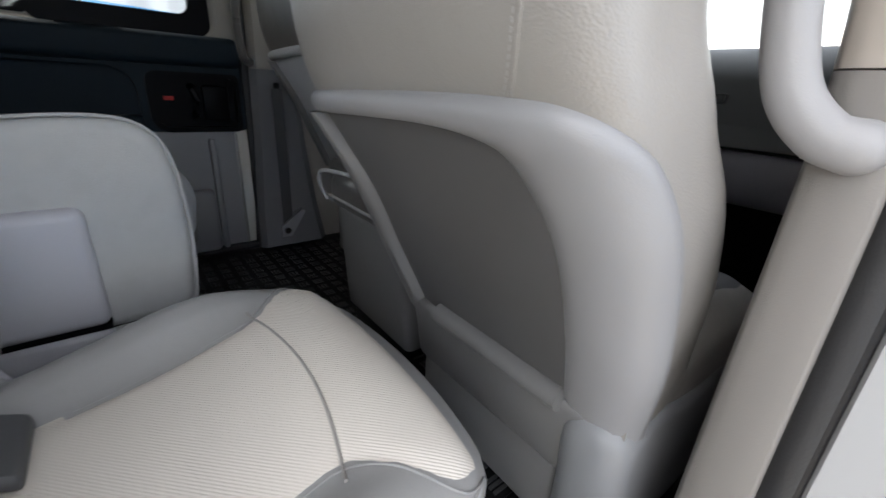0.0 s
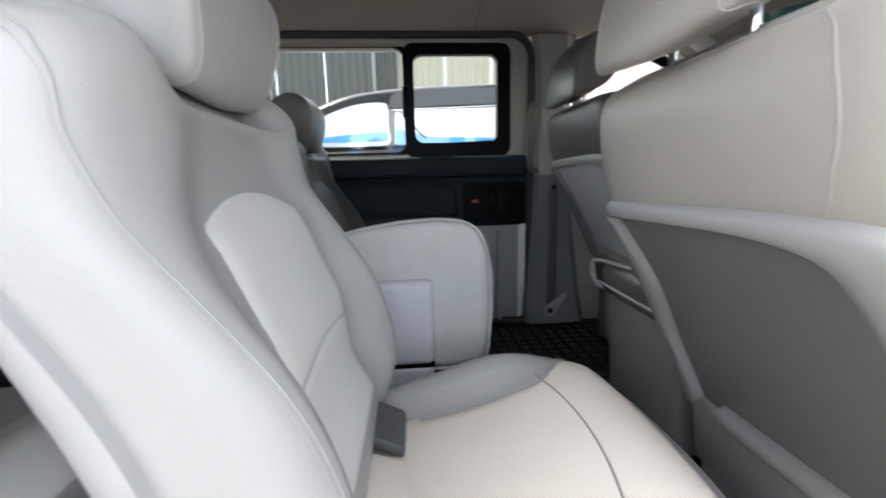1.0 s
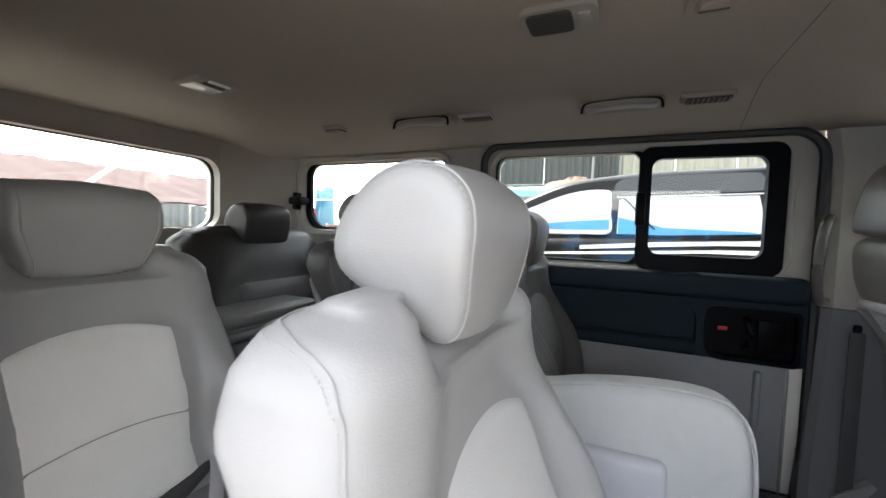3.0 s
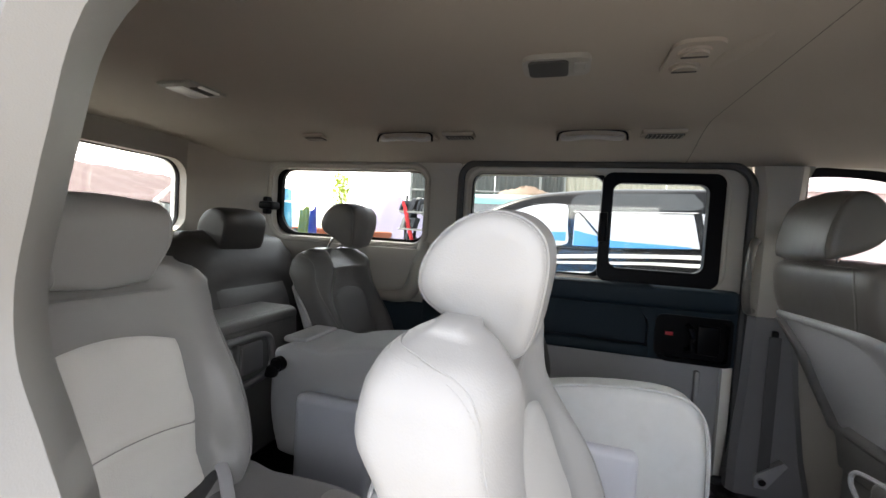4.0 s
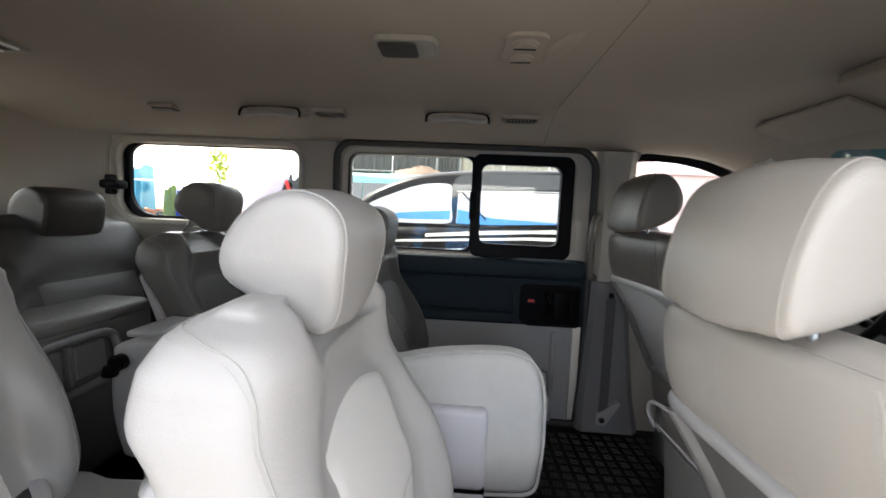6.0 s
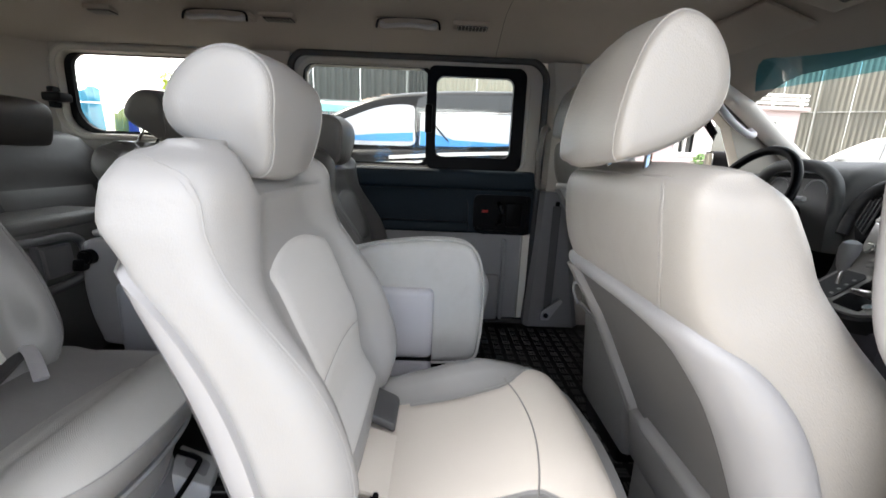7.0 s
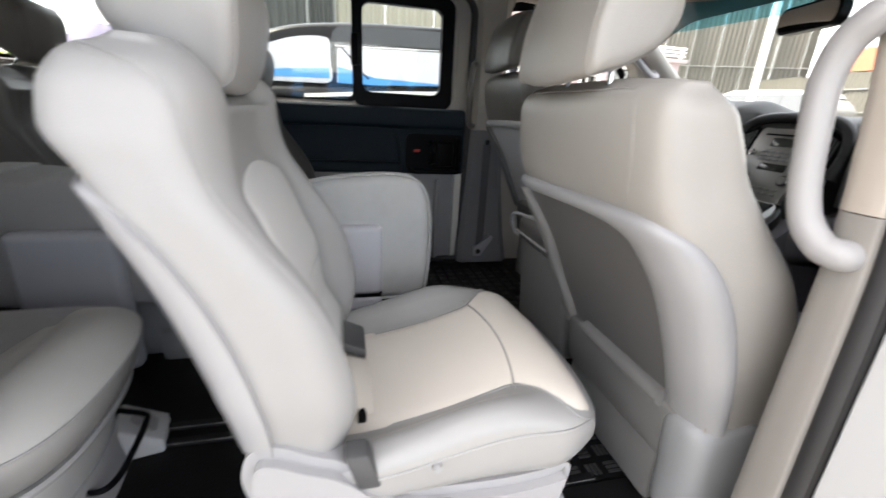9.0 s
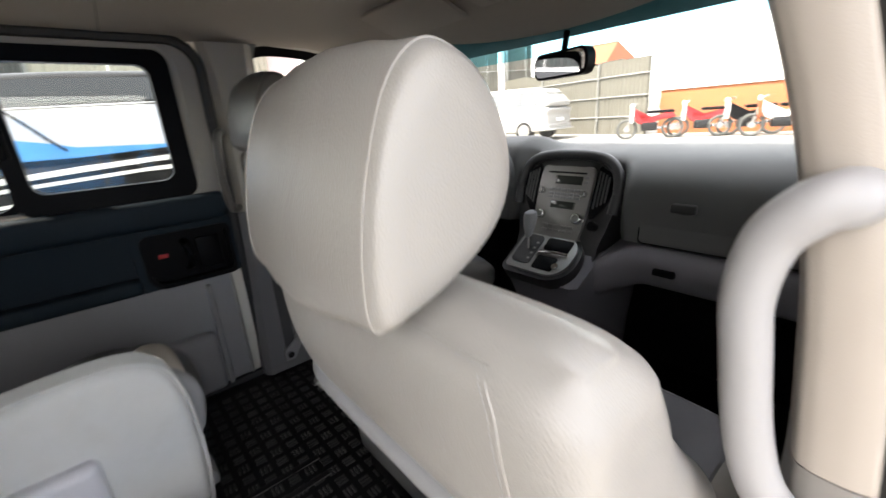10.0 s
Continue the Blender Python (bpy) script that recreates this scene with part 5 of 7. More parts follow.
part("hinge_cover", box(-0.262, -0.022, 0.778, 0.83, 0.02, 0.418, 0.022, 4), FOLDTRIM, fold3, "grey plastic hinge cover")
part("knob", joined(cyl((-0.338, 0.806, 0.484), 0.022, 0.03, "y", 18, 0.005), bent(box(-0.368, -0.332, 0.786, 0.812, 0.445, 0.482, 0.008), lambda x, y, z: (x - 0.2 * (0.48 - z), y, z))), BLACK, fold3)
part("top_tray", box(-0.375, -0.29, 0.87, 1.05, 0.530, 0.549, 0.008, 3), PLASTIC, fold3, "pale plastic tray")
part("leg_frame", joined(box(-0.3, 0.08, 0.88, 1.06, 0.0, 0.21, 0.02), box(0.0, 0.10, 0.84, 0.92, 0.0, 0.10, 0.02)), PLASTIC_MID, fold3)

# rear bench with the cup holder slab in front of it
bench = thing("rear_bench", (-0.9, 1.2, 0.0), "rear bench with headrest in grey leather darkened for shade", "seat")
rings, bsurf, bh = make_back(
    rear=[(-1.00, 0.30), (-1.06, 0.45), (-1.12, 0.60), (-1.16, 0.72), (-1.17, 0.80), (-1.14, 0.835), (-1.12, 0.845)],
    front=[(-0.82, 0.30), (-0.83, 0.42), (-0.88, 0.55), (-0.94, 0.66), (-0.985, 0.75), (-1.02, 0.81), (-1.07, 0.842)],
    inset=[(0.28, 0.01), (0.45, 0.045), (0.62, 0.03), (0.78, 0.0)],
    width=[(0.30, 0.36), (0.6, 0.37), (0.76, 0.35), (0.82, 0.30), (0.845, 0.22)])
B = Matrix.Translation((0.15, 1.21, 0.0))
part("backrest", moved(loft(rings), B), LEATHER_DEEP_SHADE, bench)
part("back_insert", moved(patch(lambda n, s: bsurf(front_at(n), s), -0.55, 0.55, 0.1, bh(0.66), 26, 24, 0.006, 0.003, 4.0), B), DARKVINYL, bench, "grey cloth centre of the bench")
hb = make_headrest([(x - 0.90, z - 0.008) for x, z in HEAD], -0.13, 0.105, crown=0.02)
part("headrest", moved(loft(hb), B), LEATHER_DEEP_SHADE, bench)
for hy in (-0.07, 0.05):
    part("headrest_post", tube([B @ Vector((-1.06, hy, 0.80)), B @ Vector((-1.05, hy, 0.86))], 0.006, 8), CHROME, bench)
part("cushion", box(-0.90, -0.66, 0.86, 1.56, 0.18, 0.36, 0.05, 4), LEATHER_DEEP_SHADE, bench)
part("base", box(-0.88, -0.68, 0.90, 1.54, 0.0, 0.20, 0.01), GREYTRIM, bench)
slab = thing("folded_rear_seat", (-0.65, 0.95, 0.0), "grey folded rear seat back with two cup holders", "seat")
SLABLEAN = lambda x, y, z: (x + 0.06 * (0.35 - z), y, z)
part("folded_backrest", bent(box(-0.80, -0.575, 0.42, 1.24, 0.06, 0.565, 0.03, 4), SLABLEAN), PANEL, slab)
part("top_ledge", bent(box(-0.78, -0.566, 0.50, 1.22, 0.520, 0.560, 0.014, 3), SLABLEAN), PANEL, slab)
part("holder_rim", tube(catmull([(-0.572, 0.785, 0.490), (-0.566, 0.90, 0.500), (-0.566, 1.02, 0.492), (-0.562, 1.052, 0.440), (-0.556, 1.040, 0.365), (-0.553, 0.93, 0.345), (-0.556, 0.80, 0.350), (-0.566, 0.765, 0.42)], 60, True), 0.013, 12, closed=True, up=(1, 0, 0)), PLASTIC_MID, slab)
for yy, w in ((0.832, 0.050), (0.962, 0.056)):
    part("cup_flap", bent(box(-0.580, -0.562, yy - w, yy + w, 0.372, 0.474, 0.010, 3), SLABLEAN), PLASTIC_MID, slab)
    # Pale strip paints the highlight along the flap's edge.
    part("flap_edge", bent(box(-0.575, -0.556, yy - w, yy - w + 0.008, 0.380, 0.468, 0.003), SLABLEAN), GRIP, slab, "pale edge painted as a highlight on the flap")
part("holder_bar", bent(box(-0.580, -0.555, 0.887, 0.901, 0.362, 0.484, 0.005, 2), SLABLEAN), PLASTIC_MID, slab)

# ---- front: folded middle seat, dash, wheel, windscreen ----
mid = thing("folded_console_seat", (1.3, 0.75, 0.0), "grey folded front middle seat with tray", "seat")
part("folded_backrest", box(1.10, 1.56, 0.60, 0.90, 0.345, 0.43, 0.026, 4), SHADED_TAUPE, mid, "dark grey leather pad")
part("cushion", bent(box(1.12, 1.60, 0.595, 0.905, 0.05, 0.350, 0.02, 4), lambda x, y, z: (x + 0.08 * (0.35 - z), y, z)), PANEL, mid)
part("piping", tube(catmull([(1.112, 0.600, 0.352), (1.100, 0.600, 0.372), (1.098, 0.64, 0.374), (1.098, 0.86, 0.374), (1.100, 0.90, 0.372), (1.112, 0.90, 0.352)], 30), 0.0035, 6), STITCH, mid)
part("pull_loop", tube(catmull([(1.100, 0.905, 0.36), (1.085, 0.915, 0.40), (1.085, 0.90, 0.432), (1.10, 0.84, 0.438), (1.12, 0.78, 0.436)], 24), 0.005, 8), PLASTIC, mid)
part("tray", box(1.22, 1.52, 0.63, 0.87, 0.425, 0.445, 0.01), DASHLOW, mid)
part("base", box(1.15, 1.55, 0.63, 0.87, 0.0, 0.12, 0.01), BLACK, mid)

CONSOLE = material("black_console", (0.026, 0.026, 0.028), 0.4, bump=0.2, bump_scale=600, vary=0.08)
LCD = material("dim_display", (0.03, 0.034, 0.03), 0.15, vary=0.1)
dash = thing("dashboard", (2.15, 0.8, 0.0), "dark grey dashboard with silver centre console", "dashboard", kind="structure")
top = [tuple(p) for p in catmull([(1.978, 0.526), (1.973, 0.60), (1.974, 0.655), (1.988, 0.708), (2.03, 0.750), (2.10, 0.777), (2.22, 0.792), (2.45, 0.80)], 34)] + [(2.45, 0.53)]
rings = []
for y in np.linspace(0.05, 1.58, 90):
    hump = 0.055 * ease(0.92, 1.05, y) * ease(1.50, 1.38, y)
    back = 0.11 * ease(0.57, 0.65, y) * ease(1.05, 0.97, y)
    rings.append([(min(2.45, x + back * ease(0.80, 0.70, z)), y, z + hump * ease(0.70, 0.76, z) * ease(2.35, 2.15, x)) for x, z in top])
part("top_pad", loft(rings), DASH, dash)
lean = lambda x, y, z: (x + 0.020 * ease(0.62, 0.70, z) ** 1.5, y, z)
part("glove_box", bent(plate(rrect(0.06, 0.523, 0.533, 0.692, (0.012, 0.03, 0.03, 0.012)), [], "x", 1.967, 1.99), lean), DASH, dash)
part("glove_gap", tube([lean(1.9725, u, v) for u, v in rrect(0.057, 0.527, 0.529, 0.696, (0.012, 0.03, 0.03, 0.012))], 0.003, 6, closed=True, up=(1, 0, 0)), BLACK, dash)
part("glove_handle", joined(box(1.957, 1.985, 0.375, 0.440, 0.635, 0.662, 0.006)), CONSOLE, dash)
rings = []
for y in np.linspace(0.04, 0.68, 40):
    fall = 0.075 * ease(0.50, 0.68, y)
    prof = catmull([(1.992, 0.524), (1.966, 0.516), (1.956, 0.488), (1.962, 0.44), (1.985, 0.40), (2.03, 0.378), (2.2, 0.36)], 20)
    rings.append([(x - 0.3 * fall, y, z - fall) for x, z in prof] + [(2.2, y, 0.523)])
part("lower_pad", loft(rings), DASHLOW, dash)
part("lower_handle", box(1.945, 1.975, 0.405, 0.468, 0.442, 0.464, 0.006), BLACK, dash)
part("footwell", box(2.22, 2.26, 0.05, 1.60, 0.0, 0.62, 0), BLACK, dash)
# console: leaning plate with radio, vents, dials
C0 = Matrix.Translation((1.985, 0.81, 0.58)) @ Matrix.Rotation(radians(20), 4, "Y")
part("console_body", moved(plate(rounded_profile([(-0.19, 0.15), (-0.12, 0.20), (0, 0.212), (0.12, 0.20), (0.19, 0.15), (0.185, 0.02), (0.165, -0.08), (0.13, -0.16), (-0.13, -0.16), (-0.165, -0.08), (-0.185, 0.02)], 70), [], "x", 0.0, 0.18), C0), CONSOLE, dash)
part("console_hood", moved(tube(catmull([(-0.004, -0.19, 0.02), (-0.008, -0.192, 0.11), (-0.010, -0.165, 0.175), (-0.010, -0.09, 0.207), (-0.010, 0.09, 0.207), (-0.010, 0.165, 0.175), (-0.008, 0.192, 0.11), (-0.004, 0.19, 0.02)], 50), 0.018, 12), C0), CONSOLE, dash)
face = plate(rounded_profile([(-0.100, 0.158), (-0.05, 0.168), (0.05, 0.168), (0.100, 0.158), (0.104, 0.04), (0.094, -0.07), (0.086, -0.085), (-0.086, -0.085), (-0.094, -0.07), (-0.104, 0.04)], 60), [], "x", -0.014, 0.01)
part("console_face", moved(face, C0), SILVER, dash, "brushed silver radio and climate panel")
part("radio_slot", moved(box(-0.0165, -0.013, -0.075, 0.075, 0.143, 0.149, 0.001), C0), BLACK, dash)
part("radio_display", moved(box(-0.0175, -0.012, -0.065, 0.040, 0.105, 0.135, 0.002), C0), LCD, dash, "dim grey display")
part("climate_display", moved(box(-0.0175, -0.012, -0.055, 0.040, 0.018, 0.044, 0.002), C0), LCD, dash, "dim grey display")
for yy, zz, rr in ((-0.078, -0.012, 0.019), (0.068, -0.010, 0.016), (-0.083, 0.075, 0.011), (0.083, 0.075, 0.011)):
    d = part("dial", moved(cyl((-0.022, yy, zz), rr, 0.020, "x", 24, 0.003), C0), CHROME, dash)
    part("dial_cap", moved(cyl((-0.034, yy, zz), rr * 0.7, 0.005, "x", 20, 0.001), C0), SILVER, d)
for k, zz in enumerate((0.085, 0.070, 0.058, -0.045, -0.062)):
    for q in range(5):
        u = -0.058 + 0.026 * q
        part("console_button", moved(box(-0.0175, -0.012, u - 0.0105, u + 0.0105, zz - 0.0045, zz + 0.0045, 0.0015), C0), SILVER if k > 2 else GREYTRIM, dash)
for zz in (0.116, 0.132):
    part("console_button", moved(box(-0.0175, -0.012, -0.088, -0.072, zz - 0.005, zz + 0.005, 0.0015), C0), GREYTRIM, dash)
for side in (-1, 1):
    q = [(0.112, 0.0), (0.150, 0.03), (0.172, 0.09), (0.170, 0.14), (0.140, 0.165), (0.114, 0.160)]
    v = part("air_vent", moved(plate([(side * u, w) for u, w in catmull(q, 40, True)], [], "x", -0.010, 0.01), C0), BLACK, dash, "slatted air vent")
    for k in range(4):
        u = side * (0.122 + 0.012 * k)
        part("vane", moved(box(-0.016, -0.008, u - 0.002, u + 0.002, 0.03 + 0.008 * k, 0.158 - 0.006 * k, 0), C0), DASH, v)
part("fan_knob", moved(cyl((-0.012, -0.135, -0.028), 0.016, 0.024, "x", 20, 0.003), C0), BLACK, dash)
C1 = Matrix.Translation((1.885, 0.81, 0.452)) @ Matrix.Rotation(radians(-34), 4, "Y")
part("shift_surround", moved(plate(rrect(-0.10, 0.10, -0.135, 0.135, (0.03, 0.03, 0.09, 0.09)), [], "z", -0.05, 0.0), C1), CONSOLE, dash)
part("shift_plate", moved(plate(rrect(-0.085, 0.09, -0.118, 0.118, (0.02, 0.02, 0.075, 0.075)), [], "z", 0.0, 0.010), C1), SILVER, dash, "silver tray surround")
part("coin_tray", moved(box(0.015, 0.07, -0.090, 0.01, 0.006, 0.014, 0.006), C1), BLACK, dash)
part("tray_bar", moved(tube(catmull([(0.01, -0.095, 0.014), (0.005, -0.05, 0.020), (0.0, 0.01, 0.014)], 14), 0.005, 8), C1), CHROME, dash)
part("ash_tray", moved(box(-0.068, -0.012, -0.07, 0.01, 0.006, 0.014, 0.006), C1), BLACK, dash)
part("lighter_socket", moved(cyl((-0.045, -0.075, 0.012), 0.012, 0.012, "z", 16, 0.002), C1), CHROME, dash)
part("shift_gate", moved(plate(rrect(-0.06, 0.07, 0.025, 0.105, 0.02), [], "z", 0.008, 0.013), C1), CONSOLE, dash)
for k in range(4):
    part("gate_mark", moved(box(-0.04 + 0.024 * k, -0.032 + 0.024 * k, 0.035, 0.045, 0.0125, 0.0138, 0), C1), STITCH, dash)
rings = []
for z, w, xx in ((0.0, 0.10, 1.93), (0.15, 0.11, 1.91), (0.30, 0.13, 1.86), (0.37, 0.15, 1.84), (0.42, 0.16, 1.90), (0.47, 0.17, 1.95)):
    rings.append([(xx, 0.81 - w + 0.02, z), (xx + 0.02, 0.81 - w, z), (2.2, 0.81 - w - 0.06, z), (2.2, 0.81 + w + 0.06, z), (xx + 0.02, 0.81 + w, z), (xx, 0.81 + w - 0.02, z)])
part("lower_console", loft(rings), DASHLOW, dash, "lavender-grey console side")
lever = thing("gear_lever", (1.89, 0.875, 0.45), "silver-grey gear lever on the console", "gear lever")
part("stalk", tube([(1.885, 0.875, 0.455), (1.895, 0.88, 0.53)], 0.008, 10), CHROME, lever)
part("knob", loft([[(1.897 + r * math.cos(a) + 0.15 * (z - 0.55), 0.88 + 0.85 * r * math.sin(a), z) for a in np.linspace(0, 2 * math.pi, 18, endpoint=False)] for z, r in ((0.505, 0.010), (0.52, 0.017), (0.55, 0.025), (0.575, 0.028), (0.592, 0.024), (0.600, 0.010))]), GREYTRIM, lever)
cluster = thing("instrument_cluster", (2.12, 1.22, 0.70), "dark instrument cluster with dials", "instrument panel")
part("face", moved(plate(rrect(-0.16, 0.16, -0.06, 0.07, 0.04), [], "x", 0.0, 0.03), Matrix.Translation((2.0, 1.22, 0.725)) @ Matrix.Rotation(radians(14), 4, "Y")), BLACK, cluster)
part("hood", tube(catmull([(1.99, 1.05, 0.66), (1.985, 1.06, 0.76), (1.985, 1.14, 0.815), (1.985, 1.30, 0.815), (1.985, 1.38, 0.76), (1.99, 1.39, 0.66)], 30), 0.022, 10), DASH, cluster)
for yy in (1.14, 1.30):
    part("dial_ring", tube([(1.995 + 0.0, yy + 0.045 * math.cos(a), 0.725 + 0.045 * math.sin(a)) for a in np.linspace(0, 2 * math.pi, 24, endpoint=False)], 0.0025, 6, closed=True, up=(1, 0, 0)), GREYTRIM, cluster)
wheel = thing("steering_wheel", (1.82, 1.2, 0.7), "dark leather steering wheel with four spokes", "steering wheel")
Wm = Matrix.Translation((1.79, 1.20, 0.70)) @ Matrix.Rotation(radians(24), 4, "Y")
part("rim", moved(tube([(0, 0.185 * math.cos(a), 0.185 * math.sin(a)) for a in np.linspace(0, 2 * math.pi, 48, endpoint=False)], 0.016, 12, closed=True, up=(1, 0, 0)), Wm), BLACK, wheel)
part("hub", moved(plate(rounded_profile([(-0.08, 0.03), (0, 0.055), (0.08, 0.03), (0.06, -0.06), (0, -0.085), (-0.06, -0.06)], 40), [], "x", -0.03, 0.04), Wm), BLACK, wheel)
for a in (200, 340, 250, 290):
    part("spoke", moved(tube([(0, 0.06 * math.cos(radians(a)), 0.06 * math.sin(radians(a))), (0, 0.18 * math.cos(radians(a)), 0.18 * math.sin(radians(a)))], 0.016, 8, flat=0.5), Wm), BLACK, wheel)
part("column", tube([(1.80, 1.20, 0.69), (2.05, 1.20, 0.60)], 0.05, 14), BLACK, wheel)
part("ignition_lock", cyl((1.90, 1.09, 0.60), 0.02, 0.03, "x", 16, 0.003), CHROME, wheel)
part("stalk", tube([(1.86, 1.15, 0.70), (1.85, 1.02, 0.71)], 0.009, 8), GREYTRIM, wheel)

visor_rows = []
for k, (x, z) in enumerate(catmull([(1.265, 1.12), (1.275, 1.19), (1.31, 1.228), (1.40, 1.236), (1.52, 1.226), (1.64, 1.196), (1.76, 1.14), (1.87, 1.06), (1.96, 0.96)], 40)):
    w = 0.012 + 0.026 * ease(0, 8, k)
    visor_rows.append([(x, 1.679, z + 0.006), (x + 0.004, 1.692, z + 0.004), (x + 0.006, 1.705, z - w), (x + 0.006, 1.702, z - w), (x + 0.002, 1.688, z), (x, 1.676, z)])
rv = thing("rain_visor", (1.6, 1.69, 1.2), "smoked plastic rain visor over the driver's window", "visor")
part("shade", loft(visor_rows), BLACK, rv)
dm = thing("door_mirror", (2.06, 1.8, 0.75), "black door mirror outside the driver's window", "mirror")
Dm = Matrix.Translation((2.06, 1.86, 0.795)) @ Matrix.Rotation(radians(-24), 4, "Z")
part("shell", moved(plate(rrect(-0.125, 0.125, -0.085, 0.085, 0.04), [], "x", 0.0, 0.07), Dm), BLACK, dm)
part("glass", moved(plate(rrect(-0.115, 0.115, -0.075, 0.075, 0.035), [], "x", -0.004, -0.001), Dm), MIRROR, dm)
part("arm", box(2.06, 2.12, 1.66, 1.78, 0.70, 0.75, 0.015, 2), BLACK, dm)
# windscreen
ws = thing("windscreen", (2.1, 0.8, 0.8), "front windscreen with tinted upper band", "window", kind="structure")
rows = []
for s in np.linspace(0, 1, 10):
    rows.append([(2.46 - 0.58 * s - 0.10 * ((y - 0.8) / 0.75) ** 2, y, 0.80 + 0.40 * s) for y in np.linspace(0.08, 1.55, 16)])
g = part("pane", loft(rows[:8], closed=False), GLASS, ws)
g.visible_shadow = False
g = part("tint_band", loft(rows[7:], closed=False), GLASS_DARK, ws)
g.visible_shadow = False
for yy, sgn in ((1.56, -1), (0.07, 1)):
    part("a_pillar", tube(catmull([(2.36, yy, 0.78), (2.15, yy + 0.0, 0.93), (1.93, yy + sgn * 0.03, 1.08), (1.72, yy + sgn * 0.06, 1.20)], 20), 0.045, 12, flat=0.8), material("pale_pillar_trim", (0.46, 0.445, 0.42), 0.5, bump=0.1) if sgn < 0 else BEIGE, ws)
ah = thing("pillar_grip", (1.92, 1.5, 0.98), "grey grip on the windscreen pillar", "handle")
part("bar", tube(catmull([(1.83, 1.50, 1.09), (1.80, 1.46, 1.06), (1.84, 1.44, 1.00), (1.92, 1.44, 0.945), (1.97, 1.46, 0.94), (1.99, 1.51, 0.96)], 24), 0.014, 10), HINGE, ah)
mir = thing("rear_view_mirror", (1.9, 0.78, 1.07), "black framed rear-view mirror on the windscreen", "mirror")
Mm = Matrix.Translation((1.90, 0.775, 1.065)) @ Matrix.Rotation(radians(-14), 4, "Z")
part("shell", moved(plate(rrect(-0.115, 0.115, -0.038, 0.038, 0.03), [], "x", 0.0, 0.03), Mm), BLACK, mir)
part("glass", moved(plate(rrect(-0.107, 0.107, -0.031, 0.031, 0.025), [], "x", -0.003, -0.001), Mm), MIRROR, mir)
part("stem", tube([(1.925, 0.78, 1.07), (1.95, 0.78, 1.17)], 0.010, 8), BLACK, mir)
for yy in (0.40, 1.20):
    v = thing("sun_visor", (1.7, yy, 1.2), "grey folded sun visor under the headliner", "sun visor", group="sun visors")
    part("visor", bent(box(1.58, 1.75, yy - 0.20, yy + 0.20, 0.0, 0.014, 0.006), lambda x, y, z: (x, y, z + 1.294 - 0.19 * ease(1.45, 2.15, x))), LINER, v)
oc = thing("overhead_console", (1.55, 0.8, 1.25), "grey overhead console with small lamp lens", "console")
part("body", bent(box(1.46, 1.70, 0.70, 0.90, 1.272, 1.305, 0.012, 3), lambda x, y, z: (x, y, z - 0.19 * ease(1.45, 2.15, x))), LINER, oc)
part("lamp_lens", bent(box(1.50, 1.58, 0.74, 0.86, 1.268, 1.275, 0.003), lambda x, y, z: (x, y, z - 0.19 * ease(1.45, 2.15, x))), PLASTIC, oc)
part("dark_panel", bent(box(1.62, 1.67, 0.76, 0.84, 1.268, 1.275, 0.003), lambda x, y, z: (x, y, z - 0.19 * ease(1.45, 2.15, x))), BLACK, oc)


# ---- outside ----
GROUND = material("concrete_yard", (0.20, 0.193, 0.18), 0.85, bump=0.4, bump_scale=30, vary=0.12, scale=1.5, dirt=0.3)


def yard_z(x):
    """Height of the yard, which rises ahead of the van."""
    return -0.55 + 0.55 * ease(3.5, 11.0, x)


gx = [-120, -40, -10, 0, 3.5] + [3.5 + 0.5 * k for k in range(1, 16)] + [14, 25, 60, 160]
tagged(part("ground", joined(loft([[(x, -120, yard_z(x)), (x, 0, yard_z(x)), (x, 120, yard_z(x))] for x in gx], closed=False), loft([[(x, -120, yard_z(x) - 0.2), (x, 120, yard_z(x) - 0.2)] for x in gx], closed=False)), GROUND), "grey concrete yard rising gently ahead of the van", "ground", kind="structure")
CARBLACK = material("black_car_paint", (0.005, 0.005, 0.006), 0.30, spec=0.15, coat=0.0, vary=0.1)
# White pane colour that paints the sky reflected in the car windows.
PANE_REFLECTION = material("white_pane_reflection", (0.42, 0.43, 0.46), 0.35, coat=0.5, vary=0.03)
CARGLASS = material("dark_car_glass", (0.01, 0.012, 0.012), 0.02, spec=1.0, coat=1.0, vary=0.0)
TEAL = material("teal_car_paint", (0.10, 0.30, 0.28), 0.3, coat=0.6, vary=0.05)
SHEET = material("beige_metal_sheet", (0.27, 0.255, 0.205), 0.6, metal=0.1, vary=0.08, scale=1.0, dirt=0.35)
# Beige sheet darkened to offset strong sun on the walls ahead.
SHEETFAR = material("darkened_beige_sheet", (0.105, 0.101, 0.085), 0.6, metal=0.1, vary=0.12, scale=0.6, dirt=0.35)
CARWHITE = material("white_estate_paint", (0.30, 0.30, 0.295), 0.25, coat=0.5, vary=0.02, dirt=0.04)
SHEETGREY = material("grey_metal_sheet", (0.20, 0.205, 0.20), 0.6, metal=0.1, vary=0.1, scale=1.0, dirt=0.35)
SHEETBLUE = material("blue_metal_sheet", (0.04, 0.22, 0.50), 0.5, metal=0.1, vary=0.1, scale=1.0, dirt=0.15)
ROOFTILE = material("orange_roof_tile", (0.22, 0.07, 0.03), 0.8, bump=0.3, bump_scale=20, vary=0.2, scale=3.0, dirt=0.3)
RENDERPINK = material("pale_pink_wall", (0.44, 0.36, 0.365), 0.8, bump=0.3, bump_scale=40, vary=0.06, scale=1.0, dirt=0.2)
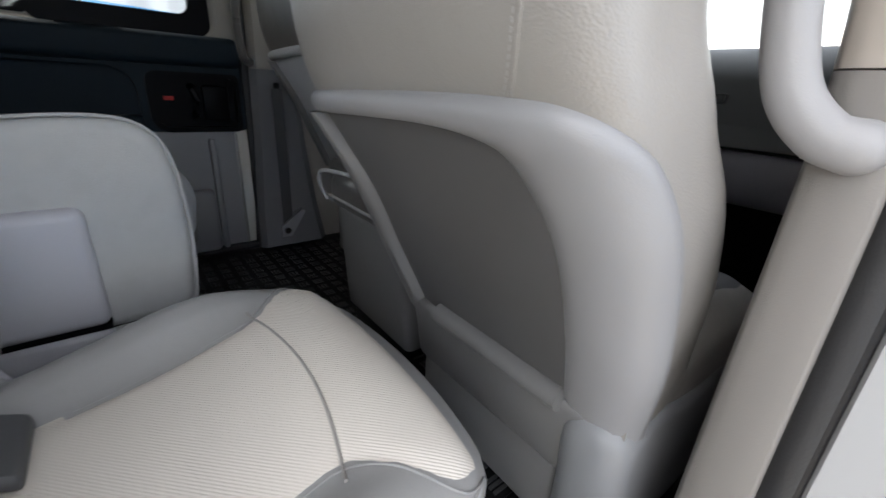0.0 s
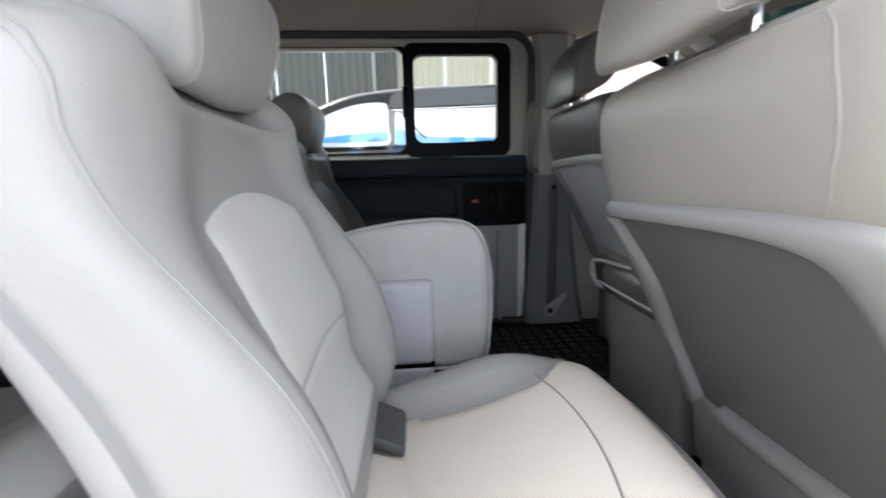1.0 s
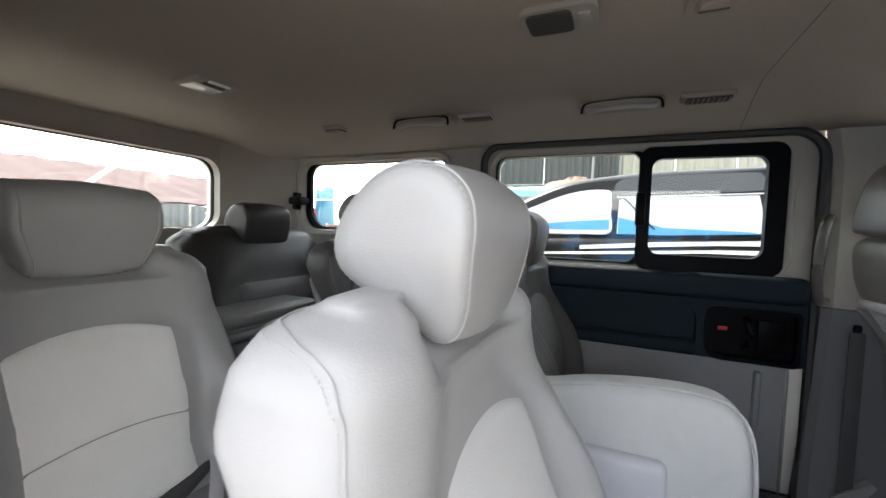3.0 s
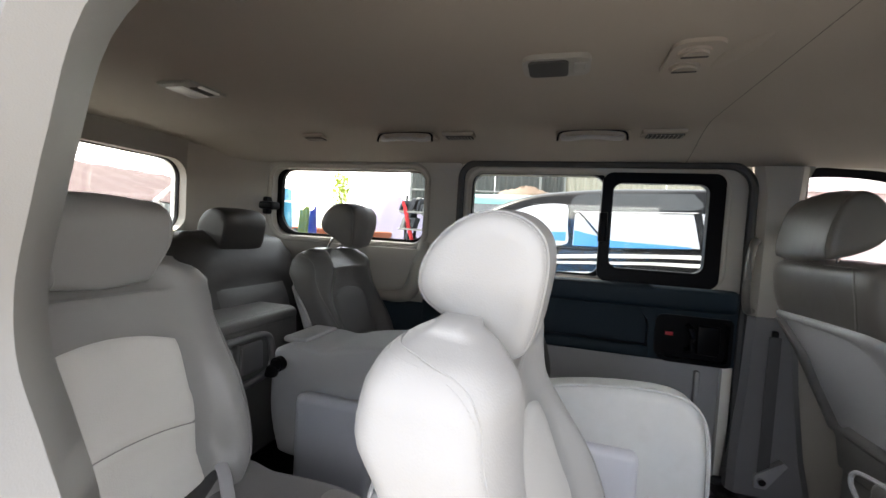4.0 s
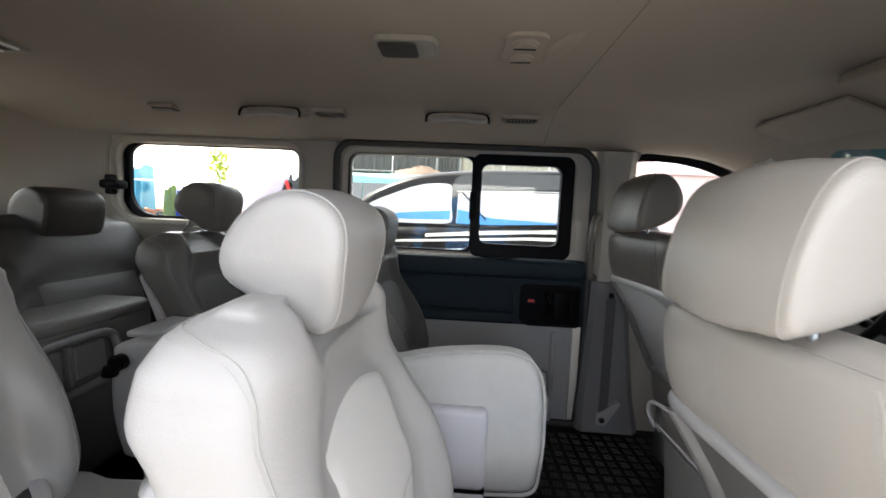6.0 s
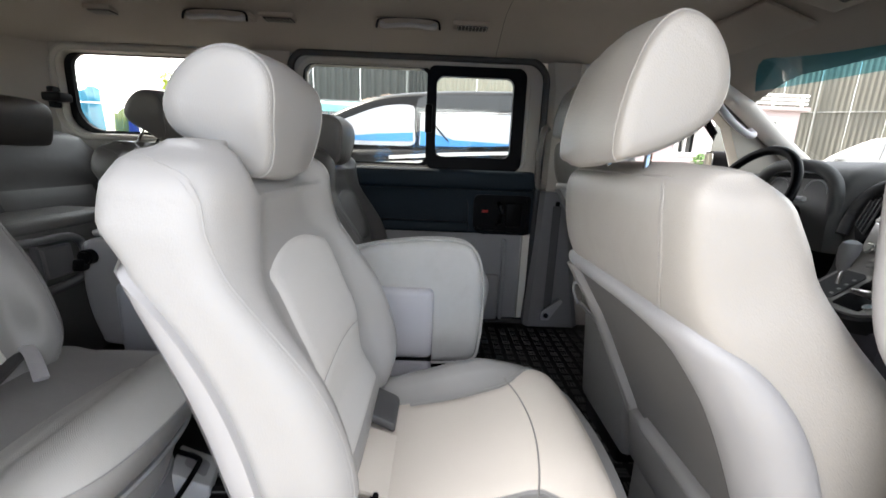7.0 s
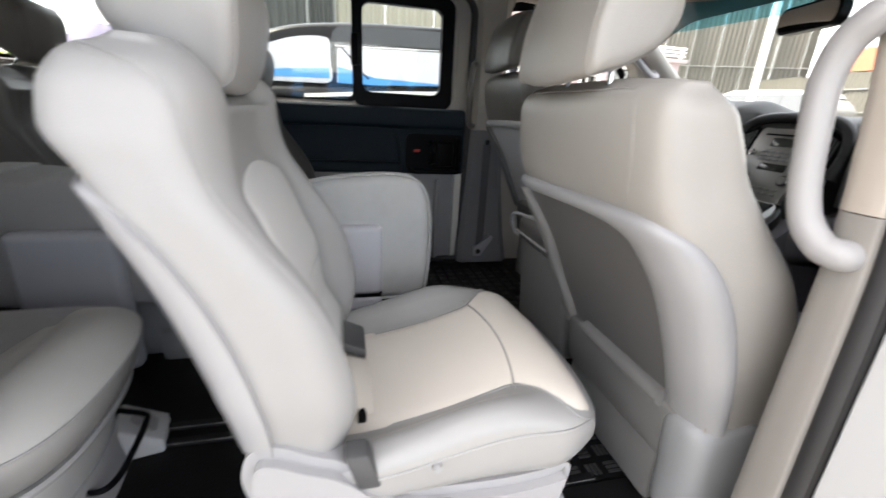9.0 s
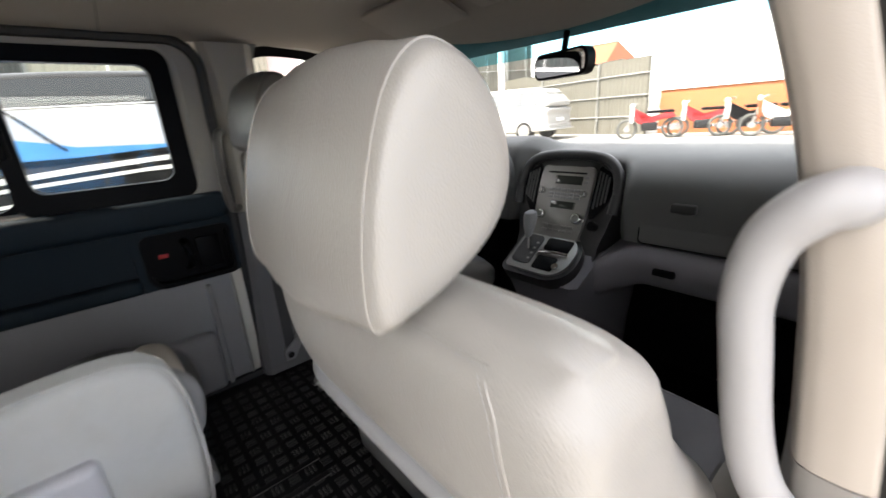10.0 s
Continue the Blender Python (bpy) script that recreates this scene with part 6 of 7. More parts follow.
ORANGE = material("orange_wall", (0.26, 0.085, 0.03), 0.8, bump=0.3, bump_scale=40, vary=0.1, scale=1.5, dirt=0.2)
STEEL = material("white_painted_steel", (0.72, 0.72, 0.70), 0.5, vary=0.05, dirt=0.15)


def car(at, turn, paint, label, length=4.5, width=1.8, height=1.65, panes=None, belt=0.05):
    """A parked estate: body, glasshouse, windows, wheels, lamps. x is forward."""
    e = thing("car", at, label, "car")
    M = Matrix.Translation(at) @ Matrix.Rotation(radians(turn), 4, "Z")
    h = height
    panes = panes or CARGLASS
    L = length / 2
    k = h - 0.65

    def lean(x, y, z):
        return (x, y * (1 - 0.22 * max(0.0, z - k)), z)
    body = rounded_profile([(-L, 0.45), (-L + 0.02, 0.80), (-L + 0.1, k - 0.02), (-L * 0.3, k + 0.02), (L * 0.35, k), (L * 0.75, k - 0.06), (L - 0.08, 0.80), (L, 0.55), (L - 0.05, 0.32), (0, 0.28), (-L + 0.05, 0.32)], 90)
    part("body", moved(padded_slab(body, -width / 2, width / 2, 0.10), M), paint, e)
    cab = rounded_profile([(-L + 0.10, k - 0.02), (-L + 0.28, h - 0.18), (-L + 0.65, h - 0.03), (-0.2, h), (L * 0.22, h - 0.08), (L * 0.62, k - 0.02), (0, k - 0.05)], 80)
    part("cabin", moved(bent(padded_slab(cab, -width / 2 + 0.07, width / 2 - 0.07, 0.14), lean), M), paint, e)
    for sy in (-1, 1):
        yy = sy * (width / 2 - 0.066)
        for a, b, c, d in ((-L + 0.42, -L + 1.05, -L + 1.05, -L + 0.58), (-L + 1.065, -0.05, -0.05, -L + 1.065), (-0.035, L * 0.50, L * 0.17, -0.035)):
            part("side_window", moved(bent(plate([(a, k + belt), (b, k + belt), (c, h - 0.15), (d, h - 0.15)], [], "y", yy, yy + sy * 0.014), lean), M), panes, e, smooth=False)
        part("sill_strip", moved(box(-L + 0.3, L * 0.6, sy * (width / 2 - 0.01), sy * (width / 2 + 0.006), k + 0.0, k + 0.025, 0.003), M), CHROME, e)
        for hx in (-L + 1.2, 0.05):
            part("door_handle", moved(box(hx, hx + 0.16, sy * (width / 2 - 0.01), sy * (width / 2 + 0.03), k - 0.16, k - 0.13, 0.008), M), paint, e)
        for xx in (-L * 0.62, L * 0.62):
            w = part("wheel", moved(cyl((xx, sy * (width / 2 - 0.10), 0.33), 0.33, 0.22, "y", 28, 0.03), M), RUBBER, e)
            part("rim", moved(cyl((xx, sy * (width / 2 + 0.008), 0.33), 0.22, 0.03, "y", 24, 0.01), M), SILVER, w)
        part("tail_lamp", moved(box(-L - 0.005, -L + 0.30, sy * (width / 2 - 0.30), sy * (width / 2 - 0.03), k - 0.20, k - 0.06, 0.03), M), RED, e)
        part("door_mirror", moved(box(L * 0.38, L * 0.46, sy * (width / 2 + 0.02), sy * (width / 2 + 0.17), k, k + 0.12, 0.03, 3), M), paint, e)
    part("rear_window", moved(bent(plate([(-width / 2 + 0.28, k + 0.06), (width / 2 - 0.28, k + 0.06), (width / 2 - 0.34, h - 0.2), (-width / 2 + 0.34, h - 0.2)], [], "x", -L + 0.10, -L + 0.14), lambda x, y, z: (x + 0.28 * (z - k), y, z)), M), CARGLASS, e, smooth=False)
    part("windscreen_pane", moved(bent(plate([(-width / 2 + 0.2, k + 0.02), (width / 2 - 0.2, k + 0.02), (width / 2 - 0.28, h - 0.14), (-width / 2 + 0.28, h - 0.14)], [], "x", L * 0.60, L * 0.60 + 0.02), lambda x, y, z: (x - (z - k) * L * 0.62, y, z)), M), CARGLASS, e, smooth=False)
    part("bumper", moved(box(-L - 0.03, -L + 0.15, -width / 2 + 0.04, width / 2 - 0.04, 0.36, 0.55, 0.05, 3), M), paint, e)
    part("plate_panel", moved(box(-L - 0.035, -L, -0.25, 0.25, 0.62, 0.72, 0.005), M), STEEL, e)
    return e


def black_van(at):
    """Black people carrier standing parallel to the van: short steep nose towards -x, flat side with long windows."""
    e = thing("car", at, "glossy black people carrier with painted window reflections beside the van", "car")
    body = rounded_profile([(-0.30, -0.20), (-0.31, 0.30), (-0.29, 0.62), (-0.22, 0.79), (0.2, 0.855), (1.5, 0.885), (1.80, 0.87), (1.90, 0.50), (1.88, -0.20), (0.8, -0.27)], 110)
    part("body", padded_slab(body, 2.50, 4.30, 0.12), CARBLACK, e)
    roof = rounded_profile([(-0.27, 0.80), (-0.25, 0.93), (-0.15, 1.040), (0.0, 1.122), (0.18, 1.188), (0.40, 1.226), (0.68, 1.252), (1.0, 1.264), (1.4, 1.266), (1.66, 1.245), (1.79, 1.15), (1.85, 0.95), (1.83, 0.80), (1.0, 0.76)], 120)
    rake = lambda x, y, z: (x, y + (0.22 * max(0.0, z - 0.85) if y < 3.4 else -0.22 * max(0.0, z - 0.85)), z)
    part("cabin", bent(padded_slab(roof, 2.545, 4.25, 0.10), rake), CARBLACK, e)

    def on_side(name, outline, out, mat, label=""):
        return part(name, bent(plate(outline, [], "y", 2.545 - out, 2.560), rake), mat, e, label, smooth=False)
    # Pane colour and blue bands paint reflections of sky and fence.
    on_side("front_window", [tuple(p) for p in catmull([(-0.17, 0.900), (-0.09, 0.985), (0.05, 1.050), (0.19, 1.105), (0.31, 1.130), (0.41, 1.135), (0.455, 1.120), (0.462, 1.06), (0.462, 0.99), (0.462, 0.875), (0.30, 0.860), (0.0, 0.862)], 70, True)], 0.004, PANE_REFLECTION)
    on_side("door_window", [(0.500, 0.868), (1.225, 0.893), (1.190, 1.100), (0.530, 1.082), (0.505, 1.07)], 0.004, PANE_REFLECTION)
    on_side("rear_window", [(1.265, 0.893), (1.70, 0.895), (1.66, 1.09), (1.235, 1.104)], 0.004, PANE_REFLECTION)
    SMOKE = material("smoked_plastic", (0.030, 0.032, 0.034), 0.25, vary=0.2, scale=3)
    on_side("rain_visor", [tuple(p) for p in catmull([(0.50, 1.098), (0.475, 1.14), (0.50, 1.185), (0.60, 1.207), (1.12, 1.224), (1.20, 1.21), (1.215, 1.128), (0.85, 1.112)], 50, True)], 0.010, SMOKE, "smoked rain visor over the window")
    part("visor_edge", tube([(0.49, 2.584, 1.086), (1.21, 2.589, 1.108)], 0.0035, 6), CHROME, e)
    part("window_diagonal", tube([(0.515, 2.590, 1.098), (0.565, 2.580, 1.05), (0.66, 2.555, 0.94), (0.70, 2.545, 0.90)], 0.006, 6), RUBBER, e)
    on_side("blue_reflection", [(-0.05, 0.905), (0.20, 0.935), (0.455, 0.953), (0.455, 0.892), (0.20, 0.885), (-0.05, 0.885)], 0.006, SHEETBLUE, "blue band painted as a reflection low on the window")
    on_side("blue_reflection", [(0.505, 0.966), (0.64, 0.938), (0.74, 0.912), (1.18, 0.898), (1.18, 0.889), (0.74, 0.868), (0.505, 0.868)], 0.006, SHEETBLUE, "blue band painted as a reflection low on the window")
    # Bright strips paint sky reflected in the black doors.
    for pts in ([(0.30, 0.792), (0.72, 0.828), (1.55, 0.872), (1.55, 0.838), (1.0, 0.822), (0.72, 0.803), (0.30, 0.770)], [(-0.05, 0.735), (0.35, 0.757), (1.0, 0.797), (1.5, 0.812), (1.5, 0.782), (0.95, 0.778), (0.35, 0.742), (-0.05, 0.722)], [(0.25, 0.684), (0.66, 0.712), (0.66, 0.696), (0.25, 0.672)]):
        part("reflection_strip", plate(pts, [], "y", 2.494, 2.508), STEEL, e, "bright strip painted as sky reflected in the door", smooth=False)
    part("mirror", box(-0.10, 0.06, 2.36, 2.50, 0.80, 0.90, 0.035, 3), CARBLACK, e)
    part("door_handle", box(0.78, 0.96, 2.474, 2.50, 0.66, 0.685, 0.008, 2), CARBLACK, e)
    for x in (0.12, 1.45):
        w = part("wheel", cyl((x, 2.60, -0.23), 0.32, 0.22, "y", 28, 0.03), RUBBER, e)
        part("rim", cyl((x, 2.492, -0.23), 0.21, 0.03, "y", 24, 0.01), SILVER, w)
        part("wheel", cyl((x, 4.20, -0.23), 0.32, 0.22, "y", 28, 0.03), RUBBER, e)
    return e


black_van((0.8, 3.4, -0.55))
car((-0.9, 6.2, -0.55), 178, TEAL, "teal pickup parked behind the black car", 4.6, 1.75, 2.04)
heap = thing("tarpaulin", (-0.1, 6.2, 1.47), "brown tarpaulin heaped on the roof of the teal pickup", "tarpaulin")
rings = []
for j in range(9):
    q = j / 8
    rings.append([(-0.15 + (0.55 - 0.5 * q ** 1.5) * (1 + 0.15 * math.sin(3 * a + j)) * math.cos(a), 6.2 + (0.40 - 0.33 * q) * math.sin(a), 1.47 + 0.20 * q + 0.03 * math.sin(5 * a + 2 * j)) for a in np.linspace(0, 2 * math.pi, 28, endpoint=False)])
part("sheet", loft(rings), material("brown_tarpaulin", (0.10, 0.065, 0.045), 0.8, bump=0.4, bump_scale=20, vary=0.3, scale=6), heap)
car((13.12, 10.68, 0.0), 98, CARWHITE, "white estate car parked in the yard", 4.6, 1.85, 1.75)


def sheet_wall(name, a, b, z0, z1, mat, label, pitch=0.25, depth=0.03):
    """A fence of corrugated sheets from a to b, with rails and posts."""
    e = thing(name, (a[0], a[1], z0), label, "fence")
    A, Bv = Vector((a[0], a[1], 0)), Vector((b[0], b[1], 0))
    d = (Bv - A)
    length = d.length
    d.normalize()
    nrm = Vector((d.y, -d.x, 0))
    panel = 1.0
    i = 0
    while i * panel < length - 0.01:
        s0, s1 = i * panel, min(length, (i + 1) * panel - 0.012)
        n = 24
        lo = [A + d * (s0 + (s1 - s0) * k / n) + nrm * (depth * (1 if (k // 2) % 2 else 0)) for k in range(n + 1)]
        back = [p - nrm * 0.01 for p in reversed(lo)]
        part("sheet", loft([[p + Vector((0, 0, z)) for p in lo + back] for z in (z0, z1 + 0.03 * math.sin(i * 2.3))]), mat, e, smooth=False)
        i += 1
    for z in np.linspace(z0 + 0.9, z1 - 0.5, 3):
        c = [A + nrm * (depth + 0.02), Bv + nrm * (depth + 0.02)]
        part("rail", tube([p + Vector((0, 0, z)) for p in c], 0.025, 6), SHEETGREY, e)
    for k in range(int(length / 3) + 1):
        p = A + d * min(length, 3.0 * k) + nrm * (depth + 0.05)
        part("post", tube([p + Vector((0, 0, z0 - 0.1)), p + Vector((0, 0, z1))], 0.03, 8), SHEETGREY, e)
    return e


# Sheet darkened to paint the shed wall's shade; scooter tyres borrow the tone.
SHEETSHADED = material("shaded_metal_sheet", (0.055, 0.058, 0.056), 0.7, metal=0.1, vary=0.15, scale=1.0, dirt=0.35)
sheet_wall("sheet_fence", (0.40, 9.0), (4.0, 9.0), -0.55, 3.9, SHEET, "beige corrugated metal shed wall")
sheet_wall("sheet_fence", (-3.1, 8.9), (0.39, 8.9), -0.55, 3.9, SHEETSHADED, "corrugated metal shed wall darkened for shade behind the cars")
sheet_wall("sheet_fence", (-5.2, 8.0), (-1.3, 8.6), -0.55, 0.85, SHEETGREY, "grey corrugated metal fence with clutter before it")
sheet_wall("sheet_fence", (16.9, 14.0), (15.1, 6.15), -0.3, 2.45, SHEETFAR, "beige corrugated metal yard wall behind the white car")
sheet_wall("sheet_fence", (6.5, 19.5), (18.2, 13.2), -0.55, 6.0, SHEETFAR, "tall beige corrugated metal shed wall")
sheet_wall("sheet_fence", (10.0, -9.0), (-9.0, -9.0), -0.55, 1.5, SHEETBLUE, "blue corrugated metal fence across the yard")

# house seen through the driver's window
house = thing("house", (5.5, 8.0, -0.55), "pale pink two-storey house with railing and dark windows", "house")
HOLES = [rrect(5.14, 5.55, 1.03, 1.54, 0.01), rrect(5.78, 7.0, 0.30, 1.72, 0.01)]
part("wall", plate([(4.06, -0.55), (7.4, -0.55), (7.4, 1.88), (4.06, 1.88)], HOLES, "y", 7.6, 7.85), RENDERPINK, house, smooth=False)
part("side_wall", box(7.2, 7.4, 7.85, 11, -0.55, 1.88, 0.01), RENDERPINK, house)
part("upper_wall", box(4.06, 7.4, 9.2, 9.4, 1.88, 4.8, 0.01), RENDERPINK, house)
part("balcony_slab", box(4.0, 7.5, 7.5, 9.2, 1.88, 1.95, 0.01), RENDERPINK, house)
for (u0, u1, v0, v1) in ((5.14, 5.55, 1.03, 1.54), (5.78, 7.0, 0.30, 1.72)):
    w = part("window_pane", box(u0, u1, 7.74, 7.76, v0, v1, 0), CARGLASS, house)
    part("window_frame", plate(rrect(u0 - 0.04, u1 + 0.04, v0 - 0.04, v1 + 0.04, 0.01), [rrect(u0 + 0.03, u1 - 0.03, v0 + 0.03, v1 - 0.03, 0.005)], "y", 7.57, 7.70), STEEL, w, smooth=False)
    part("mullion", box((u0 + u1) / 2 - 0.02, (u0 + u1) / 2 + 0.02, 7.66, 7.73, v0, v1, 0.003), STEEL, w)
for z in (2.01, 2.08, 2.15):
    part("rail", tube([(4.02, 7.55, z), (7.45, 7.55, z)], 0.025, 6), STEEL, house)
for k in range(7):
    part("baluster", tube([(4.05 + 0.55 * k, 7.55, 1.95), (4.05 + 0.55 * k, 7.55, 2.16)], 0.025, 6), STEEL, house)

# potted plant before the house
LEAF = material("green_leaf", (0.06, 0.14, 0.03), 0.6, vary=0.3, scale=20)
POT = material("red_clay_pot", (0.45, 0.10, 0.08), 0.7, vary=0.1)
pot = thing("potted_plant", (4.65, 5.9, -0.1), "leafy green shrub in a red pot", "plant")
part("stand", box(4.35, 4.95, 5.6, 6.2, -0.55, 0.42, 0.02), RENDERPINK, pot)
part("pot", loft([[(4.65 + r * math.cos(a), 5.9 + r * math.sin(a), z) for a in np.linspace(0, 2 * math.pi, 20, endpoint=False)] for z, r in ((0.42, 0.10), (0.56, 0.14), (0.60, 0.16), (0.63, 0.16), (0.63, 0.13))]), POT, pot)
rng = random.Random(4)
leaves = bmesh.new()
for k in range(260):
    a, b = rng.uniform(0, 6.28), rng.uniform(-0.3, 1.4)
    r = rng.uniform(0.05, 0.22) * (1.0 - 0.25 * max(0, b))
    c = Vector((4.65 + r * math.cos(a), 5.9 + r * math.sin(a), 0.77 + 0.19 * b * 0.8))
    u = Vector((rng.uniform(-1, 1), rng.uniform(-1, 1), rng.uniform(-0.4, 1))).normalized()
    v = u.cross(Vector((rng.uniform(-1, 1), rng.uniform(-1, 1), 1))).normalized()
    s = rng.uniform(0.03, 0.06)
    vs = [leaves.verts.new(c + u * s * x + v * s * 0.4 * y + Vector((0, 0, -0.01 * abs(x)))) for x, y in ((-1, 0), (0, 1), (1.1, 0), (0, -1))]
    leaves.faces.new(vs)
part("leaves", leaves, LEAF, pot, smooth=False)
part("stem", tube([(4.65, 5.9, 0.58), (4.66, 5.9, 0.90)], 0.012, 6), POT, pot)


# laundry, bags and clutter beyond the rear side window
def cloth(x0, x1, z0, z1, y, mat, label):
    e = thing("hung_cloth", ((x0 + x1) / 2, y, z0), label, "cloth", group="hung laundry")
    rows = []
    for j in range(9):
        z = z1 + (z0 - z1) * j / 8
        rows.append([(x0 + (x1 - x0) * i / 16, y + 0.03 * math.sin(i * 1.3 + x0 * 9) * (0.3 + j / 8), z - 0.02 * math.sin(i * 0.4)) for i in range(17)])
    back = [[(p[0], p[1] + 0.006, p[2]) for p in r] for r in rows]
    part("fabric", joined(loft(rows, closed=False), loft(back, closed=False)), mat, e)
    return e


CL = {n: material(n + "_cloth", c, 0.9, bump=0.3, bump_scale=300, vary=0.1) for n, c in (("green", (0.11, 0.16, 0.025)), ("blue", (0.015, 0.03, 0.26)), ("cyan", (0.05, 0.24, 0.36)), ("pink", (0.24, 0.06, 0.11)), ("dark", (0.03, 0.033, 0.04)), ("lavender", (0.105, 0.095, 0.150)), ("white", (0.22, 0.225, 0.23)), ("red", (0.42, 0.02, 0.025)), ("orange", (0.24, 0.06, 0.02)))}
cloth(-1.862, -1.752, 0.70, 1.045, 2.95, CL["green"], "lime green cloth hung on a line")
cloth(-1.745, -1.68, 0.70, 1.04, 2.95, CL["blue"], "deep blue cloth hung on a line")
cloth(-2.22, -2.03, 0.86, 1.21, 3.05, CL["cyan"], "light blue towel hung on a line")
cloth(-2.30, -2.20, 0.70, 1.0, 3.02, CL["pink"], "pink cloth hung on a line")
cloth(-2.02, -1.90, 0.62, 0.84, 3.00, CL["dark"], "dark cloth hung low on a line")
cloth(-2.62, -2.38, 0.62, 1.02, 3.05, CL["pink"], "faded pink towel hung on a line")
line = thing("washing_line", (-2.2, 2.97, 1.1), "thin washing line between two poles", "line")
part("cord", tube([(-3.4, 3.0, 1.22), (-2.2, 2.97, 1.10), (-1.2, 2.95, 1.08)], 0.006, 6), STEEL, line)
for px in (-3.4, -1.2):
    part("pole", tube([(px, 3.0, -0.55), (px, 3.0, 1.35)], 0.02, 8), STEEL, line)
crate = thing("orange_crate", (-2.2, 3.3, -0.55), "orange plastic crates stacked on the yard", "crate")
for k in range(4):
    part("crate", box(-2.85 + 0.02 * k, -1.30 + 0.02 * k, 3.15, 3.65, -0.55 + 0.36 * k, -0.21 + 0.36 * k, 0.02), CL["orange"], crate)
tarp = thing("parasol", (-1.3, 4.0, -0.55), "faded lavender folded parasol with white pole", "parasol")
rings = []
for k in range(7):
    s = k / 6
    rings.append([(-1.50 + (0.70 - 0.60 * s) * math.cos(a), 4.2 + (0.70 - 0.60 * s) * math.sin(a), 0.80 + 0.48 * s + 0.03 * math.cos(8 * a) * (1 - s)) for a in np.linspace(0, 2 * math.pi, 48, endpoint=False)])
part("canopy", loft(rings), CL["lavender"], tarp)
part("pole", tube([(-1.50, 4.2, -0.55), (-1.50, 4.2, 1.32)], 0.025, 8), STEEL, tarp)
rng = random.Random(9)


def bag(x, y, z, r, mat, label):
    e = thing("bag", (x, y, z), label, "bag", group="heaped bags")
    rings = []
    for j in range(9):
        a = math.pi * j / 8
        rings.append([(x + r * math.sin(a) * (1 + 0.18 * math.sin(3 * t + j)) * math.cos(t), y + r * math.sin(a) * math.sin(t), z + r * 0.9 - r * 0.9 * math.cos(a) + 0.05 * r * math.sin(5 * t)) for t in np.linspace(0, 2 * math.pi, 20, endpoint=False)])
    part("sack", loft(rings), mat, e)


part_heap = thing("work_table", (-0.9, 2.8, -0.55), "low table heaped with bags and tools", "table")
part("top", box(-1.5, -0.35, 2.55, 3.1, 0.50, 0.54, 0.01), STEEL, part_heap)
for px, py in ((-1.45, 2.6), (-0.4, 2.6), (-1.45, 3.05), (-0.4, 3.05)):
    part("leg", box(px - 0.025, px + 0.025, py - 0.025, py + 0.025, -0.55, 0.50, 0.004), STEEL, part_heap)
for bx, by, bz, br, m, lb in ((-1.30, 2.75, 0.54, 0.15, "white", "crumpled white plastic bag on the table"), (-1.12, 2.7, 0.54, 0.17, "white", "large white plastic bag on the table"), (-1.0, 2.85, 0.54, 0.13, "white", "white plastic bag on the table"), (-1.42, 2.8, 0.54, 0.12, "dark", "black bag on the table"), (-0.88, 2.72, 0.54, 0.10, "dark", "small dark bag on the table")):
    bag(bx, by, bz, br, CL[m], lb)
red = thing("fire_extinguisher", (-0.74, 2.88, 0.777), "red bottle leaning among the clutter", "bottle")
part("bottle", tube(catmull([(-0.72, 2.88, 0.776), (-0.755, 2.87, 0.90), (-0.79, 2.86, 1.05), (-0.82, 2.86, 1.13)], 14), [0.011 + 0.007 * math.sin(math.pi * i / 13) for i in range(14)], 12), CL["red"], red)
rack = thing("tool_rack", (-0.62, 2.9, 0.54), "dark rack crowded with tools and parts", "rack")
for k in range(6):
    part("upright", tube([(-0.83 + 0.085 * k, 2.97, 0.54), (-0.83 + 0.085 * k, 2.97, 1.19 - 0.03 * (k % 2))], 0.012, 6), CL["dark"], rack)
for z in (0.62, 0.76, 0.90, 1.04):
    part("shelf", box(-0.85, -0.38, 2.85, 3.02, z, z + 0.015, 0.003), SHEETGREY, rack)
for k in range(60):
    x, z = -0.83 + rng.random() * 0.44, rng.choice((0.635, 0.775, 0.915, 1.055))
    s = rng.uniform(0.015, 0.045)
    part("tool", bent(box(x - s, x + s, 2.86, 2.98, z, z + rng.uniform(0.04, 0.125), 0.01), lambda a, b, c: (a + 0.3 * (c - z), b, c)), CL["dark"] if k % 4 else SHEETGREY, rack)
tarpw = thing("plant_pole", (-1.7, 5.0, -0.55), "tall yellow-green climbing plant on a pole", "plant")
leaves = bmesh.new()
for k in range(300):
    c = Vector((-2.42 + rng.gauss(0, 0.05), 4.6 + rng.gauss(0, 0.05), rng.uniform(0.9, 1.6)))
    u = Vector((rng.uniform(-1, 1), rng.uniform(-1, 1), rng.uniform(-0.4, 1))).normalized()
    v = u.cross(Vector((rng.uniform(-1, 1), rng.uniform(-1, 1), 1))).normalized()
    s = rng.uniform(0.02, 0.05)
    leaves.faces.new([leaves.verts.new(c + u * s * x + v * s * 0.5 * y) for x, y in ((-1, 0), (0, 1), (1.1, 0), (0, -1))])
part("leaves", leaves, material("yellow_leaf", (0.35, 0.45, 0.05), 0.6, vary=0.2, scale=20), tarpw, smooth=False)
part("pole", tube([(-2.42, 4.6, -0.55), (-2.42, 4.6, 1.9)], 0.015, 6), STEEL, tarpw)

# roofs behind the van
PINKSHEET = material("faded_pink_sheet", (0.060, 0.038, 0.040), 0.85, spec=0.1, vary=0.12, scale=1.2, dirt=0.25)
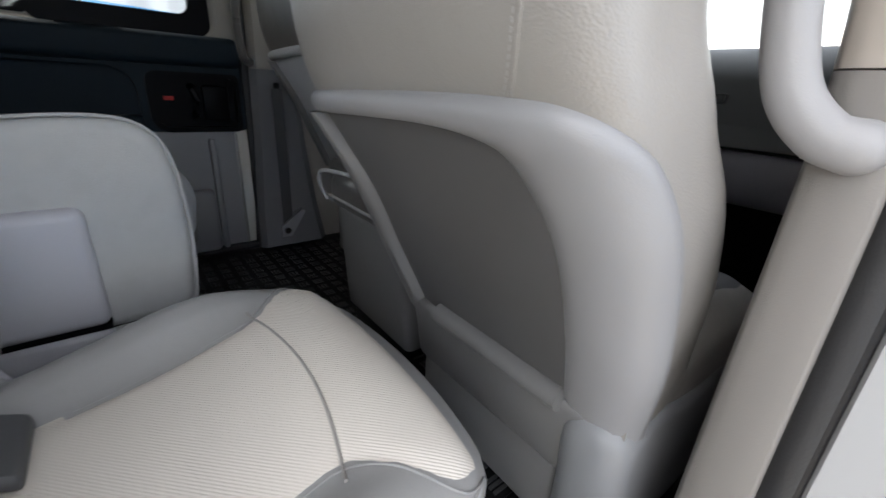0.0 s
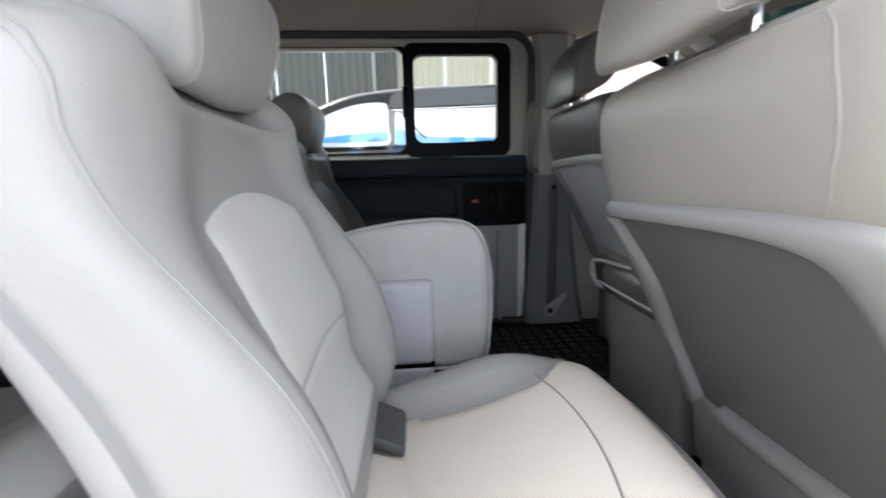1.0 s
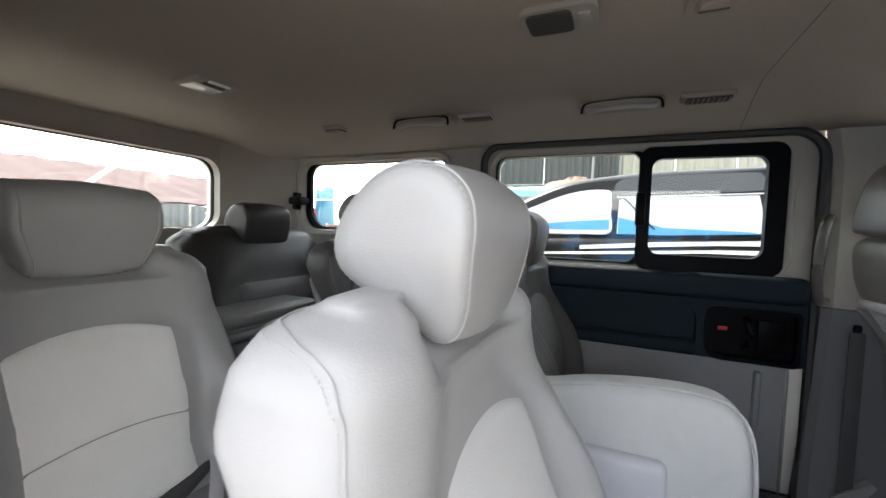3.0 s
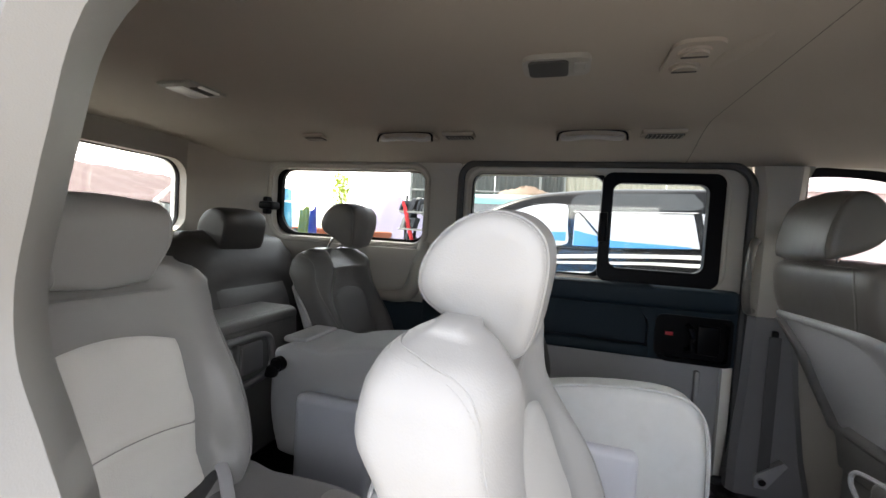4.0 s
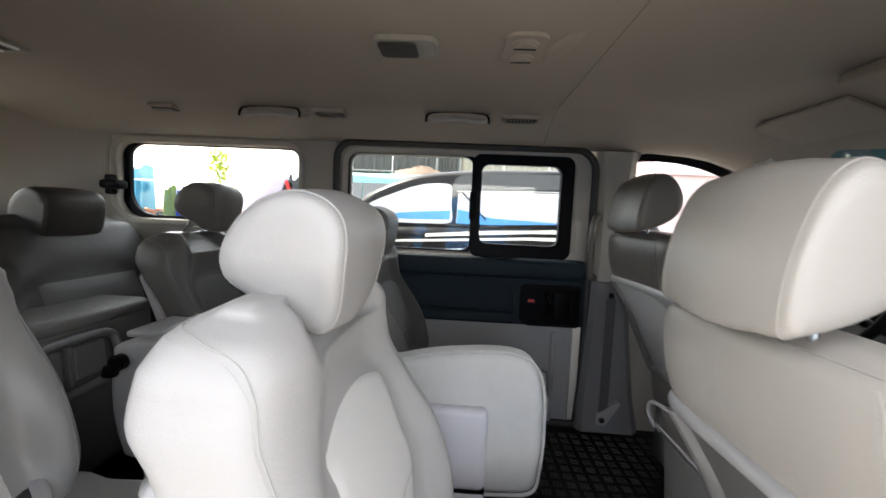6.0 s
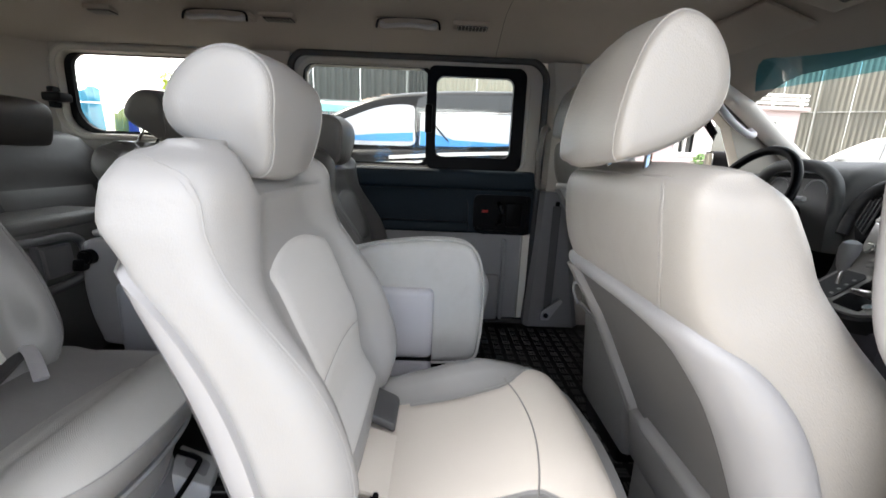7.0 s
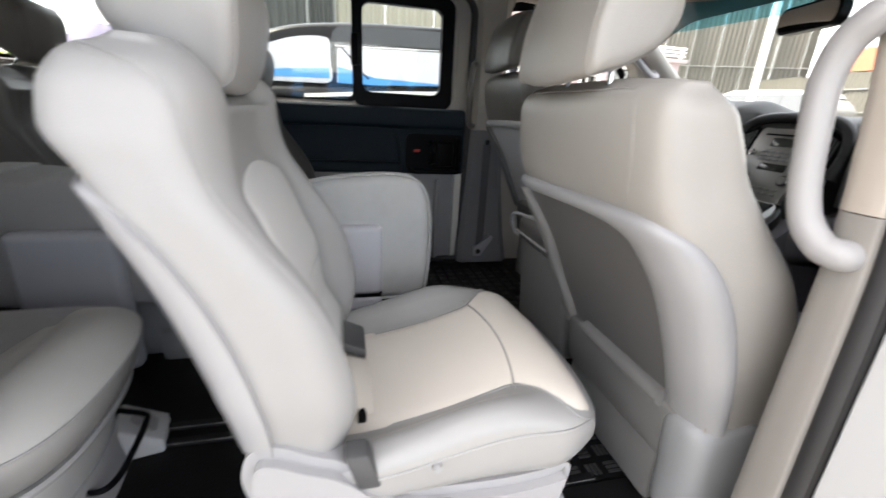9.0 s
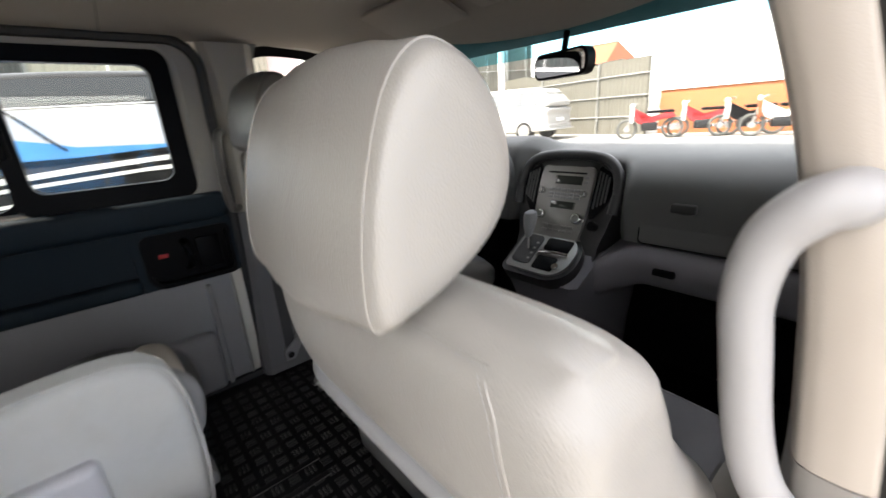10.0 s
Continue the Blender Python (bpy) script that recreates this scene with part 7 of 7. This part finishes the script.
awning = thing("awning", (-5.5, 2.5, -0.55), "faded red corrugated awning on steel posts", "awning")
lo = [(-4.6, 0.0 + 0.25 * k, 1.05 + 0.02 * (k % 2)) for k in range(24)]
hi = [(-7.0, 0.0 + 0.25 * k, 1.65 + 0.02 * (k % 2)) for k in range(24)]
part("roof_sheet", joined(loft([lo, hi], closed=False), loft([[(x, y, z + 0.02) for x, y, z in lo], [(x, y, z + 0.02) for x, y, z in hi]], closed=False)), PINKSHEET, awning, smooth=False)
for y in (0.2, 3.0, 5.6):
    part("post", tube([(-4.7, y, -0.55), (-4.7, y, 1.05)], 0.03, 8), STEEL, awning)
for y in (0.5, 2.0, 3.6):
    part("strut", tube([(-4.6, y, 0.95), (-4.65, y + 0.9, 1.75)], 0.025, 6), STEEL, awning)
brick = thing("yard_wall", (-4.25, 2.5, -0.55), "low orange brick wall behind the van", "wall")
part("wall", box(-4.35, -4.2, -1.5, 2.3, -0.55, 0.93, 0.01), material("orange_brick", (0.34, 0.12, 0.06), 0.85, bump=0.4, bump_scale=40, vary=0.25, scale=8, dirt=0.3), brick)
part("coping", box(-4.38, -4.17, -1.5, 2.3, 0.93, 0.96, 0.005), SHEETGREY, brick)
sheet_wall("sheet_fence", (-8.5, -1.0), (-8.5, 8.0), -0.55, 1.2, SHEETGREY, "low grey metal fence behind the van")

# yard ahead: pole, orange wall, motorbikes
pole = thing("steel_pole", (8.7, 6.9, -0.2), "white painted steel post in the yard", "pole")
part("shaft", tube([(8.7, 6.9, -0.55), (8.7, 6.9, 3.6)], 0.07, 12), STEEL, pole)
part("foot_plate", box(8.55, 8.85, 6.75, 7.05, -0.30, yard_z(8.7) + 0.02, 0.005), STEEL, pole)
ow = thing("orange_wall", (15, 2.0, -0.55), "sunlit orange plastered yard wall", "wall")
part("wall", box(15.6, 15.9, -6.0, 6.0, -0.3, 1.36, 0.01), ORANGE, ow)
part("coping", box(15.55, 15.95, -6.0, 6.0, 1.36, 1.42, 0.01), STEEL, ow)
# Added slab stands in for the washed-out sky above the orange wall.
wh = thing("white_sky_slab", (19, 0, -0.55), "white slab standing in for washed-out sky beyond the yard wall", "building")
part("wall", box(20.0, 20.5, -7.0, 4.0, -0.55, 3.2, 0.02), STEEL, wh)
far = thing("far_house", (19.5, 11.0, -0.3), "low house with orange tiled roof beyond the yard wall", "house")
part("wall", box(18.2, 21.0, 9.4, 12.6, -0.3, 2.7, 0.02), SHEETFAR, far)
part("roof", loft([[(17.9, 9.2, 2.7), (21.3, 9.2, 2.7), (19.6, 9.6, 3.7)], [(17.9, 12.8, 2.7), (21.3, 12.8, 2.7), (19.6, 12.4, 3.7)]]), ROOFTILE, far, smooth=False)
BIKE = {"red": CL["red"], "white": WHITE, "dark": BLACK}


def motorbike(x, y, turn, body, label):
    e = thing("motorbike", (x, y, yard_z(x)), label, "motorbike", group="parked motorbikes")
    M = Matrix.Translation((x, y, yard_z(x))) @ Matrix.Rotation(radians(turn), 4, "Z")
    for wx in (-0.6, 0.6):
        w = part("wheel", moved(tube([(wx + 0.25 * math.cos(a), 0, 0.28 + 0.25 * math.sin(a)) for a in np.linspace(0, 2 * math.pi, 24, endpoint=False)], 0.04, 8, closed=True, up=(0, 1, 0)), M), SHEETSHADED, e)
        part("hub", moved(cyl((wx, 0, 0.28), 0.08, 0.08, "y", 14, 0.01), M), SILVER, w)
    part("fairing", moved(padded_slab(rounded_profile([(-0.65, 0.62), (-0.45, 0.72), (0.0, 0.50), (0.25, 0.52), (0.42, 0.85), (0.50, 0.80), (0.36, 0.48), (0.1, 0.40), (-0.3, 0.52), (-0.55, 0.56)], 40), -0.10, 0.10, 0.04), M), body, e)
    part("seat", moved(box(-0.6, 0.08, -0.12, 0.12, 0.70, 0.78, 0.03, 3), M), BLACK, e)
    part("handlebar", moved(tube([(0.40, -0.32, 0.98), (0.46, -0.12, 0.93), (0.46, 0.12, 0.93), (0.40, 0.32, 0.98)], 0.015, 8), M), CHROME, e)
    part("fork", moved(tube([(0.45, 0, 0.9), (0.6, 0, 0.28)], 0.03, 8), M), SILVER, e)
    part("front_shield", moved(box(0.44, 0.52, -0.14, 0.14, 0.45, 0.88, 0.03, 2), M), CL["orange"] if body is WHITE else WHITE, e)
    part("engine", moved(box(-0.2, 0.22, -0.13, 0.13, 0.22, 0.46, 0.03, 2), M), RUBBER, e)
    part("lamp", moved(cyl((0.50, 0, 0.92), 0.07, 0.08, "x", 16, 0.02), M), WHITE, e)
    part("exhaust", moved(tube([(-0.1, -0.16, 0.25), (-0.75, -0.18, 0.36)], 0.04, 10), M), CHROME, e)


for bx, by, tn, cm, lb in ((13.3, 5.3, 120, "red", "red scooter parked by the orange wall"), (14.0, 4.15, 112, "red", "red and black scooter parked by the wall"), (14.3, 3.2, 118, "dark", "dark scooter parked by the wall"), (14.0, 2.4, 110, "white", "white scooter parked by the wall")):
    motorbike(bx, by, tn, BIKE[cm], lb)
